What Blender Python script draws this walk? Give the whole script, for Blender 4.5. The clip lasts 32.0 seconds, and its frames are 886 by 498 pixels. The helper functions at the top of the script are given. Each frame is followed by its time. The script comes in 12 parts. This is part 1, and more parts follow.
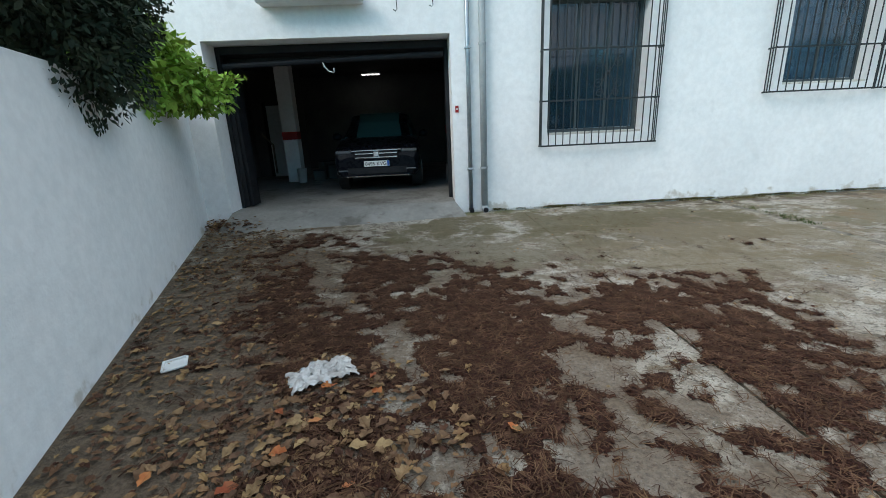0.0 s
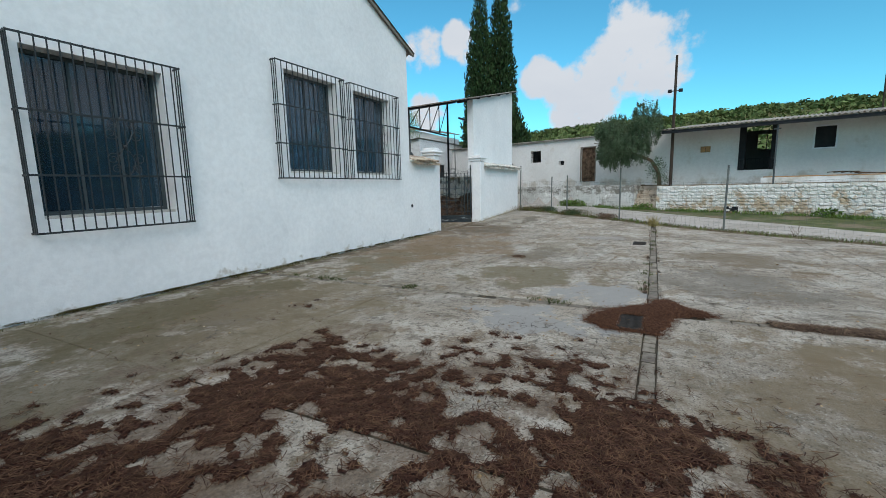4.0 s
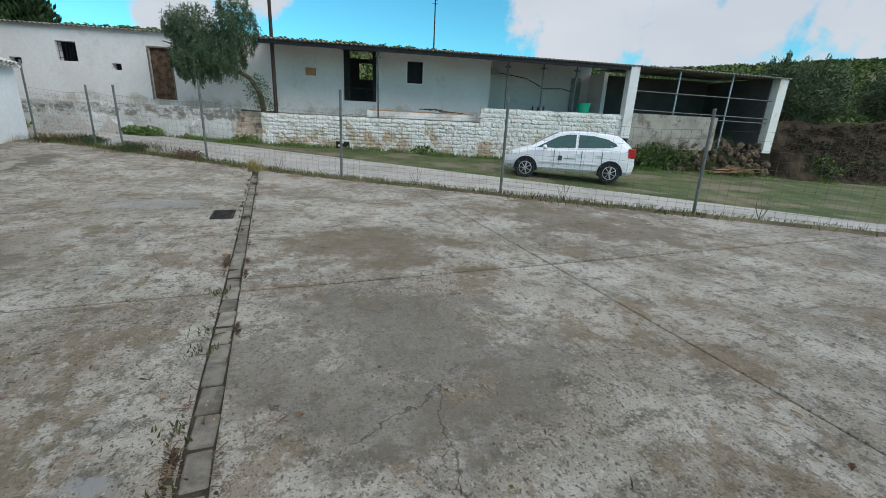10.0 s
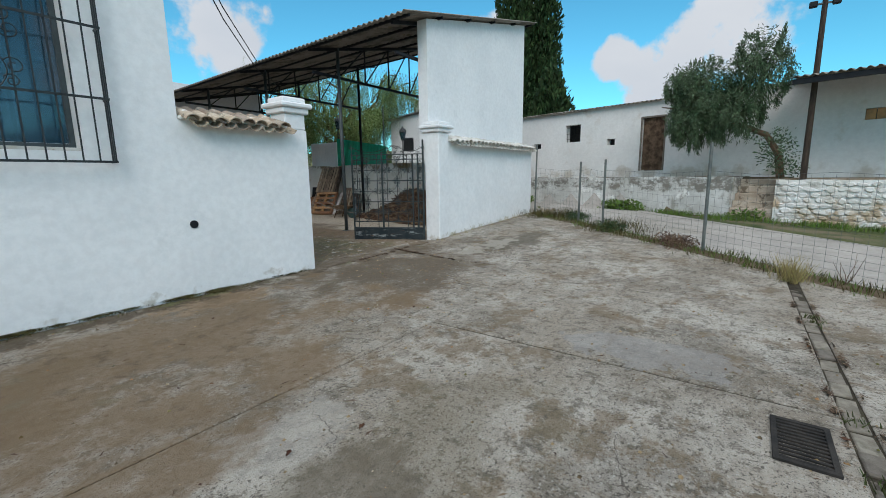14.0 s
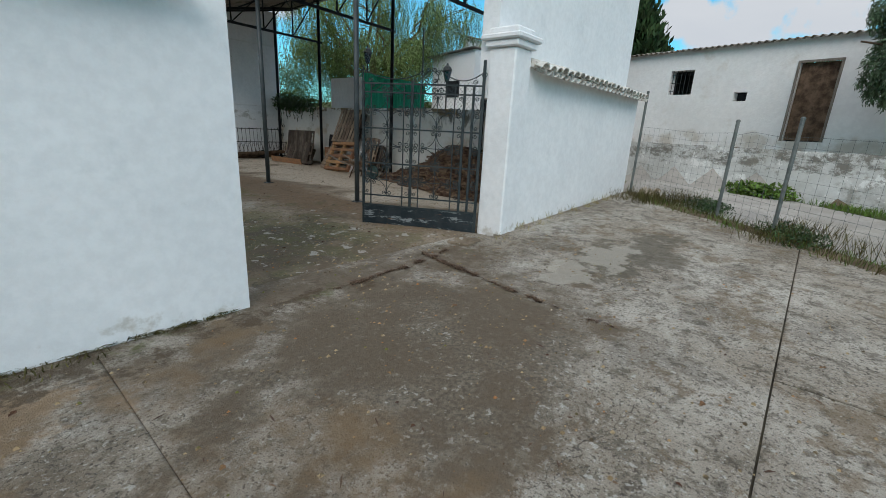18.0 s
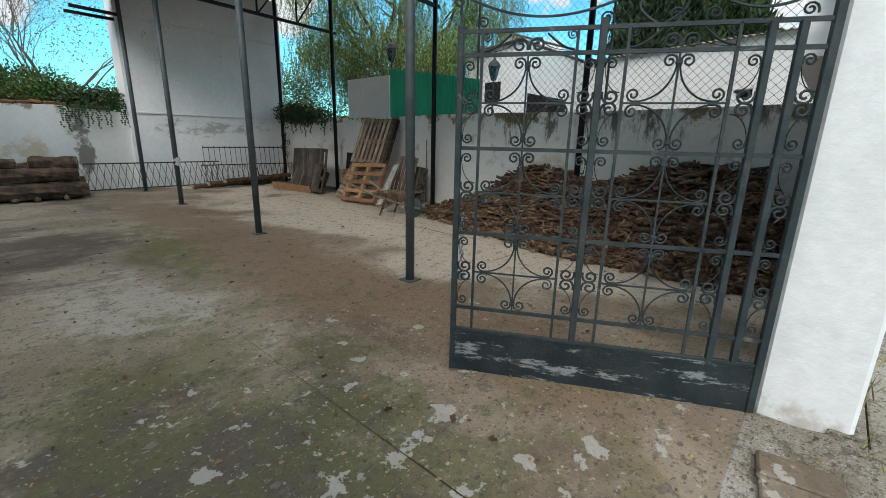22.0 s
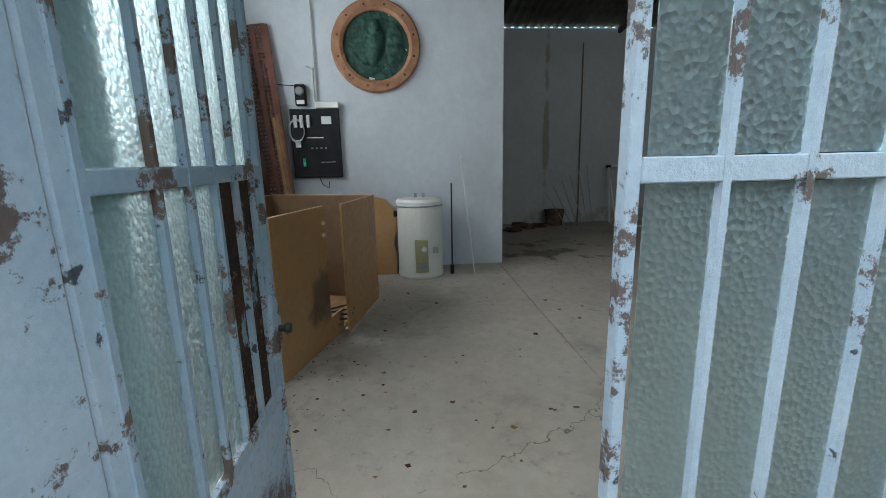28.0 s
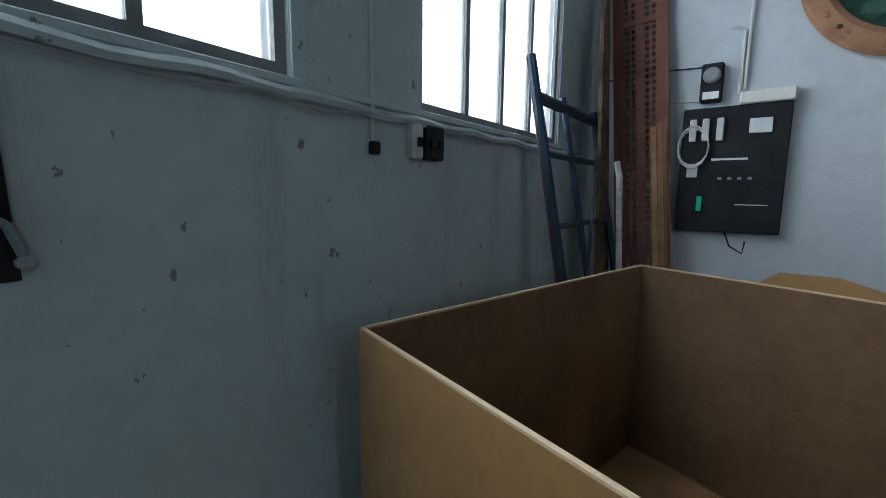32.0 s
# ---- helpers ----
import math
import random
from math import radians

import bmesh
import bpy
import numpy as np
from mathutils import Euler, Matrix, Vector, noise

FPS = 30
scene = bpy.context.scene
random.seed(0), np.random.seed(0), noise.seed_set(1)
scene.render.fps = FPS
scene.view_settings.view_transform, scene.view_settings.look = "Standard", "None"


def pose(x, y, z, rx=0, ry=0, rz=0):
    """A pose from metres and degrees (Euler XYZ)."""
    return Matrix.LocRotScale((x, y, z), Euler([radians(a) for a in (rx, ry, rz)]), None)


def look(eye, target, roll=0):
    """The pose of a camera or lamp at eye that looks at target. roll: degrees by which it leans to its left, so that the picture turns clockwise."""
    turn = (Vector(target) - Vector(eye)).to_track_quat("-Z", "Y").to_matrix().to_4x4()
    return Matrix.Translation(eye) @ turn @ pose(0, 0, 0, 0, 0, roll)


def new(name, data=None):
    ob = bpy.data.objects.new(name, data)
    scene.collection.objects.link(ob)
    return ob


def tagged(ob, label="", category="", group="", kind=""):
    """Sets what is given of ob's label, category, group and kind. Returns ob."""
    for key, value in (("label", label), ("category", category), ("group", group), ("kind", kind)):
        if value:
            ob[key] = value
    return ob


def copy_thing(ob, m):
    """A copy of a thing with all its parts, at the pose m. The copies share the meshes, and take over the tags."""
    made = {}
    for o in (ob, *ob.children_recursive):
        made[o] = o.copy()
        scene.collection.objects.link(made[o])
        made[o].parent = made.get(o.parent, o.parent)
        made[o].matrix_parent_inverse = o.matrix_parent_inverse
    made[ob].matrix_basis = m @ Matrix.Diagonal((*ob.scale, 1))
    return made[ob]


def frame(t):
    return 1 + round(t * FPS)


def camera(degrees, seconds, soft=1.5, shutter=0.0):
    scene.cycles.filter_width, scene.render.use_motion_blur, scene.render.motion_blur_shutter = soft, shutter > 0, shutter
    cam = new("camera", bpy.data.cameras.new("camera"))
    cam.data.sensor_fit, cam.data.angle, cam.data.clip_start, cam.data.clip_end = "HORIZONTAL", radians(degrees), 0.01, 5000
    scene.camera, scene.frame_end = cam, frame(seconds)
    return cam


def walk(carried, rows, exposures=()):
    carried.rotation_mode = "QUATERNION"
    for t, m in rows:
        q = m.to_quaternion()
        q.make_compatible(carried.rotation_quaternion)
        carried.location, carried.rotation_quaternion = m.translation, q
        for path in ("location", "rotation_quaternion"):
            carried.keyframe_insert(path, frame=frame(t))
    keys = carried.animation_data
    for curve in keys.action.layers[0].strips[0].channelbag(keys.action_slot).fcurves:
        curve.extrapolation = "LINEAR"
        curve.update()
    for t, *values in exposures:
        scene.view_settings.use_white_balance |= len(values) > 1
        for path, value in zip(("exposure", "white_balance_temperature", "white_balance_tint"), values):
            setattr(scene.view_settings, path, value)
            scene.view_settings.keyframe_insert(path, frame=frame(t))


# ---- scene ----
EXPO = [(0, 0.18, 6350, 11), (2, 0.22, 6800, 13), (3, -0.17, 6500, 13), (4, -0.27, 6350, 13), (7, -0.30, 6280, 13), (14, -0.30, 6350, 13), (18, -0.35, 6430, 13), (19.6, -0.48, 6500, 13), (21, 0.02, 6750, 13), (22, 0.18, 6650, 13), (23, 0.18, 6350, 12), (24, 0.22, 6150, 12), (25.2, 0.26, 6150, 12), (26, 0.60, 6350, 12), (26.5, 0.75, 6400, 11), (27.5, 1.2, 6500, 11), (29, 1.84, 6700, 11), (30, 1.84, 6450, 11), (31, 1.62, 6150, 11), (32, 1.26, 6050, 10)]
cam = camera(92.7, 32.0, soft=0.8, shutter=0.0)
# seconds, eye x y z, pitch, roll, yaw
PATH = [
    (0, -0.057, -0.095, 1.537, -16.43, 2.48, -3.88),
    (0.5, -0.108, 0.097, 1.491, -15.95, 0.54, -10.49),
    (1, -0.163, 0.311, 1.511, -15.84, 0.31, -19.83),
    (1.5, -0.268, 0.443, 1.534, -17.77, 2.26, -35.81),
    (2, -0.286, 0.462, 1.535, -20.00, 0.09, -47.77),
    (2.5, -0.304, 0.412, 1.557, -15.02, -1.17, -51.84),
    (3, -0.290, 0.378, 1.565, -11.06, -0.93, -54.00),
    (3.5, -0.296, 0.298, 1.561, -9.64, 0.08, -58.65),
    (5.5, 0.631, 0.534, 1.602, -6.68, 3.26, -70.91),
    (6, 1.064, 0.469, 1.581, -10.39, 1.34, -75.37),
    (6.5, 1.477, 0.464, 1.536, -12.35, -0.11, -81.17),
    (7, 1.960, 0.402, 1.545, -12.72, -1.46, -89.54),
    (7.5, 2.447, 0.295, 1.570, -14.20, -1.88, -95.65),
    (8, 2.928, 0.258, 1.557, -15.18, -0.51, -103.58),
    (8.5, 3.358, 0.156, 1.574, -15.38, -0.29, -111.05),
    (9, 3.799, 0.032, 1.585, -15.87, -0.44, -115.79),
    (9.5, 4.331, -0.020, 1.583, -16.40, -2.04, -115.28),
    (10, 4.886, -0.045, 1.540, -17.35, -2.68, -110.39),
    (10.5, 5.365, -0.043, 1.574, -17.30, -2.45, -103.36),
    (11, 5.889, -0.013, 1.557, -15.06, -2.59, -97.87),
    (11.5, 6.394, 0.027, 1.520, -15.45, -2.22, -88.90),
    (12, 6.895, 0.155, 1.537, -15.29, -2.76, -80.30),
    (12.5, 7.391, 0.383, 1.546, -15.47, -2.38, -74.46),
    (13, 7.885, 0.660, 1.547, -14.03, -0.40, -65.35),
    (13.5, 8.267, 0.890, 1.588, -12.58, 0.86, -59.23),
    (14, 8.642, 1.203, 1.626, -9.91, 0.76, -54.27),
    (14.5, 9.057, 1.490, 1.569, -9.86, -0.22, -48.14),
    (16.5, 10.739, 2.682, 1.573, -13.73, -3.25, -42.26),
    (17, 11.084, 3.099, 1.595, -13.74, -2.87, -43.12),
    (17.5, 11.493, 3.559, 1.577, -15.30, -2.59, -47.12),
    (18, 11.837, 4.073, 1.534, -15.80, -2.84, -49.07),
    (18.5, 12.159, 4.606, 1.539, -13.93, -2.09, -48.92),
    (19, 12.420, 5.104, 1.588, -14.23, -0.66, -44.53),
    (19.5, 12.704, 5.592, 1.615, -14.74, -0.75, -44.66),
    (20, 13.034, 6.066, 1.604, -14.85, -0.62, -42.05),
    (20.5, 13.365, 6.511, 1.593, -15.37, -0.90, -41.67),
    (21, 13.702, 6.962, 1.575, -15.52, -1.23, -45.04),
    (21.5, 13.998, 7.377, 1.595, -14.69, -0.70, -47.38),
    (22, 14.157, 7.779, 1.551, -14.48, -1.21, -47.91),
    (22.5, 14.312, 8.226, 1.580, -12.68, 0.05, -42.65),
    (23, 14.392, 8.644, 1.689, -7.08, 1.24, -36.16),
    (23.5, 14.266, 9.003, 1.647, -6.07, 1.11, -24.61),
    (24, 14.034, 9.394, 1.699, -3.13, 2.34, -11.42),
    (24.5, 13.747, 9.739, 1.704, -0.44, 4.43, 1.96),
    (25, 13.490, 9.957, 1.620, -1.67, 3.00, 14.29),
    (25.5, 13.277, 10.145, 1.534, -6.17, 1.56, 34.60),
    (26, 13.067, 10.249, 1.457, -7.96, 0.65, 55.87),
    (26.5, 12.752, 10.246, 1.434, -8.65, -0.01, 67.46),
    (28.5, 11.421, 10.491, 1.519, -11.69, 1.67, 88.92),
    (29, 10.984, 10.466, 1.516, -11.01, 0.75, 93.51),
    (29.5, 10.622, 10.382, 1.498, -11.75, -2.04, 104.80),
    (30, 10.277, 10.265, 1.545, -11.40, -0.17, 113.25),
    (30.5, 9.979, 10.137, 1.545, -11.62, -1.86, 126.96),
    (31, 9.851, 9.912, 1.549, -12.01, -0.18, 139.27),
    (31.5, 9.743, 9.616, 1.576, -10.59, 0.26, 140.90),
    (32, 9.529, 9.413, 1.584, -7.57, -0.65, 126.84),
]
walk(cam, [(t, pose(x, y, z, 90 + pitch, roll, yaw)) for t, x, y, z, pitch, roll, yaw in PATH], EXPO)

# ---------------------------------------------------------------- sky and sun
SUN_DIR = Vector((-0.65, -0.45, 0.57)).normalized()   # towards the sun, hidden by thin cloud
world = bpy.data.worlds.new("world")
scene.world = world
world.use_nodes = True
wn, wl = world.node_tree.nodes, world.node_tree.links
sky = wn.new("ShaderNodeTexSky")
sky.sky_type, sky.sun_disc = "NISHITA", False
sky.sun_elevation = math.asin(SUN_DIR.z)
sky.sun_rotation = math.atan2(SUN_DIR.x, SUN_DIR.y)
sky.altitude, sky.air_density, sky.dust_density, sky.ozone_density = 600, 1.0, 0.3, 3.0
wtc = wn.new("ShaderNodeTexCoord")
wmap = wn.new("ShaderNodeMapping")
wmap.inputs["Location"].default_value = (0.35, 1.9, 0.4)
wmap.inputs["Scale"].default_value = (1.0, 1.0, 2.2)
wl.new(wtc.outputs["Generated"], wmap.inputs["Vector"])
cloud = wn.new("ShaderNodeTexNoise")
cloud.inputs["Scale"].default_value, cloud.inputs["Detail"].default_value = 1.9, 9
cloud.inputs["Roughness"].default_value = 0.52
wl.new(wmap.outputs[0], cloud.inputs["Vector"])
ramp = wn.new("ShaderNodeMapRange")
ramp.interpolation_type = "SMOOTHSTEP"
for k, v in (("From Min", 0.47), ("From Max", 0.60), ("To Min", 0.0), ("To Max", 1.0)):
    ramp.inputs[k].default_value = v
# extra cloud added overhead, out of view, to even out the sky's light
wsep = wn.new("ShaderNodeSeparateXYZ")
wl.new(wtc.outputs["Generated"], wsep.inputs[0])
over = wn.new("ShaderNodeMapRange")
over.interpolation_type = "SMOOTHSTEP"
for k, v in (("From Min", 0.36), ("From Max", 0.62), ("To Min", 0.0), ("To Max", 0.15)):
    over.inputs[k].default_value = v
wl.new(wsep.outputs[2], over.inputs["Value"])
csum = wn.new("ShaderNodeMath")
csum.operation = "ADD"
wl.new(cloud.outputs[0], csum.inputs[0])
wl.new(over.outputs[0], csum.inputs[1])
# heaped clouds over the yard's side of the sky: direction and width in radians
CLOUDS = [(0.826, 0.481, 0.295, 0.06), (0.866, 0.400, 0.300, 0.045), (0.966, 0.062, 0.251, 0.11), (0.973, 0.163, 0.166, 0.10), (0.945, 0.240, 0.225, 0.05), (0.80, -0.57, 0.193, 0.14), (0.69, -0.70, 0.20, 0.16),
          (0.58, -0.80, 0.165, 0.15), (0.44, 0.857, 0.269, 0.11), (0.0, 0.946, 0.324, 0.16), (-0.08, 0.977, 0.198, 0.09), (0.233, 0.876, 0.422, 0.07), (0.864, 0.476, 0.162, 0.05), (0.35, -0.92, 0.16, 0.15)]
blob = None
for cx, cy, cz, cr in CLOUDS:
    dt = wn.new("ShaderNodeVectorMath")
    dt.operation = "DOT_PRODUCT"
    wl.new(wtc.outputs["Generated"], dt.inputs[0])
    dt.inputs[1].default_value = Vector((cx, cy, cz)).normalized()
    br = wn.new("ShaderNodeMapRange")
    for k, v in (("From Min", math.cos(cr * 1.25)), ("From Max", 1.0), ("To Min", 0.0), ("To Max", 0.36)):
        br.inputs[k].default_value = v
    wl.new(dt.outputs["Value"], br.inputs["Value"])
    if blob is None:
        blob = br.outputs[0]
    else:
        mx = wn.new("ShaderNodeMath")
        mx.operation = "MAXIMUM"
        wl.new(blob, mx.inputs[0])
        wl.new(br.outputs[0], mx.inputs[1])
        blob = mx.outputs[0]
puff = wn.new("ShaderNodeTexNoise")
puff.inputs["Scale"].default_value, puff.inputs["Detail"].default_value, puff.inputs["Roughness"].default_value = 9.0, 8, 0.55
wl.new(wtc.outputs["Generated"], puff.inputs["Vector"])
heap = wn.new("ShaderNodeMath")
heap.operation = "MULTIPLY_ADD"
wl.new(puff.outputs[0], heap.inputs[0])
heap.inputs[1].default_value = 1.0
wl.new(blob, heap.inputs[2])
heap2 = wn.new("ShaderNodeMath")
heap2.operation = "MULTIPLY_ADD"
wl.new(over.outputs[0], heap2.inputs[0])
heap2.inputs[1].default_value = 2.4
wl.new(heap.outputs[0], heap2.inputs[2])
lower = wn.new("ShaderNodeMath")
lower.operation = "SUBTRACT"
wl.new(heap2.outputs[0], lower.inputs[0])
lower.inputs[1].default_value = 0.19
side = wn.new("ShaderNodeMapRange")
for k, v in (("From Min", -0.35), ("From Max", -0.15), ("To Min", 0.0), ("To Max", 1.0)):
    side.inputs[k].default_value = v
wl.new(wsep.outputs[0], side.inputs["Value"])
both = wn.new("ShaderNodeMix")
both.data_type = "FLOAT"
wl.new(side.outputs[0], both.inputs["Factor"])
wl.new(csum.outputs[0], both.inputs["A"])
wl.new(lower.outputs[0], both.inputs["B"])
wl.new(both.outputs["Result"], ramp.inputs["Value"])
cshade = wn.new("ShaderNodeTexNoise")
cshade.inputs["Scale"].default_value, cshade.inputs["Detail"].default_value = 2.6, 5
wl.new(wmap.outputs[0], cshade.inputs["Vector"])
cramp = wn.new("ShaderNodeMapRange")
for k, v in (("From Min", 0.35), ("From Max", 0.65), ("To Min", 0.55), ("To Max", 1.0)):
    cramp.inputs[k].default_value = v
wl.new(cshade.outputs[0], cramp.inputs["Value"])
ccol = wn.new("ShaderNodeMix")
ccol.data_type = "RGBA"
ccol.inputs["A"].default_value, ccol.inputs["B"].default_value = (5.2, 6.2, 7.2, 1), (9.9, 10.7, 11.2, 1)
wl.new(cramp.outputs[0], ccol.inputs["Factor"])
# heaps near the horizon are dimmer than the unseen cloud added overhead for light
hcol = wn.new("ShaderNodeMix")
hcol.data_type = "RGBA"
hcol.inputs["A"].default_value, hcol.inputs["B"].default_value = (3.9, 4.5, 5.1, 1), (5.5, 5.85, 6.05, 1)
wl.new(cramp.outputs[0], hcol.inputs["Factor"])
high = wn.new("ShaderNodeMapRange")
for k, v in (("From Min", 0.42), ("From Max", 0.58), ("To Min", 0.0), ("To Max", 1.0)):
    high.inputs[k].default_value = v
wl.new(wsep.outputs[2], high.inputs["Value"])
acol = wn.new("ShaderNodeMix")
acol.data_type = "RGBA"
wl.new(high.outputs[0], acol.inputs["Factor"])
wl.new(hcol.outputs["Result"], acol.inputs["A"])
wl.new(ccol.outputs["Result"], acol.inputs["B"])
tint = wn.new("ShaderNodeMix")
tint.data_type, tint.blend_type = "RGBA", "MULTIPLY"
tint.inputs["Factor"].default_value, tint.inputs["B"].default_value = 1.0, (0.56, 1.38, 1.28, 1)
wl.new(sky.outputs[0], tint.inputs["A"])
wmix = wn.new("ShaderNodeMix")
wmix.data_type = "RGBA"
wl.new(ramp.outputs[0], wmix.inputs["Factor"])
wl.new(tint.outputs["Result"], wmix.inputs["A"])
wl.new(acol.outputs["Result"], wmix.inputs["B"])
wl.new(wmix.outputs["Result"], wn["Background"].inputs[0])
wn["Background"].inputs[1].default_value = 0.15

sun = new("sun", bpy.data.lights.new("sun", "SUN"))
sun.data.energy, sun.data.angle, sun.data.color = 1.75, radians(30), (1.0, 0.95, 0.87)
sun.matrix_world = look(SUN_DIR * 50, (0, 0, 0))


# ---------------------------------------------------------------- mesh helpers
def part(name, bm, material, parent=None, label="", smooth=False):
    """Links a bmesh as one mesh object, under a thing if one is given."""
    me = bpy.data.meshes.new(name)
    bmesh.ops.recalc_face_normals(bm, faces=bm.faces[:])
    bm.to_mesh(me)
    bm.free()
    if smooth:
        me.shade_smooth()
    me.materials.append(material)
    ob = new(name, me)
    if parent:
        ob.parent = parent
    if label:
        ob["label"] = label
    return ob


def raw(name, verts, faces, material, parent=None, label="", smooth=False):
    me = bpy.data.meshes.new(name)
    me.from_pydata(verts, [], faces)
    me.update()
    if smooth:
        me.shade_smooth()
    me.materials.append(material)
    ob = new(name, me)
    if parent:
        ob.parent = parent
    if label:
        ob["label"] = label
    return ob


def again(ob, name, parent, m):
    """Another object on the same mesh."""
    o = new(name, ob.data)
    o.parent = parent
    o.matrix_basis = m
    return o


def thing(name, label, category, m=None, group=""):
    e = new(name)
    e.empty_display_size = 0.1
    if m is not None:
        e.matrix_basis = m
    return tagged(e, label, category, group)


def structure(ob):
    return tagged(ob, kind="structure")


def box(bm, x0, y0, z0, x1, y1, z1, bevel=0.0, m=None):
    c = [(x0, y0, z0), (x1, y0, z0), (x1, y1, z0), (x0, y1, z0), (x0, y0, z1), (x1, y0, z1), (x1, y1, z1), (x0, y1, z1)]
    vs = [bm.verts.new(m @ Vector(p) if m else p) for p in c]
    fs = [bm.faces.new([vs[i] for i in f]) for f in ((3, 2, 1, 0), (4, 5, 6, 7), (0, 1, 5, 4), (1, 2, 6, 5), (2, 3, 7, 6), (3, 0, 4, 7))]
    if bevel:
        es = list({e for f in fs for e in f.edges})
        bmesh.ops.bevel(bm, geom=es, offset=bevel, segments=1, affect="EDGES")
    return vs


def boxed(*a, **k):
    bm = bmesh.new()
    box(bm, *a, **k)
    return bm


def tube(bm, pts, r, seg=6, r1=None, closed=False):
    """A round bar along points, tapering from r to r1."""
    pts = [Vector(p) for p in pts]
    n = len(pts)
    rings = []
    up = None
    for i, p in enumerate(pts):
        if closed:
            d = pts[(i + 1) % n] - pts[i - 1]
        else:
            d = pts[min(i + 1, n - 1)] - pts[max(i - 1, 0)]
        d.normalize()
        if up is None or abs(up.dot(d)) > 0.95:
            up = Vector((0, 0, 1)) if abs(d.z) < 0.9 else Vector((1, 0, 0))
        a = d.cross(up).normalized()
        up = a.cross(d).normalized()
        rr = r if r1 is None else r + (r1 - r) * i / max(1, n - 1)
        rings.append([bm.verts.new(p + (a * math.cos(6.28319 * k / seg) + up * math.sin(6.28319 * k / seg)) * rr) for k in range(seg)])
    for i in range(n if closed else n - 1):
        a, b = rings[i], rings[(i + 1) % n]
        for k in range(seg):
            bm.faces.new((a[k], a[(k + 1) % seg], b[(k + 1) % seg], b[k]))
    if not closed:
        bm.faces.new(rings[0][::-1])
        bm.faces.new(rings[-1])
    return rings


def tubed(pts, r, seg=6, r1=None, closed=False):
    bm = bmesh.new()
    tube(bm, pts, r, seg, r1, closed)
    return bm


def bar(bm, p, q, w, d=None):
    """A square bar from p to q, w wide and d deep."""
    p, q = Vector(p), Vector(q)
    d = w if d is None else d
    z = (q - p)
    ln = z.length
    z.normalize()
    ref = Vector((0, 0, 1)) if abs(z.z) < 0.9 else Vector((0, 1, 0))
    x = ref.cross(z).normalized()
    y = z.cross(x)
    m = Matrix((x, y, z)).transposed().to_4x4()
    m.translation = p
    box(bm, -w / 2, -d / 2, 0, w / 2, d / 2, ln, m=m)


def barred(p, q, w, d=None):
    bm = bmesh.new()
    bar(bm, p, q, w, d)
    return bm


def prism(bm, outline, lo, hi, axis="y"):
    """An outline of (a, b) pairs, drawn out along one axis."""
    def put(a, b, c):
        return {"y": (a, c, b), "x": (c, a, b), "z": (a, b, c)}[axis]
    v0 = [bm.verts.new(put(a, b, lo)) for a, b in outline]
    v1 = [bm.verts.new(put(a, b, hi)) for a, b in outline]
    n = len(outline)
    bm.faces.new(v0)
    bm.faces.new(v1[::-1])
    for i in range(n):
        bm.faces.new((v0[i], v0[(i + 1) % n], v1[(i + 1) % n], v1[i]))


def lathe(bm, prof, seg=20, m=None, caps=True):
    """Turns a profile of (radius, z) round the z axis."""
    rings = []
    for r, z in prof:
        ring = []
        for k in range(seg):
            a = 6.28319 * k / seg
            v = Vector((r * math.cos(a), r * math.sin(a), z))
            ring.append(bm.verts.new(m @ v if m else v))
        rings.append(ring)
    for a, b in zip(rings, rings[1:]):
        for k in range(seg):
            bm.faces.new((a[k], a[(k + 1) % seg], b[(k + 1) % seg], b[k]))
    if caps:
        bm.faces.new(rings[0][::-1])
        bm.faces.new(rings[-1])


def wall_with_holes(name, u0, u1, z0, z1, holes, place, thick, material, top=None):
    """A wall along u with rectangular openings (ua, ub, za, zb); place(u, w, z) gives the world, w from 0 to thick. top(u): its height."""
    holes = [h for h in holes if h[0] >= u0 and h[1] <= u1]
    us = sorted({u0, u1, *[h[0] for h in holes], *[h[1] for h in holes]})
    if top:
        us = sorted({*us, *np.linspace(u0, u1, 9)})
    zs = sorted({z0, z1, *[h[2] for h in holes], *[h[3] for h in holes]})
    bm = bmesh.new()
    cache = {}

    def v(i, j, w):
        if (i, j, w) not in cache:
            z = zs[j] if not top or j < len(zs) - 1 else top(us[i])
            cache[i, j, w] = bm.verts.new(place(us[i], w, z))
        return cache[i, j, w]

    def solid(i, j):
        if not (0 <= i < len(us) - 1 and 0 <= j < len(zs) - 1):
            return False
        a, b = (us[i] + us[i + 1]) / 2, (zs[j] + zs[j + 1]) / 2
        return not any(h[0] < a < h[1] and h[2] < b < h[3] for h in holes)
    for i in range(len(us) - 1):
        for j in range(len(zs) - 1):
            if not solid(i, j):
                continue
            bm.faces.new((v(i, j, 0), v(i + 1, j, 0), v(i + 1, j + 1, 0), v(i, j + 1, 0)))
            bm.faces.new((v(i, j, thick), v(i, j + 1, thick), v(i + 1, j + 1, thick), v(i + 1, j, thick)))
            for di, dj, q in ((-1, 0, ((i, j), (i, j + 1))), (1, 0, ((i + 1, j + 1), (i + 1, j))), (0, -1, ((i + 1, j), (i, j))), (0, 1, ((i, j + 1), (i + 1, j + 1)))):
                if not solid(i + di, j + dj):
                    (a, b), (c, d) = q
                    bm.faces.new((v(a, b, 0), v(c, d, 0), v(c, d, thick), v(a, b, thick)))
    return structure(part(name, bm, material))


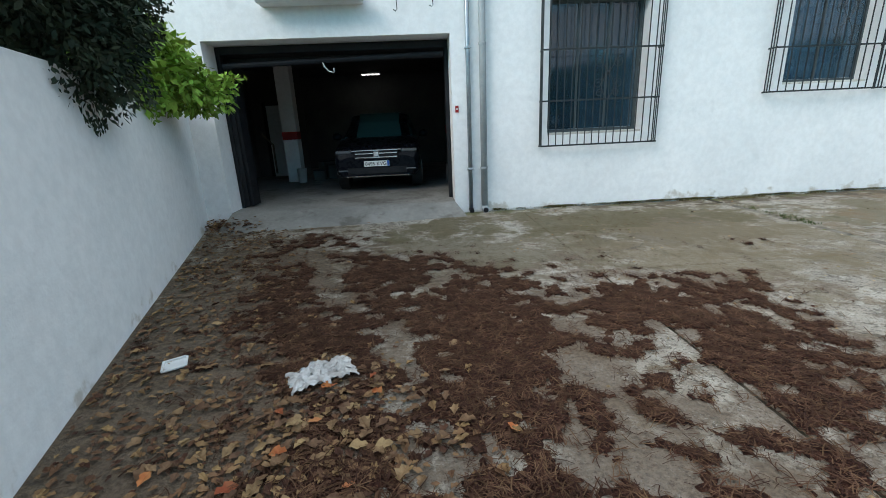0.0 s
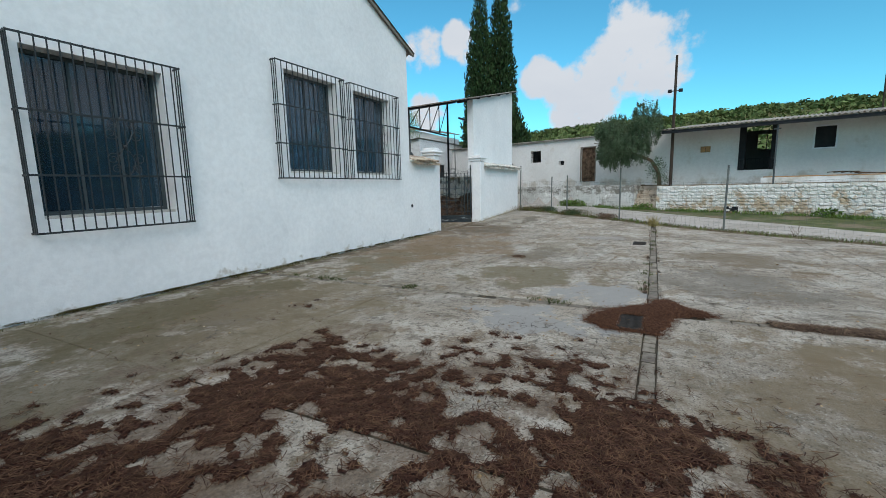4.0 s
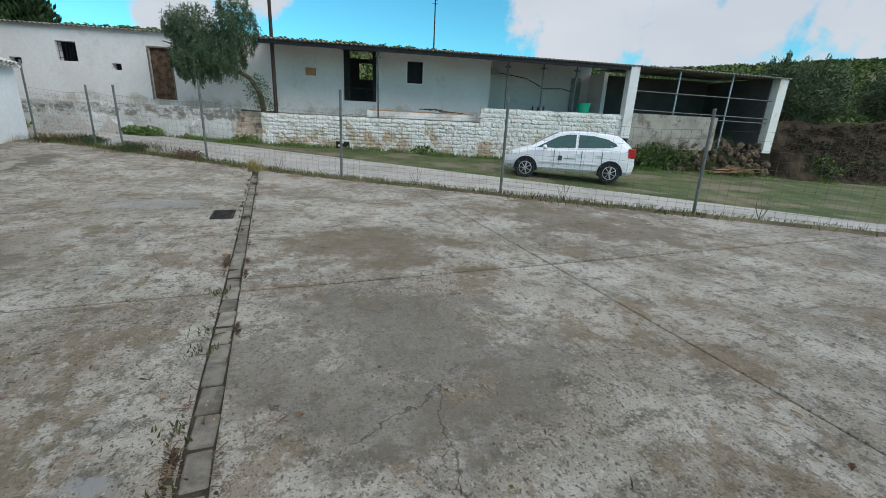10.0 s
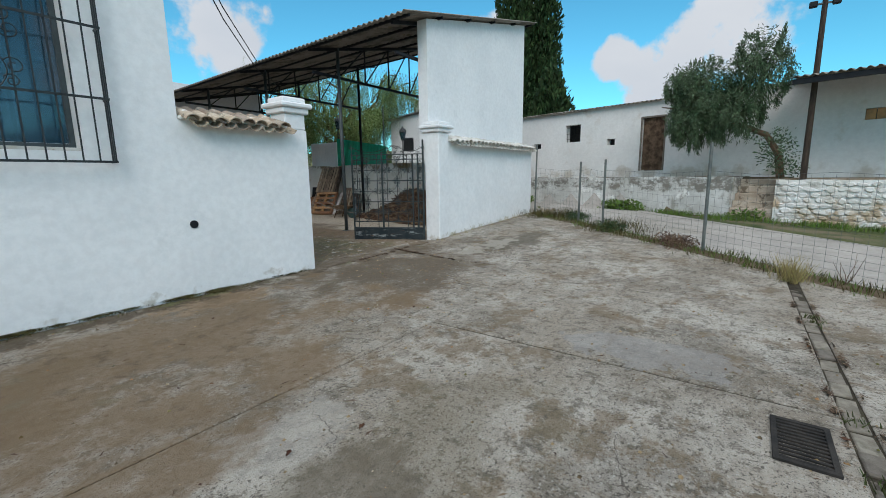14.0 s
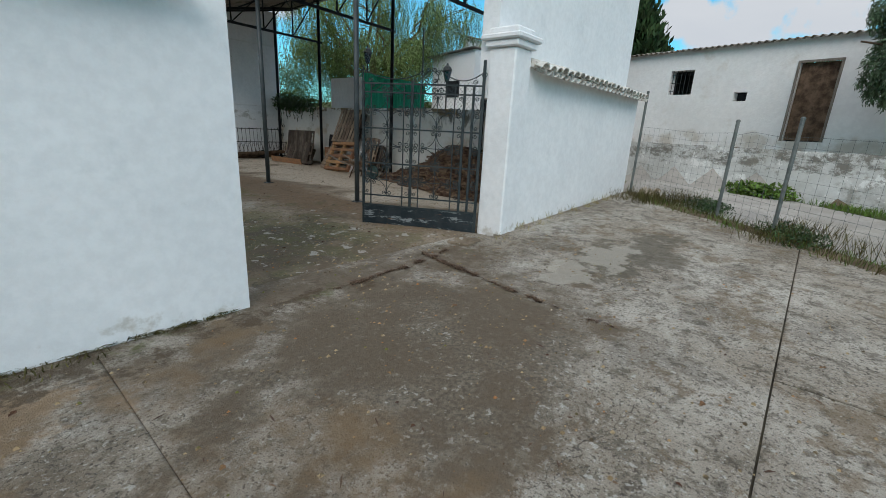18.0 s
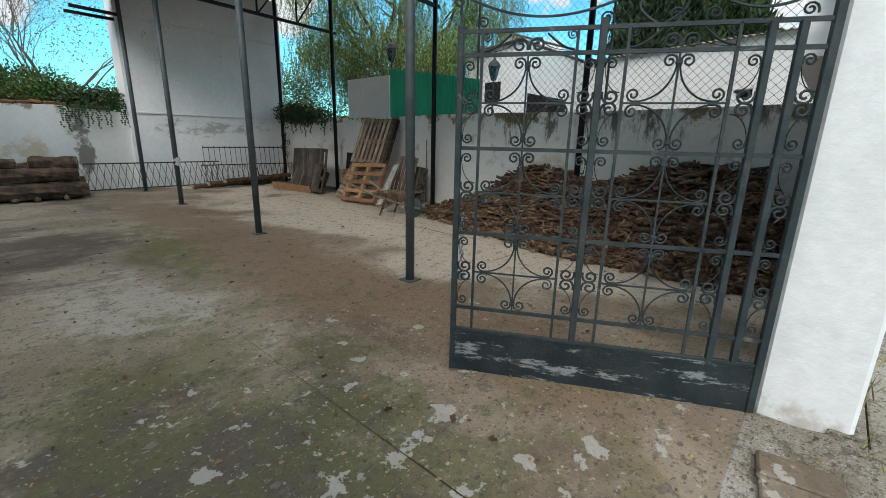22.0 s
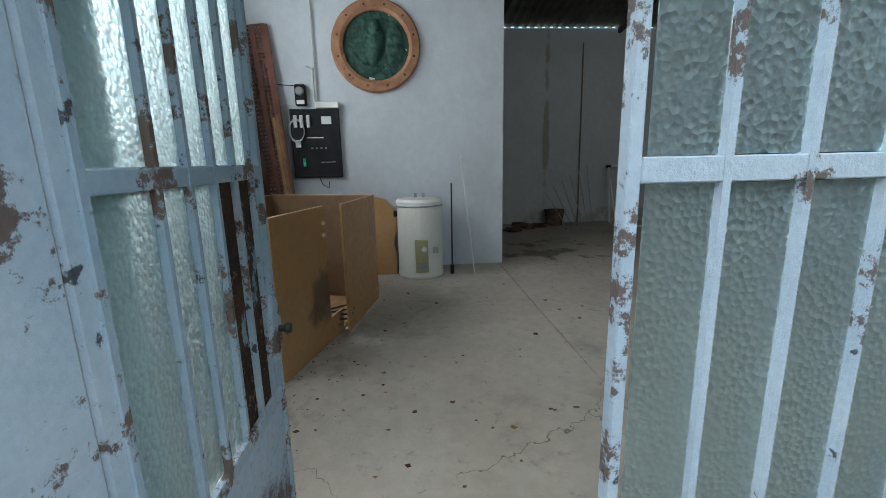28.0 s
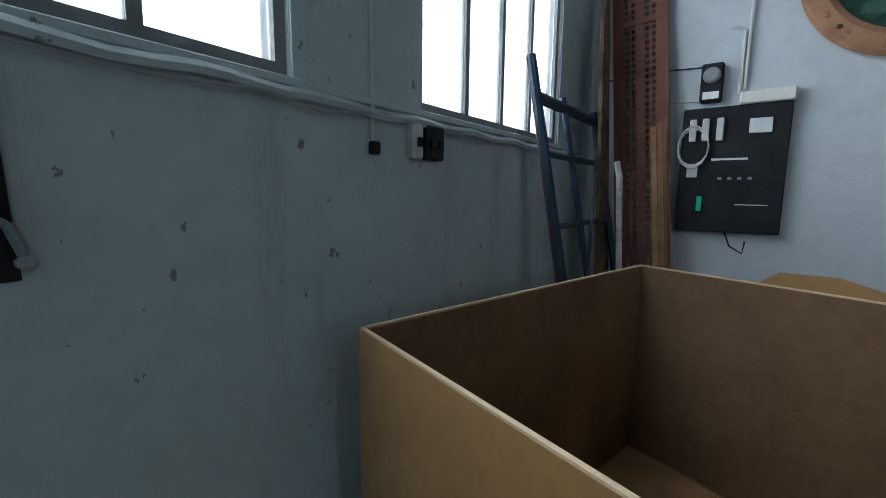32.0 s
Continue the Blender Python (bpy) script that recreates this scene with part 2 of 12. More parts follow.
def corrugated(name, a, b, c, waves, amp, material, thick=0.008, parent=None):
    """A corrugated sheet: a corner, the edge across the waves to b, and the edge along them to c."""
    a, b, c = Vector(a), Vector(b), Vector(c)
    n = (b - a).cross(c - a).normalized()
    if n.z < 0:
        n = -n
    verts, faces = [], []
    steps = waves * 6
    rows = 4
    for lay in (0, 1):
        for j in range(rows):
            for i in range(steps + 1):
                p = a + (b - a) * (i / steps) + (c - a) * (j / (rows - 1)) + n * (amp * math.sin(6.28319 * i / 6) - lay * thick)
                verts.append(p)
    k = (steps + 1) * rows
    for j in range(rows - 1):
        for i in range(steps):
            q = j * (steps + 1) + i
            faces.append((q, q + 1, q + steps + 2, q + steps + 1))
            faces.append((k + q, k + q + steps + 1, k + q + steps + 2, k + q + 1))
    for i in range(steps):
        faces.append((i, k + i, k + i + 1, i + 1))
        q = (rows - 1) * (steps + 1) + i
        faces.append((q, q + 1, k + q + 1, k + q))
    return raw(name, verts, faces, material, parent, smooth=True)


def rock_bm(rng, size, rough=0.28, sub=2):
    bm = bmesh.new()
    bmesh.ops.create_icosphere(bm, subdivisions=sub, radius=1)
    off = Vector((rng.uniform(0, 99), rng.uniform(0, 99), rng.uniform(0, 99)))
    sx, sy, sz = (rng.uniform(0.75, 1.25) for _ in range(3))
    for v in bm.verts:
        p = v.co.copy()
        k = 1 + rough * noise.noise(p * 1.3 + off) * 1.6 + rough * 0.9 * noise.noise(p * 3.1 + off) + rough * 0.6 * abs(noise.noise(p * 6 + off)) - rough * 0.35 * abs(noise.noise(p * 11 + off))
        q = p * k
        # flat broken faces
        for nrm, lim in ((Vector((0.6, 0.5, 0.62)), 0.78), (Vector((-0.7, 0.3, 0.64)), 0.82), (Vector((0.1, -0.8, 0.59)), 0.8)):
            over = q.dot(nrm) - lim
            if over > 0:
                q -= nrm * over * 0.75
        v.co = Vector((q.x * sx, q.y * sy, q.z * sz)) * size
    return bm


# ---------------------------------------------------------------- materials
def surf(name, a, b, scale=2.0, rough=0.85, bump=0.15, bscale=60.0, metal=0.0, layers=(), rand=0.0, spec=0.35, island=0.0, stretch=(1, 1, 1), lo=0.35, hi=0.65, coarse=0.0):
    """A procedural surface in world metres: two base colours mixed by noise, fine relief, and layers of stains and
    painted light, each a dict of col, scale, lo, hi and, where it has a place, at, size and fall."""
    m = bpy.data.materials.new(name)
    m.use_nodes = True
    n, l = m.node_tree.nodes, m.node_tree.links
    bs = n["Principled BSDF"]
    bs.inputs["Roughness"].default_value, bs.inputs["Metallic"].default_value = rough, metal
    bs.inputs["Specular IOR Level"].default_value = spec
    geo = n.new("ShaderNodeNewGeometry")

    def mapped(s):
        mp = n.new("ShaderNodeMapping")
        mp.inputs["Scale"].default_value = s
        l.new(geo.outputs["Position"], mp.inputs["Vector"])
        return mp.outputs[0]

    def noisy(sc, detail=6, rg=0.6, vec=None):
        t = n.new("ShaderNodeTexNoise")
        t.inputs["Scale"].default_value, t.inputs["Detail"].default_value, t.inputs["Roughness"].default_value = sc, detail, rg
        l.new(vec or geo.outputs["Position"], t.inputs["Vector"])
        return t.outputs[0]

    def ranged(v, f0, f1, t0=0.0, t1=1.0):
        r = n.new("ShaderNodeMapRange")
        r.interpolation_type = "SMOOTHSTEP"
        for k, x in (("From Min", f0), ("From Max", f1), ("To Min", t0), ("To Max", t1)):
            r.inputs[k].default_value = x
        l.new(v, r.inputs["Value"])
        return r.outputs[0]

    def maths(op, x, y):
        t = n.new("ShaderNodeMath")
        t.operation = op
        for i, q in enumerate((x, y)):
            if isinstance(q, (int, float)):
                t.inputs[i].default_value = q
            else:
                l.new(q, t.inputs[i])
        return t.outputs[0]

    def mixed(f, x, y):
        t = n.new("ShaderNodeMix")
        t.data_type = "RGBA"
        for k, q in (("Factor", f), ("A", x), ("B", y)):
            if isinstance(q, tuple):
                t.inputs[k].default_value = (*q[:3], 1)
            elif isinstance(q, (int, float)):
                t.inputs[k].default_value = q
            else:
                l.new(q, t.inputs[k])
        return t.outputs["Result"]
    vec = mapped(stretch) if stretch != (1, 1, 1) else None
    col = mixed(ranged(noisy(scale, vec=vec), lo, hi), a, b)
    fine = noisy(scale * 14, 4, 0.65)
    col = mixed(ranged(fine, 0.3, 0.7, 0.0, 0.35), col, mixed(0.5, col, tuple(c * 0.55 for c in a)))
    for ly in layers:
        v = noisy(ly.get("scale", 1.0), ly.get("detail", 7), ly.get("rg", 0.6), mapped(ly["stretch"]) if "stretch" in ly else None)
        if "at" in ly:
            sub = n.new("ShaderNodeVectorMath")
            sub.operation = "SUBTRACT"
            l.new(geo.outputs["Position"], sub.inputs[0])
            sub.inputs[1].default_value = ly["at"]
            dv = n.new("ShaderNodeVectorMath")
            dv.operation = "DIVIDE"
            l.new(sub.outputs[0], dv.inputs[0])
            dv.inputs[1].default_value = ly["size"]
            ln = n.new("ShaderNodeVectorMath")
            ln.operation = "LENGTH"
            l.new(dv.outputs[0], ln.inputs[0])
            v = maths("SUBTRACT", v, maths("MULTIPLY", maths("POWER", ln.outputs["Value"], ly.get("power", 2.0)), ly.get("fall", 0.3)))
        f = maths("MULTIPLY", ranged(v, ly["lo"], ly["hi"]), ly.get("amount", 1.0))
        if "crack" in ly:
            wob = n.new("ShaderNodeVectorMath")
            wob.operation = "MULTIPLY_ADD"
            ns = n.new("ShaderNodeTexNoise")
            ns.inputs["Scale"].default_value, ns.inputs["Detail"].default_value = 7.0, 4
            l.new(geo.outputs["Position"], ns.inputs["Vector"])
            l.new(ns.outputs["Color"], wob.inputs[0])
            wob.inputs[1].default_value = (0.25, 0.25, 0.0)
            l.new(geo.outputs["Position"], wob.inputs[2])
            vo = n.new("ShaderNodeTexVoronoi")
            vo.feature = "DISTANCE_TO_EDGE"
            vo.inputs["Scale"].default_value = ly["crack"]
            l.new(wob.outputs[0], vo.inputs["Vector"])
            f = maths("MULTIPLY", f, ranged(vo.outputs["Distance"], 0.004 * ly["crack"], 0.001 * ly["crack"]))
        col = mixed(f, col, ly["col"] if "col2" not in ly else mixed(ranged(noisy(ly.get("scale2", 25.0), 4), 0.35, 0.65), ly["col"], ly["col2"]))
    if rand or island:
        src = n.new("ShaderNodeObjectInfo").outputs["Random"] if rand else geo.outputs["Random Per Island"]
        k = rand or island
        hsv = n.new("ShaderNodeHueSaturation")
        l.new(ranged(src, 0, 1, 1 - k, 1 + k), hsv.inputs["Value"])
        hv = n.new("ShaderNodeMath")
        hv.operation = "MULTIPLY_ADD"
        l.new(src, hv.inputs[0])
        hv.inputs[1].default_value, hv.inputs[2].default_value = k * 0.08, 0.5 - k * 0.04
        l.new(hv.outputs[0], hsv.inputs["Hue"])
        l.new(col, hsv.inputs["Color"])
        col = hsv.outputs[0]
    l.new(col, bs.inputs["Base Color"])
    l.new(ranged(fine, 0.2, 0.8, max(0.03, rough - 0.12), min(1, rough + 0.1)), bs.inputs["Roughness"])
    if bump:
        bp = n.new("ShaderNodeBump")
        bp.inputs["Strength"].default_value, bp.inputs["Distance"].default_value = bump, 0.02
        h = noisy(bscale, 5, 0.65)
        if coarse:
            h = maths("ADD", h, maths("MULTIPLY", noisy(bscale / 9, 4), coarse))
        l.new(h, bp.inputs["Height"])
        l.new(bp.outputs[0], bs.inputs["Normal"])
    return m


EARTH = [dict(col=(0.060, 0.042, 0.027), col2=(0.15, 0.108, 0.068), scale=2.2, lo=0.28, hi=0.40, at=(-2.0, 2.6, 0), size=(1.9, 4.8, 9), fall=0.24, detail=12, rg=0.72, scale2=26, amount=0.92),
         dict(col=(0.10, 0.070, 0.048), col2=(0.19, 0.14, 0.10), scale=1.6, lo=0.40, hi=0.50, at=(0.4, 2.0, 0), size=(3.8, 3.4, 9), fall=0.16, detail=12, rg=0.74, scale2=40, amount=0.75)]
CONC_A, CONC_B = (0.33, 0.285, 0.225), (0.50, 0.46, 0.395)
OLIVE, UMBER, GREY, PALE = (0.15, 0.125, 0.072), (0.135, 0.105, 0.068), (0.155, 0.138, 0.112), (0.56, 0.525, 0.46)


def spot(col, x, y, rx, ry, amount=0.85, scale=1.6, lo=0.36, hi=0.45, **k):
    """A stain with a place and a ragged rim."""
    return dict(col=col, scale=scale, lo=lo, hi=hi, at=(x, y, 0), size=(rx, ry, 9), fall=0.11, amount=amount, detail=12, rg=0.70, **k)


stains = [dict(col=UMBER, scale=0.42, lo=0.49, hi=0.60, amount=0.50, detail=12, rg=0.66),
          dict(col=GREY, scale=0.95, lo=0.53, hi=0.61, amount=0.48, detail=13, rg=0.72),
          dict(col=PALE, scale=1.2, lo=0.55, hi=0.65, amount=0.45, detail=13, rg=0.72, stretch=(0.8, 1.3, 1)),
          dict(col=(0.125, 0.105, 0.078), scale=2.4, lo=0.55, hi=0.61, amount=0.65, detail=13, rg=0.74, stretch=(1.4, 0.7, 1)),
          dict(col=(0.10, 0.085, 0.06), scale=8, lo=0.54, hi=0.58, amount=0.62, detail=10, rg=0.75),
          dict(col=PALE, scale=6, lo=0.56, hi=0.62, amount=0.28, detail=12, rg=0.74),
          dict(col=(0.055, 0.045, 0.035), scale=38, lo=0.58, hi=0.62, amount=0.75, detail=3),
          dict(col=(0.56, 0.54, 0.49), scale=46, lo=0.60, hi=0.64, amount=0.55, detail=3),
          dict(col=(0.08, 0.066, 0.048), scale=4.5, lo=0.55, hi=0.585, amount=0.65, detail=14, rg=0.82),
          dict(col=(0.17, 0.12, 0.066), scale=1.3, lo=0.53, hi=0.57, amount=0.60, detail=14, rg=0.78),
          dict(col=(0.035, 0.03, 0.024), scale=90, lo=0.60, hi=0.65, amount=0.7, detail=2),
          spot(OLIVE, 7.0, 2.4, 1.0, 1.1), spot(OLIVE, 10.4, 2.6, 1.2, 0.6, 0.3), spot(UMBER, 3.4, 5.6, 1.7, 1.0, 0.8), spot(OLIVE, 7.6, 5.6, 2.2, 0.9, 0.8),
          spot(GREY, 7.4, -0.7, 1.0, 1.1, 0.6), spot((0.15, 0.115, 0.072), 9.75, -1.0, 0.9, 1.3, 0.75, 1.3, 0.34, 0.48), spot((0.15, 0.125, 0.09), 9.4, 2.75, 0.9, 0.55, 0.7, 1.3, 0.34, 0.46), spot((0.165, 0.13, 0.075), 3.6, 4.7, 1.6, 1.5, 0.7, 1.1, 0.34, 0.48), spot((0.13, 0.105, 0.06), 0.9, 4.9, 1.5, 1.0, 0.75, 1.2, 0.34, 0.46), spot((0.165, 0.125, 0.072), 4.35, -1.75, 0.6, 0.9, 0.7, 1.2, 0.34, 0.50), spot((0.165, 0.125, 0.072), 3.3, -1.5, 1.6, 1.7, 0.75, 1.2, 0.34, 0.52), spot(UMBER, 10.5, -4.8, 1.6, 1.4, 0.7),
          spot((0.29, 0.285, 0.27), 6.0, 1.1, 0.60, 0.60, 0.9, 2.0, 0.37, 0.41), spot((0.29, 0.285, 0.27), 4.55, 1.65, 0.5, 0.75, 0.9, 2.0, 0.38, 0.42), spot((0.31, 0.30, 0.285), 12.7, 1.75, 0.40, 0.7, 0.55, 2.0, 0.38, 0.42),
          spot((0.44, 0.41, 0.36), 10.05, 3.45, 0.5, 0.28, 0.5, 2.0), spot((0.30, 0.215, 0.135), 11.35, 6.85, 0.85, 0.42, 0.9),
          dict(col=(0.085, 0.07, 0.05), col2=(0.21, 0.175, 0.13), scale2=34, scale=1.2, lo=0.33, hi=0.46, at=(13.9, 6.0, 0), size=(1.7, 1.5, 9), fall=0.2, amount=0.9, detail=13, rg=0.78),
          dict(col=(0.50, 0.48, 0.43), scale=15, lo=0.575, hi=0.61, at=(13.4, 5.2, 0), size=(2.4, 2.2, 9), fall=0.05, amount=0.75, detail=9, rg=0.66),
          dict(col=(0.05, 0.043, 0.035), scale=0.8, lo=0.40, hi=0.5, at=(3.6, 1.6, 0), size=(1.8, 1.6, 9), fall=0.15, amount=0.85, crack=5.0),
          dict(col=(0.06, 0.05, 0.04), scale=0.5, lo=0.50, hi=0.56, amount=0.75, crack=0.55)]
NEAR_GATE = [spot((0.125, 0.094, 0.062), 14.2, 6.9, 2.3, 2.0, 0.8, 1.3, 0.34, 0.50), spot((0.10, 0.085, 0.06), 17.6, 5.6, 1.4, 0.5, 0.75, 1.4, 0.36, 0.44), spot((0.46, 0.425, 0.36), 16.9, 5.9, 0.9, 0.35, 0.6, 1.6, 0.36, 0.42)]
# the spot at x 2.5 also paints in shade near the house
MOSS_AND_SHADE = [spot((0.185, 0.125, 0.068), 9.9, 5.6, 2.9, 1.7, 0.85, 0.9, 0.34, 0.50), dict(col=(0.10, 0.07, 0.04), scale=3.0, lo=0.52, hi=0.60, at=(9.9, 5.6, 0), size=(2.8, 1.7, 9), fall=0.1, amount=0.6, detail=12, rg=0.76), spot((0.12, 0.098, 0.05), 2.5, 6.3, 3.2, 0.8, 0.85, 1.2),
        dict(col=(0.10, 0.105, 0.035), scale=1.6, lo=0.40, hi=0.52, at=(5.0, 7.3, 0), size=(14, 0.32, 9), fall=0.25, amount=0.9, detail=12, rg=0.72),
        dict(col=(0.085, 0.06, 0.035), scale=2.4, lo=0.40, hi=0.48, at=(8.0, 7.2, 0), size=(8, 0.5, 9), fall=0.22, amount=0.85, detail=12, rg=0.72)]
M = {}
M["slab"] = surf("slab_concrete", CONC_A, CONC_B, 0.9, 0.8, 1.0, 70, layers=[*stains, *NEAR_GATE, *MOSS_AND_SHADE, *EARTH], spec=0.3, coarse=0.8)
M["court"] = surf("court_concrete", (0.215, 0.165, 0.11), (0.34, 0.275, 0.205), 1.0, 0.8, 0.6, 50, coarse=0.8, layers=[
    dict(col=(0.11, 0.075, 0.045), scale=0.6, lo=0.52, hi=0.62, amount=0.8, detail=10, rg=0.68, stretch=(1.0, 0.6, 1)),
    # beige floor under the canopy, paled to paint in the light there
    dict(col=(0.56, 0.485, 0.385), scale=0.5, lo=0.26, hi=0.42, at=(19.9, 14.5, 0), size=(2.4, 9, 9), fall=0.2, amount=0.9),
    dict(col=(0.21, 0.14, 0.085), scale=0.6, lo=0.28, hi=0.44, at=(16.75, 14.5, 0), size=(0.9, 7.5, 9), fall=0.22, amount=0.85, rg=0.7),
    dict(col=(0.44, 0.39, 0.32), scale=0.9, lo=0.36, hi=0.48, at=(15.0, 12.6, 0), size=(0.9, 1.3, 9), fall=0.2, amount=0.7, rg=0.74, detail=11),
    dict(col=(0.13, 0.12, 0.035), scale=1.8, lo=0.38, hi=0.54, at=(15.9, 14.6, 0), size=(0.6, 2.6, 9), fall=0.16, amount=0.8, rg=0.7),
    dict(col=(0.082, 0.068, 0.047), scale=1.2, lo=0.30, hi=0.46, at=(14.3, 9.2, 0), size=(1.9, 1.8, 9), fall=0.25, amount=0.92, detail=12, rg=0.72),
    dict(col=(0.115, 0.115, 0.04), scale=1.7, lo=0.42, hi=0.52, at=(14.9, 9.2, 0), size=(2.4, 3.6, 9), fall=0.16, amount=0.55, detail=12, rg=0.72),
    dict(col=(0.075, 0.052, 0.034), scale=1.0, lo=0.34, hi=0.50, at=(14.2, 15.6, 0), size=(1.7, 3.0, 9), fall=0.22, amount=0.85, detail=11, rg=0.74, stretch=(0.7, 1.6, 1)),
    dict(col=(0.44, 0.40, 0.34), scale=1.6, lo=0.58, hi=0.72, amount=0.4, detail=12, rg=0.72),
    dict(col=(0.085, 0.07, 0.05), scale=8, lo=0.54, hi=0.60, amount=0.65, detail=10, rg=0.75),
    dict(col=(0.055, 0.045, 0.035), scale=36, lo=0.59, hi=0.64, amount=0.7, detail=3),
    dict(col=(0.44, 0.41, 0.36), scale=40, lo=0.63, hi=0.68, amount=0.45, detail=3),
    *NEAR_GATE[:1], dict(col=(0.50, 0.48, 0.44), scale=4.2, lo=0.585, hi=0.60, at=(15.3, 9.2, 0), size=(2.0, 1.7, 9), fall=0.05, amount=0.6, detail=9, rg=0.60),
    dict(col=(0.44, 0.42, 0.38), scale=15, lo=0.61, hi=0.65, at=(15.0, 9.2, 0), size=(2.4, 2.2, 9), fall=0.04, amount=0.5, detail=7)])
M["garage_floor"] = surf("garage_concrete", (0.20, 0.195, 0.18), (0.28, 0.27, 0.25), 1.0, 0.75, 0.3, 50, coarse=0.8, layers=[dict(col=(0.10, 0.09, 0.075), scale=1.2, lo=0.5, hi=0.62, amount=0.7, detail=10, rg=0.7)])
M["brown_pole"] = surf("reddish_pole", (0.12, 0.06, 0.04), (0.18, 0.10, 0.07), 4, 0.8, 0.2, 40, stretch=(5, 5, 0.6))
M["grey_block"] = surf("grey_block_render", (0.30, 0.275, 0.235), (0.42, 0.39, 0.34), 1.2, 0.92, 0.5, 30, coarse=1.4, layers=[dict(col=(0.12, 0.10, 0.075), scale=1.8, lo=0.5, hi=0.62, amount=0.7, detail=10, rg=0.7)])
M["cast_iron"] = surf("cast_iron", (0.028, 0.027, 0.026), (0.05, 0.046, 0.042), 8, 0.95, 0.4, 70, spec=0.1)
M["needle_mat"] = surf("needle_mat", (0.026, 0.0105, 0.0075), (0.078, 0.034, 0.022), 26, 0.95, 1.0, 90, coarse=1.5, spec=0.1, layers=[dict(col=(0.014, 0.008, 0.007), scale=48, lo=0.52, hi=0.60, amount=0.8, detail=3), dict(col=(0.15, 0.075, 0.045), scale=70, lo=0.58, hi=0.63, amount=0.7, detail=3)])
M["furrow_mat"] = surf("furrow_mat", (0.030, 0.020, 0.013), (0.075, 0.050, 0.032), 26, 0.95, 1.0, 90, coarse=1.5, spec=0.1, layers=[dict(col=(0.13, 0.10, 0.07), scale=60, lo=0.58, hi=0.63, amount=0.7, detail=3)])
M["chaff"] = surf("needle_chaff", (0.085, 0.038, 0.022), (0.20, 0.098, 0.055), 30, 0.95, 1.0, 90, coarse=1.5, spec=0.1, layers=[dict(col=(0.03, 0.016, 0.011), scale=55, lo=0.54, hi=0.60, amount=0.8, detail=3)])
M["moss"] = surf("brown_moss", (0.055, 0.048, 0.018), (0.115, 0.10, 0.035), 5, 0.9, 0, island=0.4, spec=0.2)
M["tan_leaf"] = surf("tan_dead_leaf", (0.13, 0.075, 0.04), (0.26, 0.165, 0.09), 12, 0.85, 0, island=0.4, spec=0.2)
M["orange_leaf"] = surf("orange_dead_leaf", (0.33, 0.10, 0.035), (0.42, 0.18, 0.07), 12, 0.8, 0, island=0.3, spec=0.25)
M["moss_mat"] = surf("moss_mat", (0.05, 0.045, 0.018), (0.115, 0.09, 0.042), 12, 0.95, 1.0, 60, coarse=1.5, spec=0.1)
M["soil"] = surf("soil", (0.09, 0.065, 0.04), (0.17, 0.13, 0.085), 1.5, 0.95, 0.8, 30, spec=0.2)
M["joint"] = surf("joint_soil", (0.035, 0.028, 0.02), (0.07, 0.06, 0.04), 6, 0.95, 0.8, 60, spec=0.2)
M["road"] = surf("road", (0.32, 0.30, 0.27), (0.42, 0.39, 0.35), 0.8, 0.9, 0.4, 40, layers=[dict(col=(0.24, 0.22, 0.18), scale=0.5, lo=0.52, hi=0.66, amount=0.6)])
M["grass_ground"] = surf("grass_ground", (0.05, 0.075, 0.02), (0.11, 0.12, 0.045), 1.2, 0.95, 1.0, 25, layers=[dict(col=(0.17, 0.14, 0.09), scale=0.5, lo=0.5, hi=0.62)])
M["white"] = surf("white_limewash", (0.86, 0.86, 0.855), (0.80, 0.805, 0.805), 0.7, 0.9, 0.28, 14, coarse=1.4, spec=0.2, layers=[
    dict(col=(0.62, 0.63, 0.63), scale=2.5, lo=0.60, hi=0.72, amount=0.35),
    dict(col=(0.45, 0.40, 0.33), scale=3.0, lo=0.50, hi=0.62, at=(6, 7.43, 0.02), size=(40, 9, 0.16), fall=0.12, amount=0.7)])
M["yard_white"] = surf("old_limewash", (0.83, 0.83, 0.82), (0.76, 0.765, 0.765), 0.8, 0.9, 0.22, 26, coarse=1.0, spec=0.2, layers=[
    dict(col=(0.40, 0.38, 0.34), scale=1.6, lo=0.56, hi=0.68, amount=0.55, stretch=(1, 1, 0.35)),
    dict(col=(0.42, 0.34, 0.22), scale=2.5, lo=0.42, hi=0.50, at=(11.3, 12.1, 0.3), size=(3, 0.75, 0.8), fall=0.2, amount=0.9),
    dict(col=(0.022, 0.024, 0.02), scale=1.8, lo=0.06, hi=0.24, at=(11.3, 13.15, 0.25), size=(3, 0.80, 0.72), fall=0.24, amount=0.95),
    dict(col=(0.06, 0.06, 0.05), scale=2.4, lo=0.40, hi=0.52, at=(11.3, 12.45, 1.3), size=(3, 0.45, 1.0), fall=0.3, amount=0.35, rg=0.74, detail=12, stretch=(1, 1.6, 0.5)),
    dict(col=(0.10, 0.10, 0.10), scale=2.2, lo=0.40, hi=0.62, at=(11.3, 15.2, 1.55), size=(3, 3.2, 0.45), fall=0.3, amount=0.5, rg=0.74, detail=12, stretch=(1, 1.8, 0.4)),
    dict(col=(0.09, 0.09, 0.09), scale=2.0, lo=0.46, hi=0.62, at=(11.3, 14.4, 1.5), size=(3, 0.5, 0.6), fall=0.2, amount=0.4, rg=0.72),
    dict(col=(0.30, 0.30, 0.29), scale=1.2, lo=0.48, hi=0.62, at=(11.3, 18, 0.5), size=(3, 4.5, 0.8), fall=0.2, amount=0.7)])
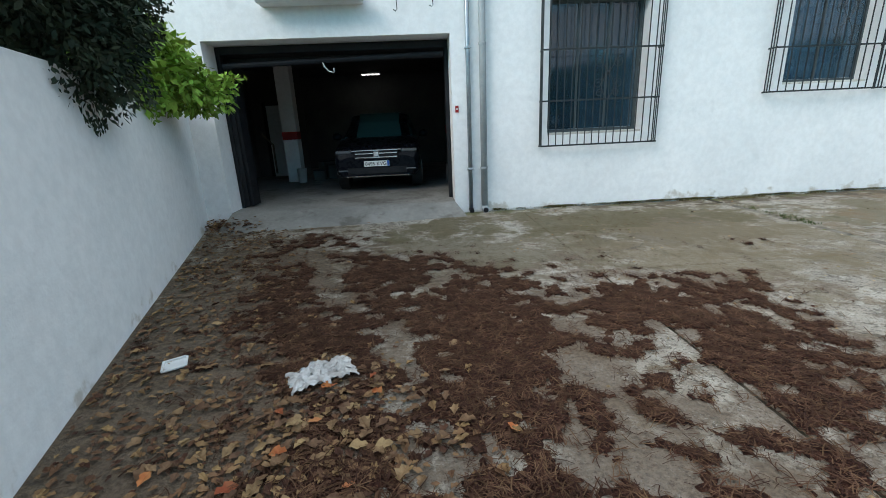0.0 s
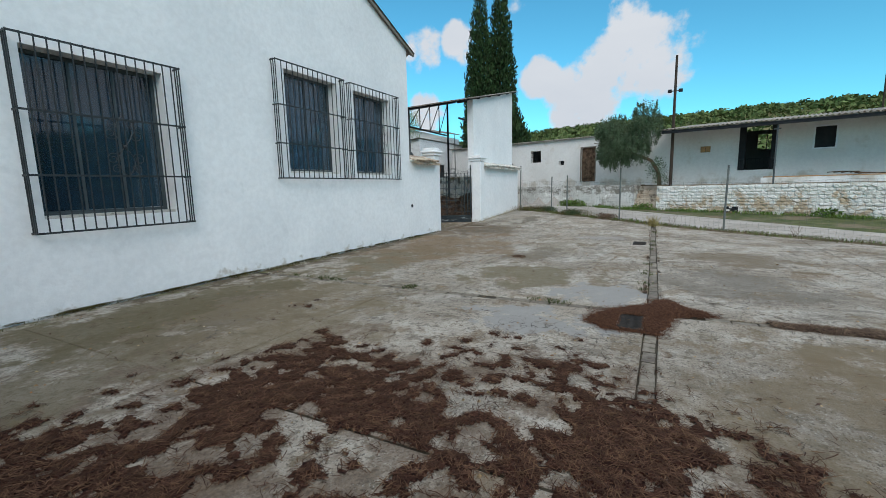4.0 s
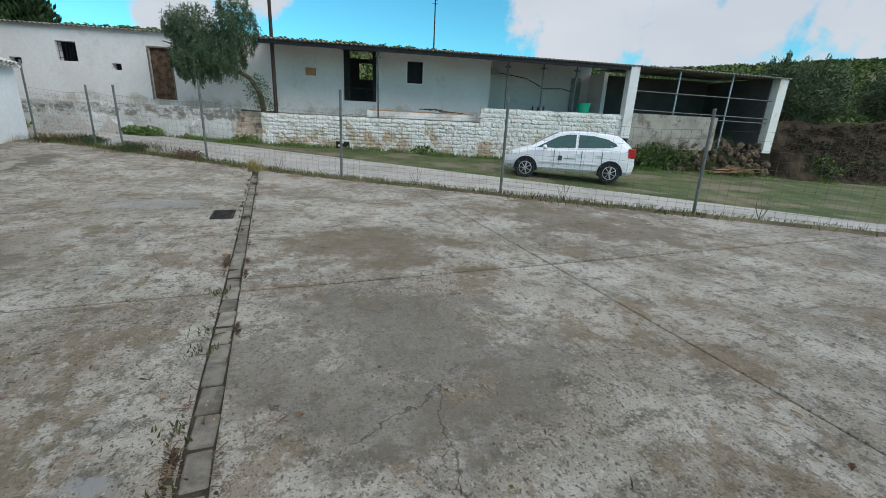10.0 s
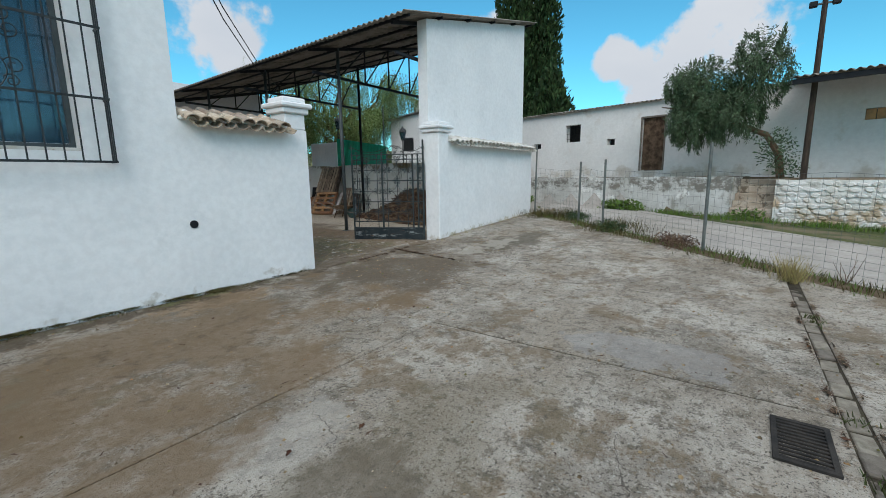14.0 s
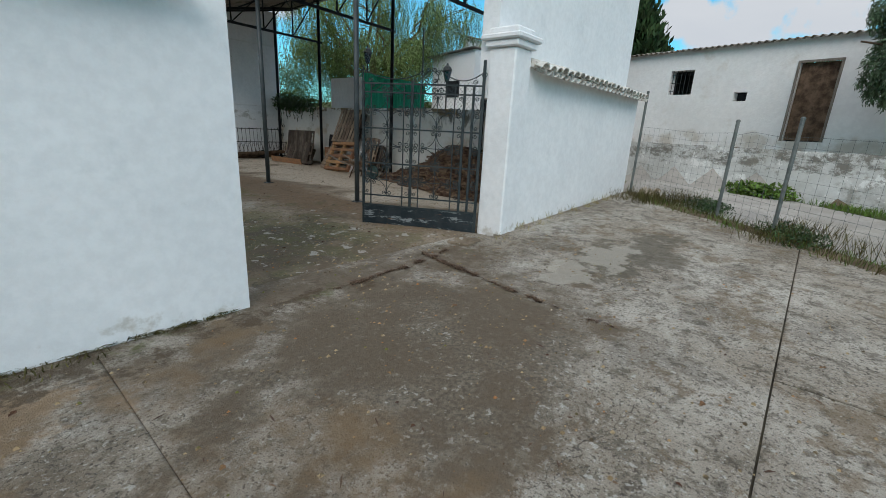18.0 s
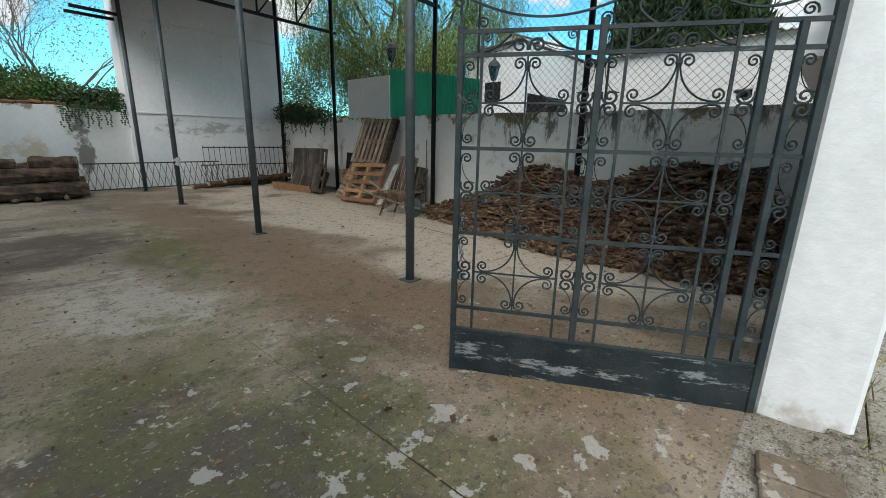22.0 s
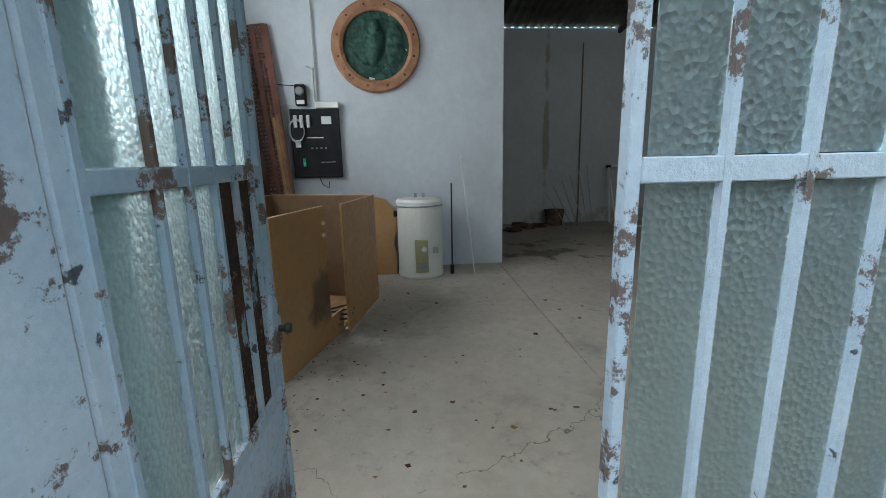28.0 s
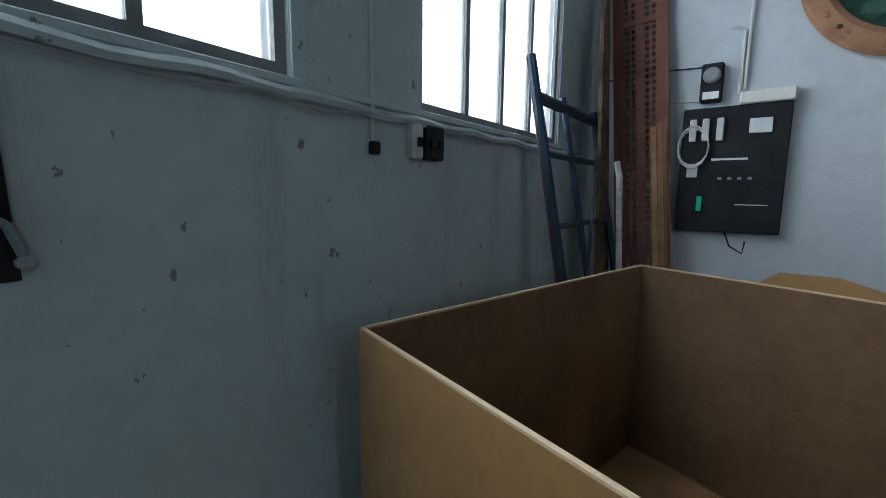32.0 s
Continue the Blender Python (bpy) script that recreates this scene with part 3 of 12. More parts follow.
M["gable"] = surf("gable_limewash", (0.86, 0.865, 0.87), (0.80, 0.81, 0.82), 0.8, 0.9, 0.25, 24, coarse=1.0, spec=0.2, layers=[
    dict(col=(0.20, 0.20, 0.19), scale=0.5, lo=0.46, hi=0.52, at=(20.0, 22.6, 3.6), size=(3.2, 2, 1.9), fall=0.2, amount=0.7, crack=0.55),
    dict(col=(0.36, 0.34, 0.30), scale=2.4, lo=0.44, hi=0.54, at=(19.8, 22.6, 1.75), size=(3.0, 2, 0.36), fall=0.2, amount=0.7, detail=12, rg=0.74, stretch=(1, 1, 2))])
M["court_wall"] = surf("stained_plaster", (0.88, 0.87, 0.83), (0.82, 0.80, 0.74), 0.8, 0.92, 0.5, 22, coarse=1.5, spec=0.15, layers=[
    dict(col=(0.58, 0.44, 0.27), scale=0.7, lo=0.58, hi=0.68, amount=0.6),
    dict(col=(0.10, 0.09, 0.065), scale=2.0, lo=0.44, hi=0.54, at=(18, 10.5, 2.2), size=(14, 5, 0.75), fall=0.12, amount=0.9, detail=11, rg=0.72, stretch=(1.5, 1.5, 0.45)),
    dict(col=(0.20, 0.14, 0.06), scale=1.4, lo=0.46, hi=0.54, at=(18, 15, 2.15), size=(14, 14, 0.3), fall=0.10, amount=0.9, detail=11, rg=0.7),
    dict(col=(0.34, 0.30, 0.23), scale=2.2, lo=0.58, hi=0.70, amount=0.6)])
M["back_wall"] = surf("patched_plaster", (0.83, 0.82, 0.79), (0.76, 0.74, 0.69), 0.8, 0.92, 0.5, 22, coarse=1.5, spec=0.15, layers=[
    dict(col=(0.58, 0.42, 0.24), scale=1.2, lo=0.30, hi=0.40, at=(12.1, 22.8, 1.15), size=(0.75, 2, 1.1), fall=0.2, amount=0.9, rg=0.68),
    dict(col=(0.60, 0.47, 0.30), scale=1.3, lo=0.34, hi=0.46, at=(14.9, 22.8, 0.75), size=(1.3, 2, 0.6), fall=0.2, amount=0.75, rg=0.68),
    dict(col=(0.26, 0.20, 0.14), scale=2.6, lo=0.42, hi=0.52, at=(13.3, 22.8, 1.9), size=(1.1, 2, 0.55), fall=0.2, amount=0.8, rg=0.7),
    dict(col=(0.16, 0.13, 0.10), scale=3.0, lo=0.34, hi=0.48, at=(16.35, 22.8, 1.3), size=(0.26, 2, 1.3), fall=0.22, amount=0.85, rg=0.72),
    dict(col=(0.22, 0.17, 0.11), scale=2.4, lo=0.42, hi=0.54, at=(14, 22.8, 2.25), size=(6, 2, 0.28), fall=0.2, amount=0.85, rg=0.7)])
M["grey_wall"] = surf("weathered_render", (0.72, 0.74, 0.76), (0.58, 0.60, 0.62), 0.6, 0.92, 0.5, 18, coarse=1.5, layers=[dict(col=(0.14, 0.14, 0.14), scale=0.9, lo=0.52, hi=0.66, stretch=(1, 1, 0.3), amount=0.7)])
M["tan_wall"] = surf("tan_render", (0.52, 0.36, 0.20), (0.44, 0.30, 0.17), 0.8, 0.92, 0.4, 20, layers=[dict(col=(0.16, 0.13, 0.1), scale=1.2, lo=0.55, hi=0.7, amount=0.7)])
M["step_stone"] = surf("worn_step", (0.40, 0.32, 0.24), (0.55, 0.47, 0.38), 3, 0.92, 0.8, 30, coarse=1.4, layers=[dict(col=(0.12, 0.09, 0.06), scale=4, lo=0.52, hi=0.60, amount=0.8, detail=10, rg=0.7)])
M["stone_white"] = surf("painted_rubble", (0.78, 0.77, 0.74), (0.68, 0.66, 0.60), 1.6, 0.92, 1.0, 8, coarse=1.6, layers=[
    dict(col=(0.44, 0.33, 0.21), scale=0.9, lo=0.44, hi=0.53, at=(24, -2, 0.3), size=(12, 14, 0.9), fall=0.12, amount=0.9, detail=12, rg=0.7),
    dict(col=(0.30, 0.27, 0.22), scale=2.5, lo=0.58, hi=0.68, amount=0.6)])
M["dirty_plaster"] = surf("dirty_plaster", (0.66, 0.655, 0.63), (0.50, 0.49, 0.46), 0.9, 0.92, 0.7, 16, coarse=1.5, layers=[
    dict(col=(0.14, 0.125, 0.10), scale=1.8, lo=0.42, hi=0.54, at=(26, 4, 1.25), size=(14, 16, 0.42), fall=0.2, amount=0.85, detail=12, rg=0.74, stretch=(1, 1, 1.6)),
    dict(col=(0.24, 0.22, 0.18), scale=1.1, lo=0.52, hi=0.62, amount=0.7, detail=12, rg=0.74), dict(col=(0.85, 0.84, 0.81), scale=1.6, lo=0.55, hi=0.61, amount=0.7, detail=12, rg=0.72)])
M["shed_white"] = surf("shed_limewash", (0.79, 0.785, 0.77), (0.73, 0.72, 0.70), 0.6, 0.92, 0.5, 16, coarse=1.4, layers=[
    dict(col=(0.50, 0.44, 0.36), scale=0.9, lo=0.60, hi=0.72, amount=0.5),
    dict(col=(0.40, 0.34, 0.25), scale=1.2, lo=0.40, hi=0.6, at=(26, 0, 1.6), size=(14, 40, 0.5), fall=0.25, amount=0.6)])
M["iron"] = surf("black_iron", (0.022, 0.026, 0.028), (0.04, 0.045, 0.045), 8, 0.5, 0.2, 90, metal=0.3, spec=0.5)
M["gate_iron"] = surf("gate_paint", (0.018, 0.028, 0.031), (0.038, 0.048, 0.050), 6, 0.55, 0.3, 80, metal=0.0, spec=0.3, layers=[dict(col=(0.16, 0.16, 0.155), scale=7, lo=0.64, hi=0.70, amount=0.6)])
M["gate_sheet"] = surf("gate_sheet", (0.014, 0.021, 0.025), (0.028, 0.036, 0.040), 4, 0.6, 0.3, 60, spec=0.25, layers=[
    dict(col=(0.30, 0.32, 0.32), scale=3.4, lo=0.55, hi=0.61, amount=0.7, stretch=(0.7, 0.7, 3.2), detail=12, rg=0.75),
    dict(col=(0.22, 0.12, 0.07), scale=3.5, lo=0.60, hi=0.68, stretch=(0.8, 0.8, 5), detail=10, rg=0.7, amount=0.8)])
M["post"] = surf("post_paint", (0.055, 0.07, 0.075), (0.085, 0.10, 0.105), 5, 0.55, 0.2, 70, spec=0.45, layers=[dict(col=(0.16, 0.09, 0.05), scale=6, lo=0.66, hi=0.72)])
M["galv"] = surf("galvanised_steel", (0.30, 0.34, 0.37), (0.42, 0.46, 0.49), 6, 0.42, 0.1, 60, metal=0.75)
M["fence_post"] = surf("fence_steel", (0.11, 0.125, 0.12), (0.18, 0.19, 0.18), 6, 0.6, 0.15, 60, metal=0.4)
M["plastic_pipe"] = surf("grey_plastic_pipe", (0.30, 0.33, 0.34), (0.38, 0.41, 0.42), 3, 0.5, 0.05, 60)
M["black"] = surf("black_paint", (0.009, 0.010, 0.013), (0.017, 0.018, 0.021), 5, 0.6, 0.1, 60, spec=0.25)
# dark grey that puts the shade of unlit rooms into the colour
M["shaded_room"] = surf("shaded_room", (0.10, 0.10, 0.10), (0.14, 0.14, 0.135), 1, 0.9, 0.1, 30)
M["rubber"] = surf("rubber", (0.018, 0.018, 0.018), (0.03, 0.03, 0.03), 8, 0.8, 0.2, 90)
M["tile"] = surf("roof_tile", (0.36, 0.27, 0.19), (0.50, 0.42, 0.33), 4, 0.9, 0.5, 40, rand=0.25, layers=[dict(col=(0.10, 0.10, 0.08), scale=9, lo=0.55, hi=0.66, amount=0.8), dict(col=(0.62, 0.60, 0.56), scale=6, lo=0.62, hi=0.7)])
M["tile_white"] = surf("white_tile", (0.66, 0.64, 0.60), (0.52, 0.49, 0.43), 4, 0.9, 0.4, 40, rand=0.15, layers=[dict(col=(0.25, 0.21, 0.16), scale=9, lo=0.57, hi=0.67, amount=0.7)])
M["brick"] = surf("channel_brick", (0.145, 0.125, 0.10), (0.24, 0.215, 0.175), 9, 0.9, 0.6, 60, rand=0.22, layers=[dict(col=(0.08, 0.075, 0.05), scale=7, lo=0.54, hi=0.66, amount=0.7)])
M["fibro"] = surf("fibre_cement", (0.24, 0.22, 0.19), (0.34, 0.31, 0.27), 1.5, 0.92, 0.4, 40, layers=[dict(col=(0.09, 0.085, 0.07), scale=1.6, lo=0.50, hi=0.64, amount=0.8), dict(col=(0.16, 0.14, 0.06), scale=3, lo=0.58, hi=0.68, amount=0.6)])
M["wood_grey"] = surf("grey_wood", (0.17, 0.145, 0.12), (0.27, 0.24, 0.20), 4, 0.9, 0.6, 50, stretch=(6, 6, 0.7), rand=0.2, spec=0.2)
M["pallet_wood"] = surf("pallet_wood", (0.40, 0.215, 0.11), (0.28, 0.165, 0.095), 5, 0.85, 0.5, 60, rand=0.3, spec=0.2)
M["pallet_dark"] = surf("old_dark_pallet", (0.14, 0.115, 0.095), (0.085, 0.07, 0.058), 5, 0.9, 0.5, 60, rand=0.3, spec=0.2)
M["pallet_grey"] = surf("weathered_pallet", (0.37, 0.28, 0.21), (0.24, 0.185, 0.14), 5, 0.9, 0.5, 60, rand=0.3, spec=0.2)
M["bark"] = surf("bark", (0.07, 0.045, 0.030), (0.18, 0.12, 0.08), 5, 0.95, 1.0, 22, spec=0.15, coarse=1.5)
M["log_end"] = surf("log_end", (0.30, 0.21, 0.14), (0.40, 0.30, 0.21), 9, 0.9, 0.5, 60)
M["firewood"] = surf("firewood", (0.105, 0.064, 0.044), (0.20, 0.135, 0.092), 6, 0.95, 0.7, 50, island=0.45, spec=0.15)
M["leaf_olive"] = surf("olive_leaf", (0.050, 0.088, 0.040), (0.105, 0.150, 0.080), 3, 0.6, 0, island=0.5, spec=0.3)
M["pole_wood"] = surf("dark_pole", (0.035, 0.026, 0.021), (0.075, 0.055, 0.042), 5, 0.9, 0.5, 30, stretch=(4, 4, 0.5), spec=0.2)
M["thicket"] = surf("dead_thicket", (0.026, 0.024, 0.014), (0.060, 0.050, 0.028), 3, 0.9, 0, island=0.5, spec=0.15)
M["bank_earth"] = surf("bank_earth", (0.030, 0.022, 0.015), (0.075, 0.055, 0.036), 2, 0.95, 1.0, 20, coarse=1.8, spec=0.1)
M["leaf_grove"] = surf("grove_leaf", (0.055, 0.085, 0.034), (0.115, 0.145, 0.068), 1, 0.6, 0, island=0.45, spec=0.3)
M["leaf_cypress"] = surf("cypress_leaf", (0.018, 0.040, 0.014), (0.040, 0.070, 0.022), 2, 0.75, 0, island=0.4, spec=0.2)
M["leaf_bright"] = surf("bright_leaf", (0.17, 0.31, 0.035), (0.30, 0.45, 0.065), 3, 0.6, 0, island=0.3, spec=0.3)
M["leaf_pepper"] = surf("pepper_leaf", (0.12, 0.185, 0.05), (0.22, 0.285, 0.095), 0.8, 0.65, 0, island=0.45, spec=0.25)
M["leaf_ivy"] = surf("ivy_leaf", (0.022, 0.050, 0.014), (0.055, 0.095, 0.028), 2, 0.55, 0, island=0.4, spec=0.35)
M["leaf_shrub"] = surf("shrub_leaf", (0.06, 0.11, 0.025), (0.13, 0.18, 0.05), 1, 0.65, 0, island=0.4, spec=0.25)
M["leaf_conifer"] = surf("dark_conifer", (0.018, 0.034, 0.022), (0.048, 0.060, 0.034), 4, 0.8, 0, island=0.4, spec=0.2)
M["grass"] = surf("grass_blade", (0.07, 0.13, 0.02), (0.13, 0.20, 0.04), 2, 0.7, 0, island=0.4, spec=0.25)
M["weed_dark"] = surf("dull_weed", (0.04, 0.06, 0.018), (0.085, 0.095, 0.035), 4, 0.8, 0, island=0.4, spec=0.2)
M["leaf_autumn"] = surf("autumn_leaf", (0.20, 0.13, 0.085), (0.30, 0.22, 0.13), 3, 0.7, 0, island=0.4, spec=0.2)
M["straw"] = surf("dry_grass", (0.24, 0.20, 0.075), (0.34, 0.28, 0.12), 3, 0.8, 0, island=0.3)
M["dry_leaf"] = surf("dry_leaf", (0.10, 0.052, 0.028), (0.22, 0.125, 0.065), 9, 0.85, 0, island=0.55, spec=0.2)
M["needle"] = surf("needle_litter", (0.055, 0.027, 0.016), (0.115, 0.06, 0.036), 9, 0.9, 0, island=0.45, spec=0.15)
M["hill_tree"] = surf("hill_olive", (0.075, 0.11, 0.038), (0.145, 0.175, 0.065), 0.05, 0.9, 0, island=0.35, spec=0.1)
M["hill"] = surf("hillside", (0.17, 0.15, 0.07), (0.10, 0.12, 0.05), 0.05, 0.95, 0.3, 2, spec=0.1)
M["paint_white"] = surf("car_white", (0.80, 0.81, 0.83), (0.82, 0.83, 0.85), 1, 0.28, 0, spec=0.6)
M["paint_dark"] = surf("car_dark", (0.004, 0.005, 0.008), (0.006, 0.007, 0.011), 1, 0.3, 0, spec=0.12)
M["chrome"] = surf("chrome", (0.7, 0.72, 0.74), (0.75, 0.77, 0.79), 1, 0.14, 0, metal=1.0)
M["silver"] = surf("silver_rim", (0.50, 0.51, 0.52), (0.58, 0.59, 0.60), 2, 0.4, 0, metal=0.7)
M["lens_red"] = surf("red_lens", (0.45, 0.02, 0.02), (0.5, 0.03, 0.03), 2, 0.2, 0)
M["lens_dim"] = surf("dim_lens", (0.10, 0.11, 0.12), (0.16, 0.17, 0.18), 6, 0.12, 0)
M["lens_clear"] = surf("clear_lens", (0.55, 0.58, 0.60), (0.65, 0.68, 0.70), 2, 0.12, 0)
M["plate"] = surf("plate_white", (0.82, 0.83, 0.82), (0.80, 0.81, 0.80), 2, 0.4, 0)
M["blue"] = surf("plate_blue", (0.03, 0.12, 0.5), (0.03, 0.12, 0.48), 2, 0.4, 0)
M["green_sheet"] = surf("green_sheet", (0.015, 0.43, 0.25), (0.022, 0.48, 0.28), 1, 0.5, 0.05, 20)
M["cloth"] = surf("dirty_cloth", (0.66, 0.66, 0.65), (0.42, 0.40, 0.38), 12, 0.95, 0.5, 80)
M["paper"] = surf("paper_white", (0.70, 0.72, 0.72), (0.62, 0.64, 0.64), 6, 0.7, 0.05, 60)
M["red"] = surf("red_paint", (0.35, 0.025, 0.025), (0.30, 0.02, 0.02), 3, 0.6, 0.05, 50)
M["rock"] = surf("limestone_rock", (0.17, 0.11, 0.062), (0.36, 0.26, 0.155), 5, 0.95, 1.0, 30, rand=0.42, coarse=2.2, spec=0.15, layers=[
    dict(col=(0.30, 0.11, 0.045), scale=2.6, lo=0.54, hi=0.64, amount=0.8),
    dict(col=(0.04, 0.033, 0.025), scale=7, lo=0.47, hi=0.58, amount=0.85, detail=10, rg=0.72),
    dict(col=(0.46, 0.42, 0.35), scale=8, lo=0.57, hi=0.65, amount=0.65, detail=9, rg=0.7),
    dict(col=(0.13, 0.13, 0.03), scale=3.5, lo=0.55, hi=0.62, amount=0.7, detail=10, rg=0.7)])
M["bank_stone"] = surf("bank_stone", (0.07, 0.05, 0.033), (0.16, 0.115, 0.075), 5, 0.95, 0.9, 30, rand=0.4, coarse=2.0, spec=0.15)
M["rock_grey"] = surf("grey_limestone", (0.16, 0.12, 0.08), (0.37, 0.29, 0.19), 6, 0.95, 1.0, 34, rand=0.4, coarse=2.4, spec=0.15, layers=[
    dict(col=(0.05, 0.042, 0.034), scale=9, lo=0.47, hi=0.60, amount=0.8, detail=10, rg=0.72),
    dict(col=(0.30, 0.17, 0.09), scale=3.2, lo=0.53, hi=0.62, amount=0.7),
    dict(col=(0.52, 0.48, 0.42), scale=9, lo=0.56, hi=0.63, amount=0.7, detail=9, rg=0.7),
    dict(col=(0.12, 0.12, 0.03), scale=3.0, lo=0.56, hi=0.63, amount=0.75, detail=10, rg=0.7)])
M["rock_rust"] = surf("rusty_limestone", (0.19, 0.10, 0.055), (0.34, 0.20, 0.115), 5, 0.95, 1.0, 34, rand=0.4, coarse=2.4, spec=0.15, layers=[
    dict(col=(0.045, 0.032, 0.023), scale=8, lo=0.47, hi=0.58, amount=0.8, detail=10, rg=0.72),
    dict(col=(0.40, 0.30, 0.21), scale=6, lo=0.56, hi=0.64, amount=0.6, detail=9, rg=0.7),
    dict(col=(0.13, 0.12, 0.03), scale=3.5, lo=0.60, hi=0.66, amount=0.6)])
M["teal_paint"] = surf("worn_teal_paint", (0.03, 0.075, 0.075), (0.06, 0.11, 0.105), 8, 0.7, 0.3, 60, layers=[dict(col=(0.10, 0.06, 0.035), scale=14, lo=0.55, hi=0.62, amount=0.8)])
M["rust_tray"] = surf("rusty_tray", (0.12, 0.075, 0.045), (0.26, 0.19, 0.13), 7, 0.9, 0.5, 50, layers=[dict(col=(0.05, 0.035, 0.025), scale=10, lo=0.54, hi=0.62, amount=0.7)])
M["trough"] = surf("mossy_concrete", (0.22, 0.23, 0.22), (0.33, 0.33, 0.31), 2, 0.92, 0.7, 30, layers=[dict(col=(0.06, 0.06, 0.05), scale=2, lo=0.5, hi=0.65, amount=0.8)])
M["blue_paint"] = surf("blue_grey_paint", (0.40, 0.50, 0.60), (0.47, 0.56, 0.64), 3, 0.6, 0.3, 60, layers=[
    dict(col=(0.10, 0.055, 0.035), scale=5.5, lo=0.56, hi=0.60, amount=0.9, detail=9, rg=0.72),
    dict(col=(0.02, 0.018, 0.02), scale=7, lo=0.64, hi=0.67, amount=0.9, detail=9)])
M["flaked_blue"] = surf("flaked_blue_paint", (0.30, 0.40, 0.49), (0.38, 0.47, 0.55), 3, 0.6, 0.35, 60, layers=[dict(col=(0.13, 0.07, 0.04), scale=6, lo=0.545, hi=0.585, amount=0.9, detail=9, rg=0.74), dict(col=(0.03, 0.022, 0.02), scale=9, lo=0.59, hi=0.63, amount=0.9, detail=9, rg=0.7)])
M["blue_sheet"] = surf("rusting_blue_sheet", (0.37, 0.48, 0.60), (0.43, 0.53, 0.63), 3, 0.6, 0.3, 60, layers=[
    dict(col=(0.05, 0.045, 0.055), col2=(0.12, 0.075, 0.06), scale=6, lo=0.32, hi=0.50, at=(11, 11.3, 0.0), size=(3, 3, 0.36), fall=0.16, detail=12, rg=0.78, power=2.6, amount=0.92), dict(col=(0.30, 0.34, 0.38), scale=30, lo=0.60, hi=0.64, amount=0.6, detail=4)])
M["rust_sheet"] = surf("rusted_sheet", (0.028, 0.016, 0.011), (0.075, 0.036, 0.019), 5, 0.85, 0.5, 60, layers=[
    dict(col=(0.23, 0.14, 0.075), scale=22, lo=0.58, hi=0.62, amount=0.8, detail=6, rg=0.7), dict(col=(0.22, 0.33, 0.41), scale=3.4, lo=0.585, hi=0.61, amount=0.9, detail=9, rg=0.7, stretch=(1.6, 1, 0.7)), dict(col=(0.03, 0.025, 0.022), scale=4, lo=0.58, hi=0.68, amount=0.8)])
M["room_wall"] = surf("room_plaster", (0.52, 0.62, 0.65), (0.435, 0.53, 0.565), 0.7, 0.85, 0.25, 22, coarse=1.2, spec=0.3, layers=[
    dict(col=(0.27, 0.29, 0.30), scale=1.5, lo=0.54, hi=0.68, amount=0.32, stretch=(2.2, 2.2, 0.25), detail=10, rg=0.7),
    dict(col=(0.20, 0.20, 0.19), scale=6, lo=0.66, hi=0.70, amount=0.7, detail=9),
    dict(col=(0.15, 0.14, 0.12), scale=19, lo=0.675, hi=0.70, amount=0.8, detail=4, stretch=(1, 1, 0.6))])
M["far_plaster"] = surf("far_plaster", (0.56, 0.575, 0.565), (0.48, 0.495, 0.49), 0.7, 0.88, 0.2, 22, coarse=1.0, spec=0.2, layers=[dict(col=(0.28, 0.23, 0.17), scale=2.0, lo=0.42, hi=0.58, at=(1.98, 15.3, 0.1), size=(2, 6, 0.45), fall=0.25, amount=0.6, detail=10, rg=0.7), dict(col=(0.30, 0.235, 0.15), scale=1.5, lo=0.30, hi=0.46, at=(1.98, 13.6, 2.4), size=(2, 0.09, 2.2), fall=0.25, amount=0.7)])
M["med_wall"] = surf("room_whitewash", (0.54, 0.58, 0.61), (0.48, 0.52, 0.55), 0.7, 0.85, 0.2, 22, coarse=1.0, spec=0.3)
# darker copy of fibro, with the ceiling's shade put into the colour
M["room_roof"] = surf("shaded_fibre_cement", (0.13, 0.12, 0.105), (0.20, 0.185, 0.16), 1.5, 0.92, 0.4, 40, layers=[dict(col=(0.07, 0.065, 0.055), scale=1.6, lo=0.50, hi=0.64, amount=0.8)])
M["room_floor"] = surf("room_concrete", (0.39, 0.345, 0.29), (0.47, 0.425, 0.36), 0.8, 0.7, 0.25, 40, coarse=0.8, layers=[
    dict(col=(0.10, 0.085, 0.065), scale=0.6, lo=0.44, hi=0.5, amount=0.8, crack=0.42), dict(col=(0.20, 0.18, 0.15), scale=9, lo=0.56, hi=0.66, amount=0.5, detail=9, rg=0.72),
    dict(col=(0.22, 0.20, 0.17), scale=0.7, lo=0.54, hi=0.68, amount=0.6), dict(col=(0.12, 0.10, 0.075), scale=2.2, lo=0.46, hi=0.56, at=(5.0, 12.6, 0), size=(1.3, 1.2, 9), fall=0.2, amount=0.8),
    dict(col=(0.30, 0.255, 0.20), scale=5, lo=0.42, hi=0.56, at=(8.8, 9.2, 0), size=(1.4, 1.0, 9), fall=0.2, amount=0.8)])
M["brown_board"] = surf("brown_hardboard", (0.36, 0.195, 0.075), (0.42, 0.235, 0.095), 1.2, 0.42, 0.08, 50, spec=0.45, layers=[
    dict(col=(0.07, 0.05, 0.035), scale=2.2, lo=0.34, hi=0.52, at=(8.35, 9.75, 0.42), size=(0.32, 0.5, 0.32), fall=0.25, amount=0.85),
    dict(col=(0.55, 0.42, 0.26), scale=14, lo=0.70, hi=0.73, amount=0.8)])
M["raw_edge"] = surf("raw_fibreboard", (0.62, 0.47, 0.30), (0.68, 0.53, 0.35), 9, 0.9, 0.2, 70)
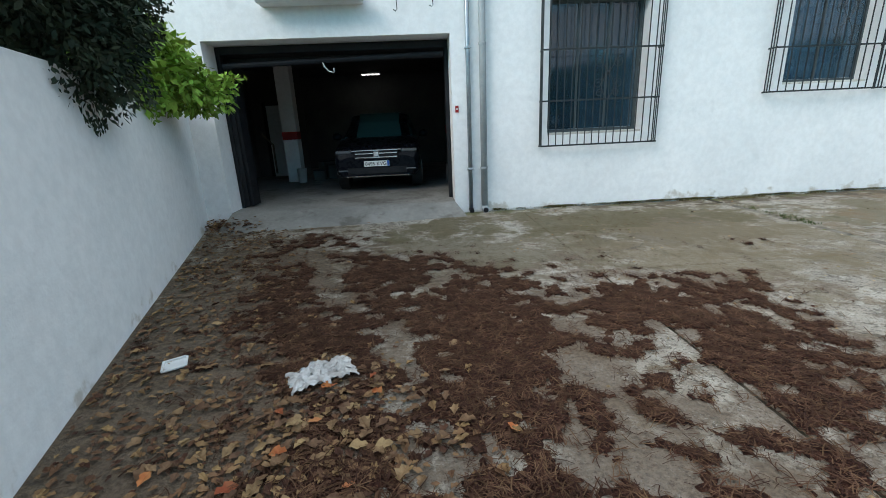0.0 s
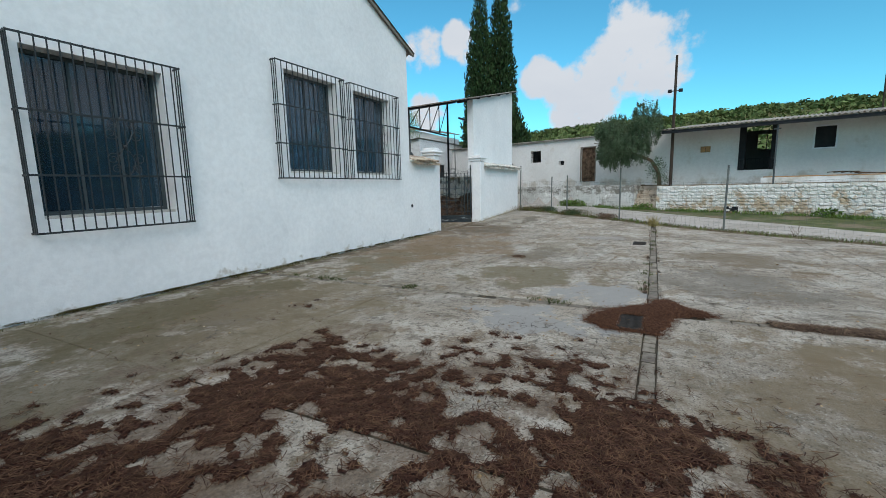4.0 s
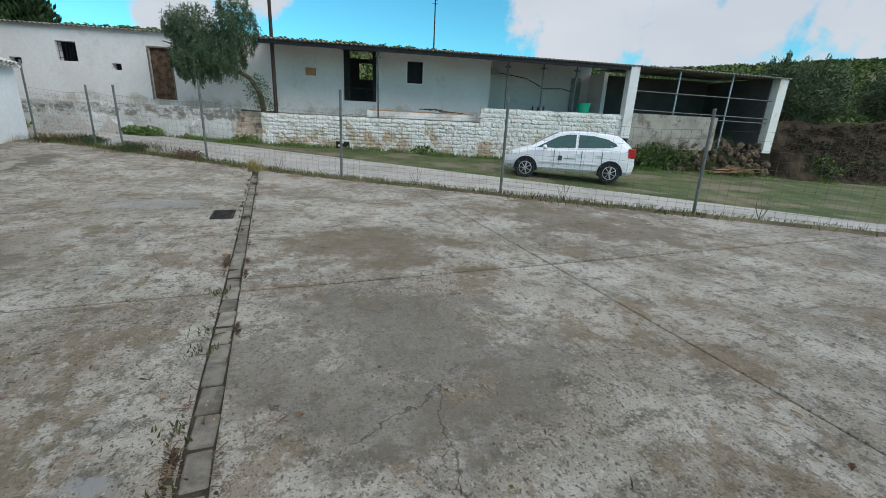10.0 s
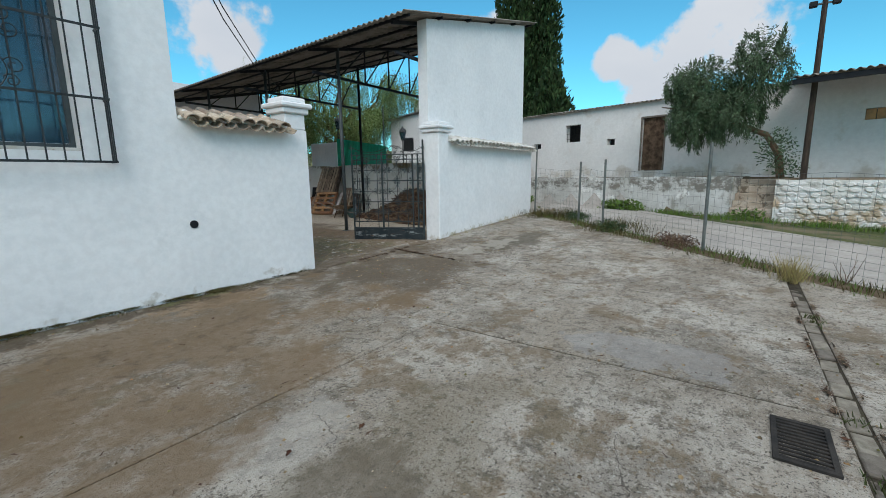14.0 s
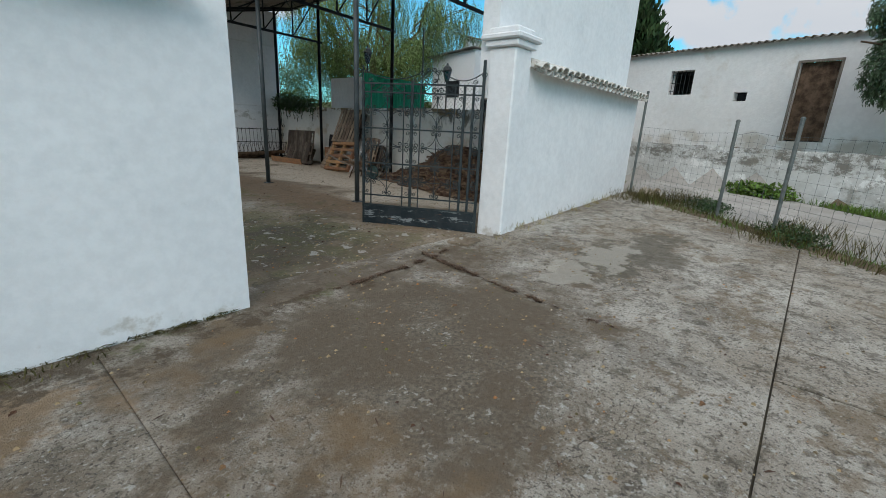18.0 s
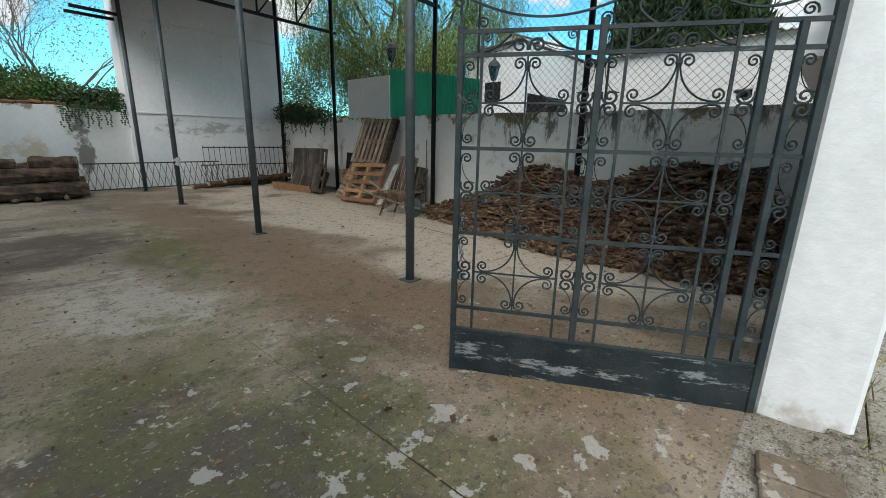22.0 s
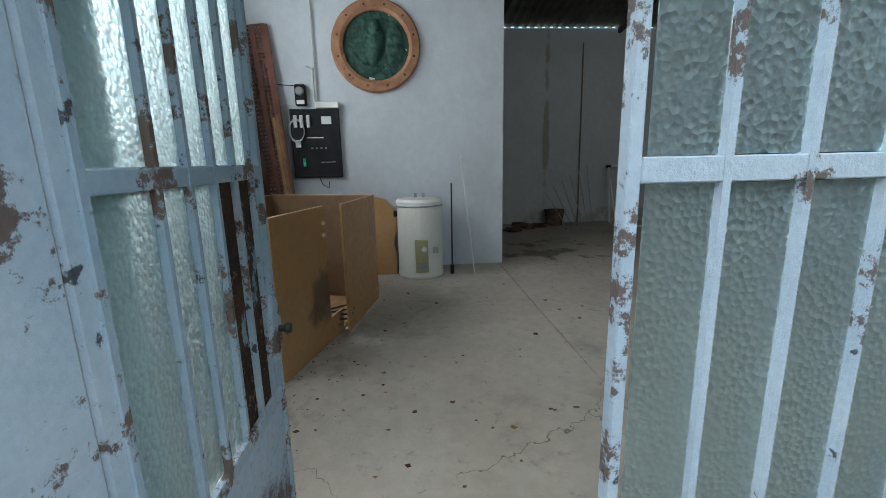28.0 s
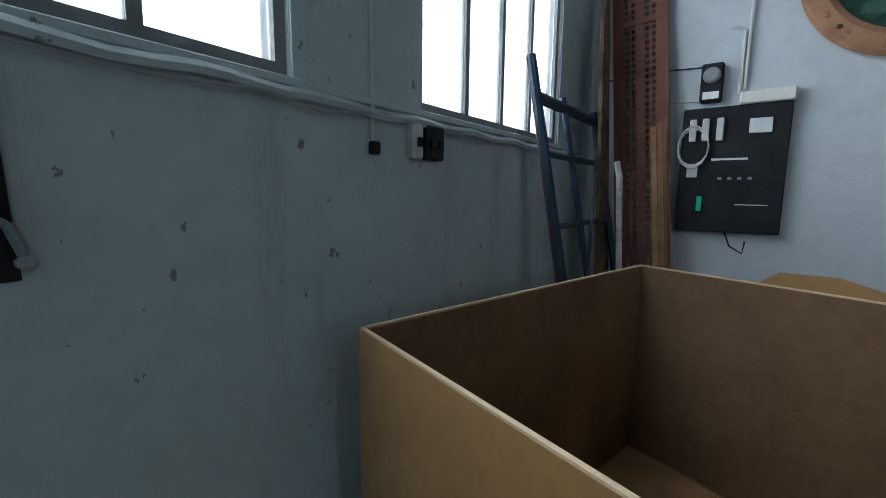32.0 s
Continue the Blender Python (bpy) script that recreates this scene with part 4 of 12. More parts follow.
M["enamel"] = surf("white_enamel", (0.74, 0.74, 0.69), (0.68, 0.68, 0.62), 2, 0.35, 0.03, 40, layers=[dict(col=(0.40, 0.33, 0.24), scale=5, lo=0.66, hi=0.72, amount=0.7)])
M["olive_panel"] = surf("olive_panel", (0.34, 0.31, 0.18), (0.38, 0.34, 0.2), 6, 0.5, 0)
M["copper_wood"] = surf("medal_rim", (0.30, 0.145, 0.08), (0.40, 0.215, 0.125), 6, 0.8, 0.4, 60, layers=[dict(col=(0.18, 0.09, 0.05), scale=8, lo=0.6, hi=0.68)])
M["verdigris"] = surf("green_relief", (0.008, 0.045, 0.033), (0.022, 0.085, 0.060), 7, 0.55, 0.4, 50, spec=0.45)
M["terracotta"] = surf("pierced_screen", (0.20, 0.09, 0.065), (0.15, 0.065, 0.048), 5, 0.85, 0.3, 50)
# darker brown brick for the far end of the store room
M["dim_brick"] = surf("dark_brown_brick", (0.115, 0.056, 0.028), (0.15, 0.076, 0.038), 4, 0.95, 0.5, 40, rand=0.2)
M["bare_brick"] = surf("bare_brick", (0.21, 0.095, 0.045), (0.27, 0.13, 0.065), 4, 0.95, 0.5, 40, rand=0.25)
M["mortar"] = surf("mortar", (0.20, 0.14, 0.09), (0.26, 0.19, 0.13), 8, 0.95, 0.5, 50)
M["blue_box"] = surf("blue_switch_box", (0.03, 0.14, 0.30), (0.04, 0.17, 0.34), 5, 0.5, 0.1, 50)
M["scaffold_blue"] = surf("worn_blue_paint", (0.010, 0.028, 0.055), (0.02, 0.05, 0.09), 6, 0.5, 0.2, 60, layers=[dict(col=(0.07, 0.035, 0.02), scale=7, lo=0.58, hi=0.64, amount=0.8)])
M["brown_inner"] = surf("inner_board_brown", (0.15, 0.085, 0.042), (0.21, 0.125, 0.065), 1.5, 0.7, 0.15, 60)
M["hose"] = surf("black_hose", (0.02, 0.02, 0.022), (0.03, 0.03, 0.032), 8, 0.5, 0.1, 60)
M["pvc"] = surf("white_plastic", (0.62, 0.63, 0.62), (0.55, 0.56, 0.55), 6, 0.45, 0.05, 50)
M["sand"] = surf("sand_heap", (0.42, 0.34, 0.24), (0.34, 0.27, 0.18), 4, 0.98, 0.8, 50)


def glassy(name, col, rough, trans, ior=1.45, bump=0.0, bscale=30.0):
    m = bpy.data.materials.new(name)
    m.use_nodes = True
    n, l = m.node_tree.nodes, m.node_tree.links
    bs = n["Principled BSDF"]
    bs.inputs["Base Color"].default_value = (*col, 1)
    bs.inputs["Roughness"].default_value, bs.inputs["Transmission Weight"].default_value, bs.inputs["IOR"].default_value = rough, trans, ior
    if bump:
        geo = n.new("ShaderNodeNewGeometry")
        vo = n.new("ShaderNodeTexVoronoi")
        vo.inputs["Scale"].default_value = bscale
        l.new(geo.outputs["Position"], vo.inputs["Vector"])
        bp = n.new("ShaderNodeBump")
        bp.inputs["Strength"].default_value, bp.inputs["Distance"].default_value = bump, 0.01
        l.new(vo.outputs["Distance"], bp.inputs["Height"])
        l.new(bp.outputs[0], bs.inputs["Normal"])
    return m


M["glass"] = glassy("window_glass", (0.05, 0.12, 0.18), 0.05, 0.80, 1.6)
# blue in the base colour stands in for reflected sky
M["yard_glass"] = glassy("sky_reflecting_glass", (0.09, 0.16, 0.22), 0.06, 0.35, 1.8)
M["frosted"] = glassy("frosted_glass", (0.96, 0.98, 0.98), 0.30, 0.97)
M["hammered"] = glassy("hammered_glass", (0.70, 0.88, 0.89), 0.45, 0.97, bump=0.9, bscale=62)
M["car_glass"] = glassy("car_glass", (0.045, 0.10, 0.095), 0.08, 0.0, 1.3)

# ---------------------------------------------------------------- terrain
S_ROT = -13.5                                  # heading of the shed row
S_O = Vector((24.26, 0, 0))
S_U = Vector((-math.sin(radians(S_ROT)), math.cos(radians(S_ROT)), 0))
S_N = Vector((math.cos(radians(S_ROT)), math.sin(radians(S_ROT)), 0))
S_M = Matrix.Translation(S_O) @ pose(0, 0, 0, 0, 0, S_ROT)
FENCE_A, FENCE_B = Vector((6.4, -12.2, 0)), Vector((22.75, 7.4, 0))
FENCE_D = (FENCE_B - FENCE_A).normalized()
FENCE_N = Vector((FENCE_D.y, -FENCE_D.x, 0))    # towards the road


def smooth01(t):
    t = max(0.0, min(1.0, t))
    return t * t * (3 - 2 * t)


def road_z(x, y):
    return -0.17 + 0.03 * ((x - 16.8) * 0.6 + (y + 9) * 0.8)


def yard_z(x, y):
    return 0.04 * max(0.0, x - 16.0) if y < 7.6 else 0.0


def ground_z(x, y):
    f = (Vector((x, y, 0)) - FENCE_A).dot(FENCE_N)
    p = Vector((x, y, 0)) - S_O
    d, a = p.dot(S_N), p.dot(S_U)
    yd = yard_z(x, y)
    rz = max(-1.2, min(1.0, road_z(x, y)))
    if y > 7.6 and x < 30 and d < -0.5:
        base = -0.03
    else:
        base = yd + (rz - yd) * smooth01((f - 0.25) / 0.7)
    # bank and terrace behind the road
    edge = 1.35 if 0.4 < a < 2.0 else 0.25 if a > -15.3 else 0.3
    up = 1.42 * smooth01((d - edge) / (0.15 if a > -15.3 else 2.0))
    if d > 0.2:
        base = rz + (1.42 - min(rz, 1.4)) * (up / 1.42)
    far = math.hypot(x - 10, y)
    hill = 0.0
    if d > 18:
        hill = 22 * smooth01((d - 18) / 170) + 2.5 * math.sin(a * 0.017 + 0.6) * smooth01((d - 40) / 100)
        hill += 2.0 * smooth01((50 - a) / 120) * smooth01((d - 40) / 130)
        hill += 10 * smooth01((-a - 60) / 200) * smooth01((d - 30) / 150)
    elif y > 60:
        hill = 8 * smooth01((y - 60) / 200)
    return base + hill - 0.035


def spaced(lo, hi, step, out):
    mid = list(np.arange(lo, hi + 0.001, step))
    left, right, s = [], [], step
    a, b = lo, hi
    while a > -out:
        s *= 1.35
        a -= s
        b += s
        left.insert(0, a)
        right.append(b)
    return left + mid + right


gx, gy = spaced(-6, 44, 0.5, 1400), spaced(-34, 26, 0.5, 1400)


def under_road(x, y):
    q = Vector((x, y, 0)) - FENCE_A
    return 0.15 if 0.0 < q.dot(FENCE_N) < 4.0 and -45 < q.dot(FENCE_D) < 52 else 0.0


gv = [(x, y, ground_z(x, y) - under_road(x, y)) for y in gy for x in gx]
nx = len(gx)
gf = [(j * nx + i, j * nx + i + 1, (j + 1) * nx + i + 1, (j + 1) * nx + i) for j in range(len(gy) - 1) for i in range(nx - 1)]
ground = structure(raw("ground", gv, gf, M["soil"], smooth=True))
ground.data.materials.append(M["grass_ground"])
ground.data.materials.append(M["hill"])
for poly in ground.data.polygons:
    c = poly.center
    d = (Vector((c.x, c.y, 0)) - S_O).dot(S_N)
    f = (Vector((c.x, c.y, 0)) - FENCE_A).dot(FENCE_N)
    if d > 30 or c.y > 45 or abs(c.x) > 80 or c.y < -60:
        poly.material_index = 2
    elif f > 0.5 and not (-0.2 < d < 8 and c.y > -13):
        poly.material_index = 1


def strip(name, u0, u1, f0, f1, lift, material, step=1.0):
    """A strip of road beside the fence line: u along it, f away from it."""
    us = list(np.arange(u0, u1 + 0.01, step))
    v = []
    for f in np.linspace(f0, f1, 9):
        for u in us:
            p = FENCE_A + FENCE_D * float(u) + FENCE_N * float(f)
            v.append((p.x, p.y, ground_z(p.x, p.y) + lift))
    k = len(us)
    return structure(raw(name, v, [(j * k + i, j * k + i + 1, (j + 1) * k + i + 1, (j + 1) * k + i) for j in range(8) for i in range(k - 1)], material, smooth=True))


strip("road", -45, 52, 0.22, 3.75, 0.03, M["road"])

v = []
for k in range(57):
    for f, lift in ((-0.22, -0.004), (-0.05, 0.022), (0.12, 0.02), (0.34, -0.02)):
        p = FENCE_A + FENCE_D * (-1.0 + 0.5 * k) + FENCE_N * (f + 0.05 * noise.noise((0.9 * k, f * 9, 2.0)))
        v.append((p.x, p.y, (yard_z(p.x, p.y) if f < 0.2 else max(yard_z(p.x, p.y) - 0.12, ground_z(p.x, p.y))) + lift + 0.012 * noise.noise((1.7 * k, f * 20, 5.0))))
structure(raw("verge", v, [(4 * k + q, 4 * k + 4 + q, 4 * k + 5 + q, 4 * k + 1 + q) for k in range(56) for q in range(3)], M["soil"], smooth=True))

# ---------------------------------------------------------------- yard paving
pavement = structure(raw("pavement", [(-5, -12.6, -0.02), (5.85, -12.6, -0.02), (15.8, -0.69, -0.02), (16.0, 7.5, -0.02), (-5, 7.5, -0.02)], [(0, 1, 2, 3, 4)], M["joint"]))


def channel_bend(x):
    """The brick channel runs slightly askew to the house."""
    return 0.0185 * max(0.0, x - 5.7)


def slab(x0, y0, x1, y1, cut=None):
    """A cast slab with rounded rims; it follows the ground, and stops at the fence."""
    g = 0.006 if y1 < 7.3 or y0 > 3 and y1 < 7.5 else 0.0045
    nx_, ny_ = max(2, int((x1 - x0) / 0.8)), max(2, int((y1 - y0) / 0.8))
    bm = bmesh.new()
    grid = {}
    gx = 0.013 if y1 < 4.2 else 0.0018 if x0 > 8.6 or x1 < 6 else 0.003
    xs = [x0 + gx, x0 + gx + 0.012] + [x0 + (x1 - x0) * i / nx_ for i in range(1, nx_)] + [x1 - gx - 0.012, x1 - gx]
    ys = [y0 + g, y0 + g + 0.012] + [y0 + (y1 - y0) * j / ny_ for j in range(1, ny_)] + [y1 - g - 0.012, y1 - g]
    for i, x in enumerate(xs):
        for j, y in enumerate(ys):
            z = yard_z(x, y) + 0.006 * noise.noise((x * 0.7, y * 0.7, 0))
            if i in (0, len(xs) - 1) or j in (0, len(ys) - 1):
                z -= 0.006
            grid[i, j] = bm.verts.new((x, y + channel_bend(x) * max(0.0, 1 - abs(y - 0.38) / 3), z))
    for i in range(len(xs) - 1):
        for j in range(len(ys) - 1):
            bm.faces.new((grid[i, j], grid[i + 1, j], grid[i + 1, j + 1], grid[i, j + 1]))
    rim = [e for e in bm.edges if len(e.link_faces) == 1]
    r = bmesh.ops.extrude_edge_only(bm, edges=rim)
    for v in r["geom"]:
        if isinstance(v, bmesh.types.BMVert):
            v.co.z -= 0.05
    if FENCE_N.dot(Vector((x1, y0, 0)) - FENCE_A) > -0.15:
        bmesh.ops.bisect_plane(bm, geom=bm.verts[:] + bm.edges[:] + bm.faces[:], plane_co=FENCE_A - FENCE_N * 0.15, plane_no=FENCE_N, clear_outer=True)
    if len(bm.faces) < 2:
        bm.free()
        return
    part("slab", bm, M["slab"], pavement, smooth=False)


XS = [(-5.0, 1.78), (1.78, 5.235), (5.365, 8.7), (8.7, 12.27), (12.27, 15.3), (15.3, 18.6), (18.6, 22.8)]
YS = [(3.97, 7.36), (0.445, 3.97), (-2.85, 0.315), (-6.0, -2.85), (-12.5, -6.0)]
for xa, xb in XS:
    for ya, yb in YS:
        slab(xa, ya, xb, yb)
# strips of slab by the gate threshold and under the wall beside it
slab(17.1, 7.36, 22.8, 7.53)
slab(11.4, 7.36, 17.1, 7.9)
for yj, mj in ((7.36, "slab"), (7.905, "court")):
    v = [(11.45 + 5.6 * k / 8, yj + d, yard_z(11.45 + 5.6 * k / 8, yj) - 0.0035) for k in range(9) for d in (-0.02, 0.02)]
    raw("joint_fill", v, [(2 * k, 2 * k + 2, 2 * k + 3, 2 * k + 1) for k in range(8)], M[mj], pavement)

# dark soil packed in the open joints between the slabs
for vertical, at, lo, hi in ((True, 1.78, -8.0, 7.3), (True, 8.7, -8.0, 7.3), (True, 12.27, -4.5, 5.2), (True, 15.3, -1.0, 4.9), (False, 3.97, -1.8, 19.0), (False, -2.85, 0.5, 13.6), (False, -6.0, 0.5, 11.0)):
    v = []
    for k in range(41):
        q = lo + (hi - lo) * k / 40
        for d in (-0.018, 0.018):
            x, y = (at + d, q) if vertical else (q, at + d)
            if FENCE_N.dot(Vector((x, y, 0)) - FENCE_A) < -0.2 and not (vertical and 0.2 < y - channel_bend(x) < 0.55):
                v.append((x, y, yard_z(x, y) - 0.013))
            else:
                v.append((x, y, yard_z(x, y) - 0.060))
    raw("joint_soil", v, [(2 * k, 2 * k + 2, 2 * k + 3, 2 * k + 1) for k in range(40)], M["joint"], pavement)

# brick channels
rb = random.Random(4)
bm = boxed(-0.118, -0.058, -0.06, 0.120, 0.058, 0.0, bevel=0.008)
first = part("brick", bm, M["brick"], pavement)
first.matrix_basis = pose(5.62, 0.38, 0.0)
x = 5.88
while x < 16.2:
    y = 0.38 + channel_bend(x)
    again(first, "brick", pavement, pose(x + rb.uniform(-0.01, 0.01), y + rb.uniform(-0.006, 0.006), yard_z(x, y) + rb.uniform(-0.012, 0.004), rb.uniform(-2, 2), rb.uniform(-1.5, 1.5), rb.uniform(-3, 3)))
    x += 0.255
x = 2.6
while x < 5.1:
    again(first, "brick", pavement, pose(x, 0.38 + rb.uniform(-0.006, 0.006), rb.uniform(-0.012, 0.002), rb.uniform(-2, 2), 0, rb.uniform(-3, 3)))
    x += 0.255
y = -11.0
while y < 7.0:
    if not -0.1 < y < 0.95 and not -2.6 < y < -0.9:
        again(first, "brick", pavement, pose(5.30 + rb.uniform(-0.006, 0.006), y, rb.uniform(-0.014, 0.002), rb.uniform(-2, 2), 0, 90 + rb.uniform(-3, 3)))
    y += 0.255
raw("joint_fill", [(-5, 0.28, -0.003), (2.48, 0.28, -0.003), (2.48, 0.48, -0.003), (-5, 0.48, -0.003)], [(0, 1, 2, 3)], M["slab"], pavement)
# earth packed between the bricks
v = []
for k in range(12):
    x = 2.48 + 14.12 * k / 11
    v += [(x, 0.30 + channel_bend(x), yard_z(x, 0) - 0.014), (x, 0.46 + channel_bend(x), yard_z(x, 0) - 0.014)]
raw("joint_fill", v, [(2 * k, 2 * k + 2, 2 * k + 3, 2 * k + 1) for k in range(11)], M["joint"], pavement)
raw("joint_fill", [(5.22, -12, -0.013), (5.38, -12, -0.013), (5.38, 7.3, -0.013), (5.22, 7.3, -0.013)], [(0, 1, 2, 3)], M["joint"], pavement)
raw("joint_fill", [(5.236, -2.75, -0.006), (5.364, -2.75, -0.006), (5.364, -0.85, -0.006), (5.236, -0.85, -0.006)], [(0, 1, 2, 3)], M["soil"], pavement)


def grate(name, x0, y0, x1, y1, n, along):
    """A cast-iron grate: rim and slats."""
    t = thing(name, "black cast-iron drain grate set in the concrete yard", "drain grate", pose(x0, y0, 0.004))
    w, h = x1 - x0, y1 - y0
    bm = bmesh.new()
    for q in ((0, 0, w, 0.03), (0, h - 0.03, w, h), (0, 0.03, 0.03, h - 0.03), (w - 0.03, 0.03, w, h - 0.03)):
        box(bm, q[0], q[1], -0.04, q[2], q[3], 0.012)
    part("rim", bm, M["cast_iron"], t)
    for i in range(n):
        if along == "y":
            a = 0.03 + (w - 0.06) * (i + 0.5) / n
            bm = boxed(a - 0.009, 0.03, -0.03, a + 0.009, h - 0.03, 0.008)
        else:
            a = 0.03 + (h - 0.06) * (i + 0.5) / n
            bm = boxed(0.03, a - 0.012, -0.03, w - 0.03, a + 0.012, 0.008)
        part("slat", bm, M["cast_iron"], t)
    # black block in place of the shade down the drain
    part("pit", boxed(0.02, 0.02, -0.09, w - 0.02, h - 0.02, -0.045), M["black"], t)


grate("drain_grate", 4.56, 0.46, 5.08, 0.72, 12, "y")
grate("drain_grate", 11.5, 0.66, 12.03, 0.96, 11, "y")

# ---------------------------------------------------------------- the house
GX0, GX1, GTOP, GZ = -3.32, 0.62, 2.95, 0.20
W1 = (2.27, 3.96, 1.27, 3.44)
W2 = (6.45, 8.03, 1.95, 4.08)
W3 = (8.68, 10.27, 1.95, 4.05)


def gable(u):
    return 5.70 + 0.41 * (11.3 - max(u, 3.8)) - (0.41 * (3.8 - u) if u < 3.8 else 0)


wall_with_holes("wall_front", -8.0, 11.3, -0.1, 5.0, [(GX0, GX1, -0.1, GTOP), W1, W2, W3], lambda u, w, z: (u, 7.43 + w, z), 0.72, M["white"], top=gable)
for sx in (1, -1):
    a = (3.8, 6.95, gable(3.8) + 0.06)
    # the unseen west slope stops short, letting sky light into the room's eaves
    e = 11.62 if sx > 0 else 1.0
    ez = 5.70 - 0.41 * 0.32 + 0.06 if sx > 0 else gable(1.0) + 0.06
    structure(corrugated("roof", (3.8, 7.30, a[2]), (3.8, 22.9, a[2]), (e, 7.30, ez), 88, 0.025, M["fibro"]))
bm = bmesh.new()
bar(bm, (11.62, 7.36, 5.58), (3.8, 7.36, 8.78), 0.05, 0.07)
structure(part("trim", bm, M["fibro"]))

# side wall towards the courtyard, with the double door and tall windows
YD = (9.85, 11.93, -0.1, 2.33)
Y1, Y2, Y3 = (12.70, 13.93, 1.95, 4.32), (15.14, 16.38, 1.95, 4.12), (20.45, 21.30, 2.2, 4.15)
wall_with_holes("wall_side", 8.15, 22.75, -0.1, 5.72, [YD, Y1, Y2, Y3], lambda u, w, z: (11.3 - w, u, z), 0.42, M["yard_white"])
wall_with_holes("wall_rear", -8.0, 11.3, -0.1, 5.0, [], lambda u, w, z: (u, 22.75 - w, z), 0.3, M["shaded_room"], top=gable)
# ledge along the side wall
structure(part("trim", boxed(11.302, 14.05, 1.90, 11.335, 22.7, 1.945, bevel=0.006), M["yard_white"]))
# conduits on the wall
for yy, za, zb in ((18.3, 1.95, 3.85), (17.1, 0.4, 1.0), (21.9, 0.2, 1.9)):
    t = thing("wall_conduit", "thin grey conduit running up the white wall", "conduit", pose(11.32, yy, za))
    part("tube", tubed([(0, 0, 0), (0, 0, zb - za), (0, 0.06, zb - za + 0.06)], 0.011, 5), M["plastic_pipe"], t)

# ---------------------------------------------------------------- window grilles


def scroll_pts(r=0.07, turns=1.25, n=14, start=0.0):
    pts = []
    for i in range(n):
        f = i / (n - 1)
        a = start + f * turns * 6.28319
        q = r * (1 - 0.72 * f)
        pts.append((q * math.cos(a) - r * math.cos(start), q * math.sin(a) - r * math.sin(start)))
    return pts


def grille(x0, x1, z0, z1, nbars, orn):
    t = thing("window_grille", "black wrought-iron window grille with scroll ornament on the white wall", "window grille", pose((x0 + x1) / 2, 7.43, z0), group="window grilles of the house")
    hw, h, d = (x1 - x0) / 2, z1 - z0, 0.16
    zs = [0.0, h * 0.30, h * 0.625, h - 0.02]
    v = part("vertical_bar", barred((-hw, -d, 0.0), (-hw, -d, h), 0.014), M["iron"], t)
    for i in range(1, nbars):
        again(v, "vertical_bar", t, Matrix.Translation((2 * hw * i / (nbars - 1), 0, 0)))
    for sx in (0, 2 * hw):
        for dy in (0.055, 0.11):
            again(v, "vertical_bar", t, Matrix.Translation((sx, dy, 0)))
    for z in zs:
        bm = bmesh.new()
        bar(bm, (-hw - 0.012, -d - 0.012, z), (hw + 0.012, -d - 0.012, z), 0.010, 0.026)
        part("rail", bm, M["iron"], t)
        for sx in (-hw, hw):
            bm = bmesh.new()
            bar(bm, (sx, -d - 0.01, z), (sx, 0.02, z), 0.010, 0.026)
            part("bracket", bm, M["iron"], t)
    cx, cz, rr = hw * orn, h * 0.47, 0.085
    for k, (sx, sz) in enumerate(((1, 1), (-1, 1), (1, -1), (-1, -1))):
        for off, r in ((0.05, rr), (0.22, rr * 0.8)):
            pts = [(cx + sx * (0.012 + p[0] + r * 0.9), -d - 0.004, cz + sz * (off + p[1] + r)) for p in scroll_pts(r, 1.3, 16, 3.6)]
            part("scroll", tubed(pts, 0.006, 4), M["iron"], t)
        part("scroll", tubed([(cx + sx * 0.11 * math.sin(q * 0.3142), -d - 0.004, cz + sz * 0.43 * (1 - q / 10)) for q in range(11)], 0.006, 4), M["iron"], t)
    bm = bmesh.new()
    bmesh.ops.create_uvsphere(bm, u_segments=8, v_segments=6, radius=0.03, matrix=Matrix.Translation((cx, -d - 0.004, cz)))
    part("boss", bm, M["iron"], t)


grille(2.12, 4.14, 1.10, 3.54, 17, 0.1)
grille(6.10, 8.15, 1.83, 4.18, 15, 0.15)
grille(8.38, 10.52, 1.83, 4.17, 15, 0.15)


def sash(name, x0, x1, z0, z1, y, cols, rows, glass, fm, wid=0.05, depth=0.05):
    """A window in the front wall: frame, mullions and a pane in each light."""
    t = structure(new(name))
    bm = bmesh.new()
    for q in ((x0, z0, x1, z0 + wid), (x0, z1 - wid, x1, z1), (x0, z0 + wid, x0 + wid, z1 - wid), (x1 - wid, z0 + wid, x1, z1 - wid)):
        box(bm, q[0], y - depth / 2, q[1], q[2], y + depth / 2, q[3])
    part("window_frame", bm, fm, t)
    cw, rh = (x1 - x0 - 2 * wid) / cols, (z1 - z0 - 2 * wid) / rows
    for i in range(1, cols):
        a = x0 + wid + cw * i
        part("mullion", boxed(a - 0.018, y - 0.02, z0 + wid, a + 0.018, y + 0.02, z1 - wid), fm, t)
    for j in range(1, rows):
        b = z0 + wid + rh * j
        part("glazing_bar", boxed(x0 + wid, y - 0.016, b - 0.014, x1 - wid, y + 0.016, b + 0.014), fm, t)
    for i in range(cols):
        for j in range(rows):
            a, b = x0 + wid + cw * i, z0 + wid + rh * j
            o = part("pane", boxed(a + 0.004, y - 0.003, b + 0.004, a + cw - 0.004, y + 0.003, b + rh - 0.004), glass, t)
            o.visible_shadow = False
    return t


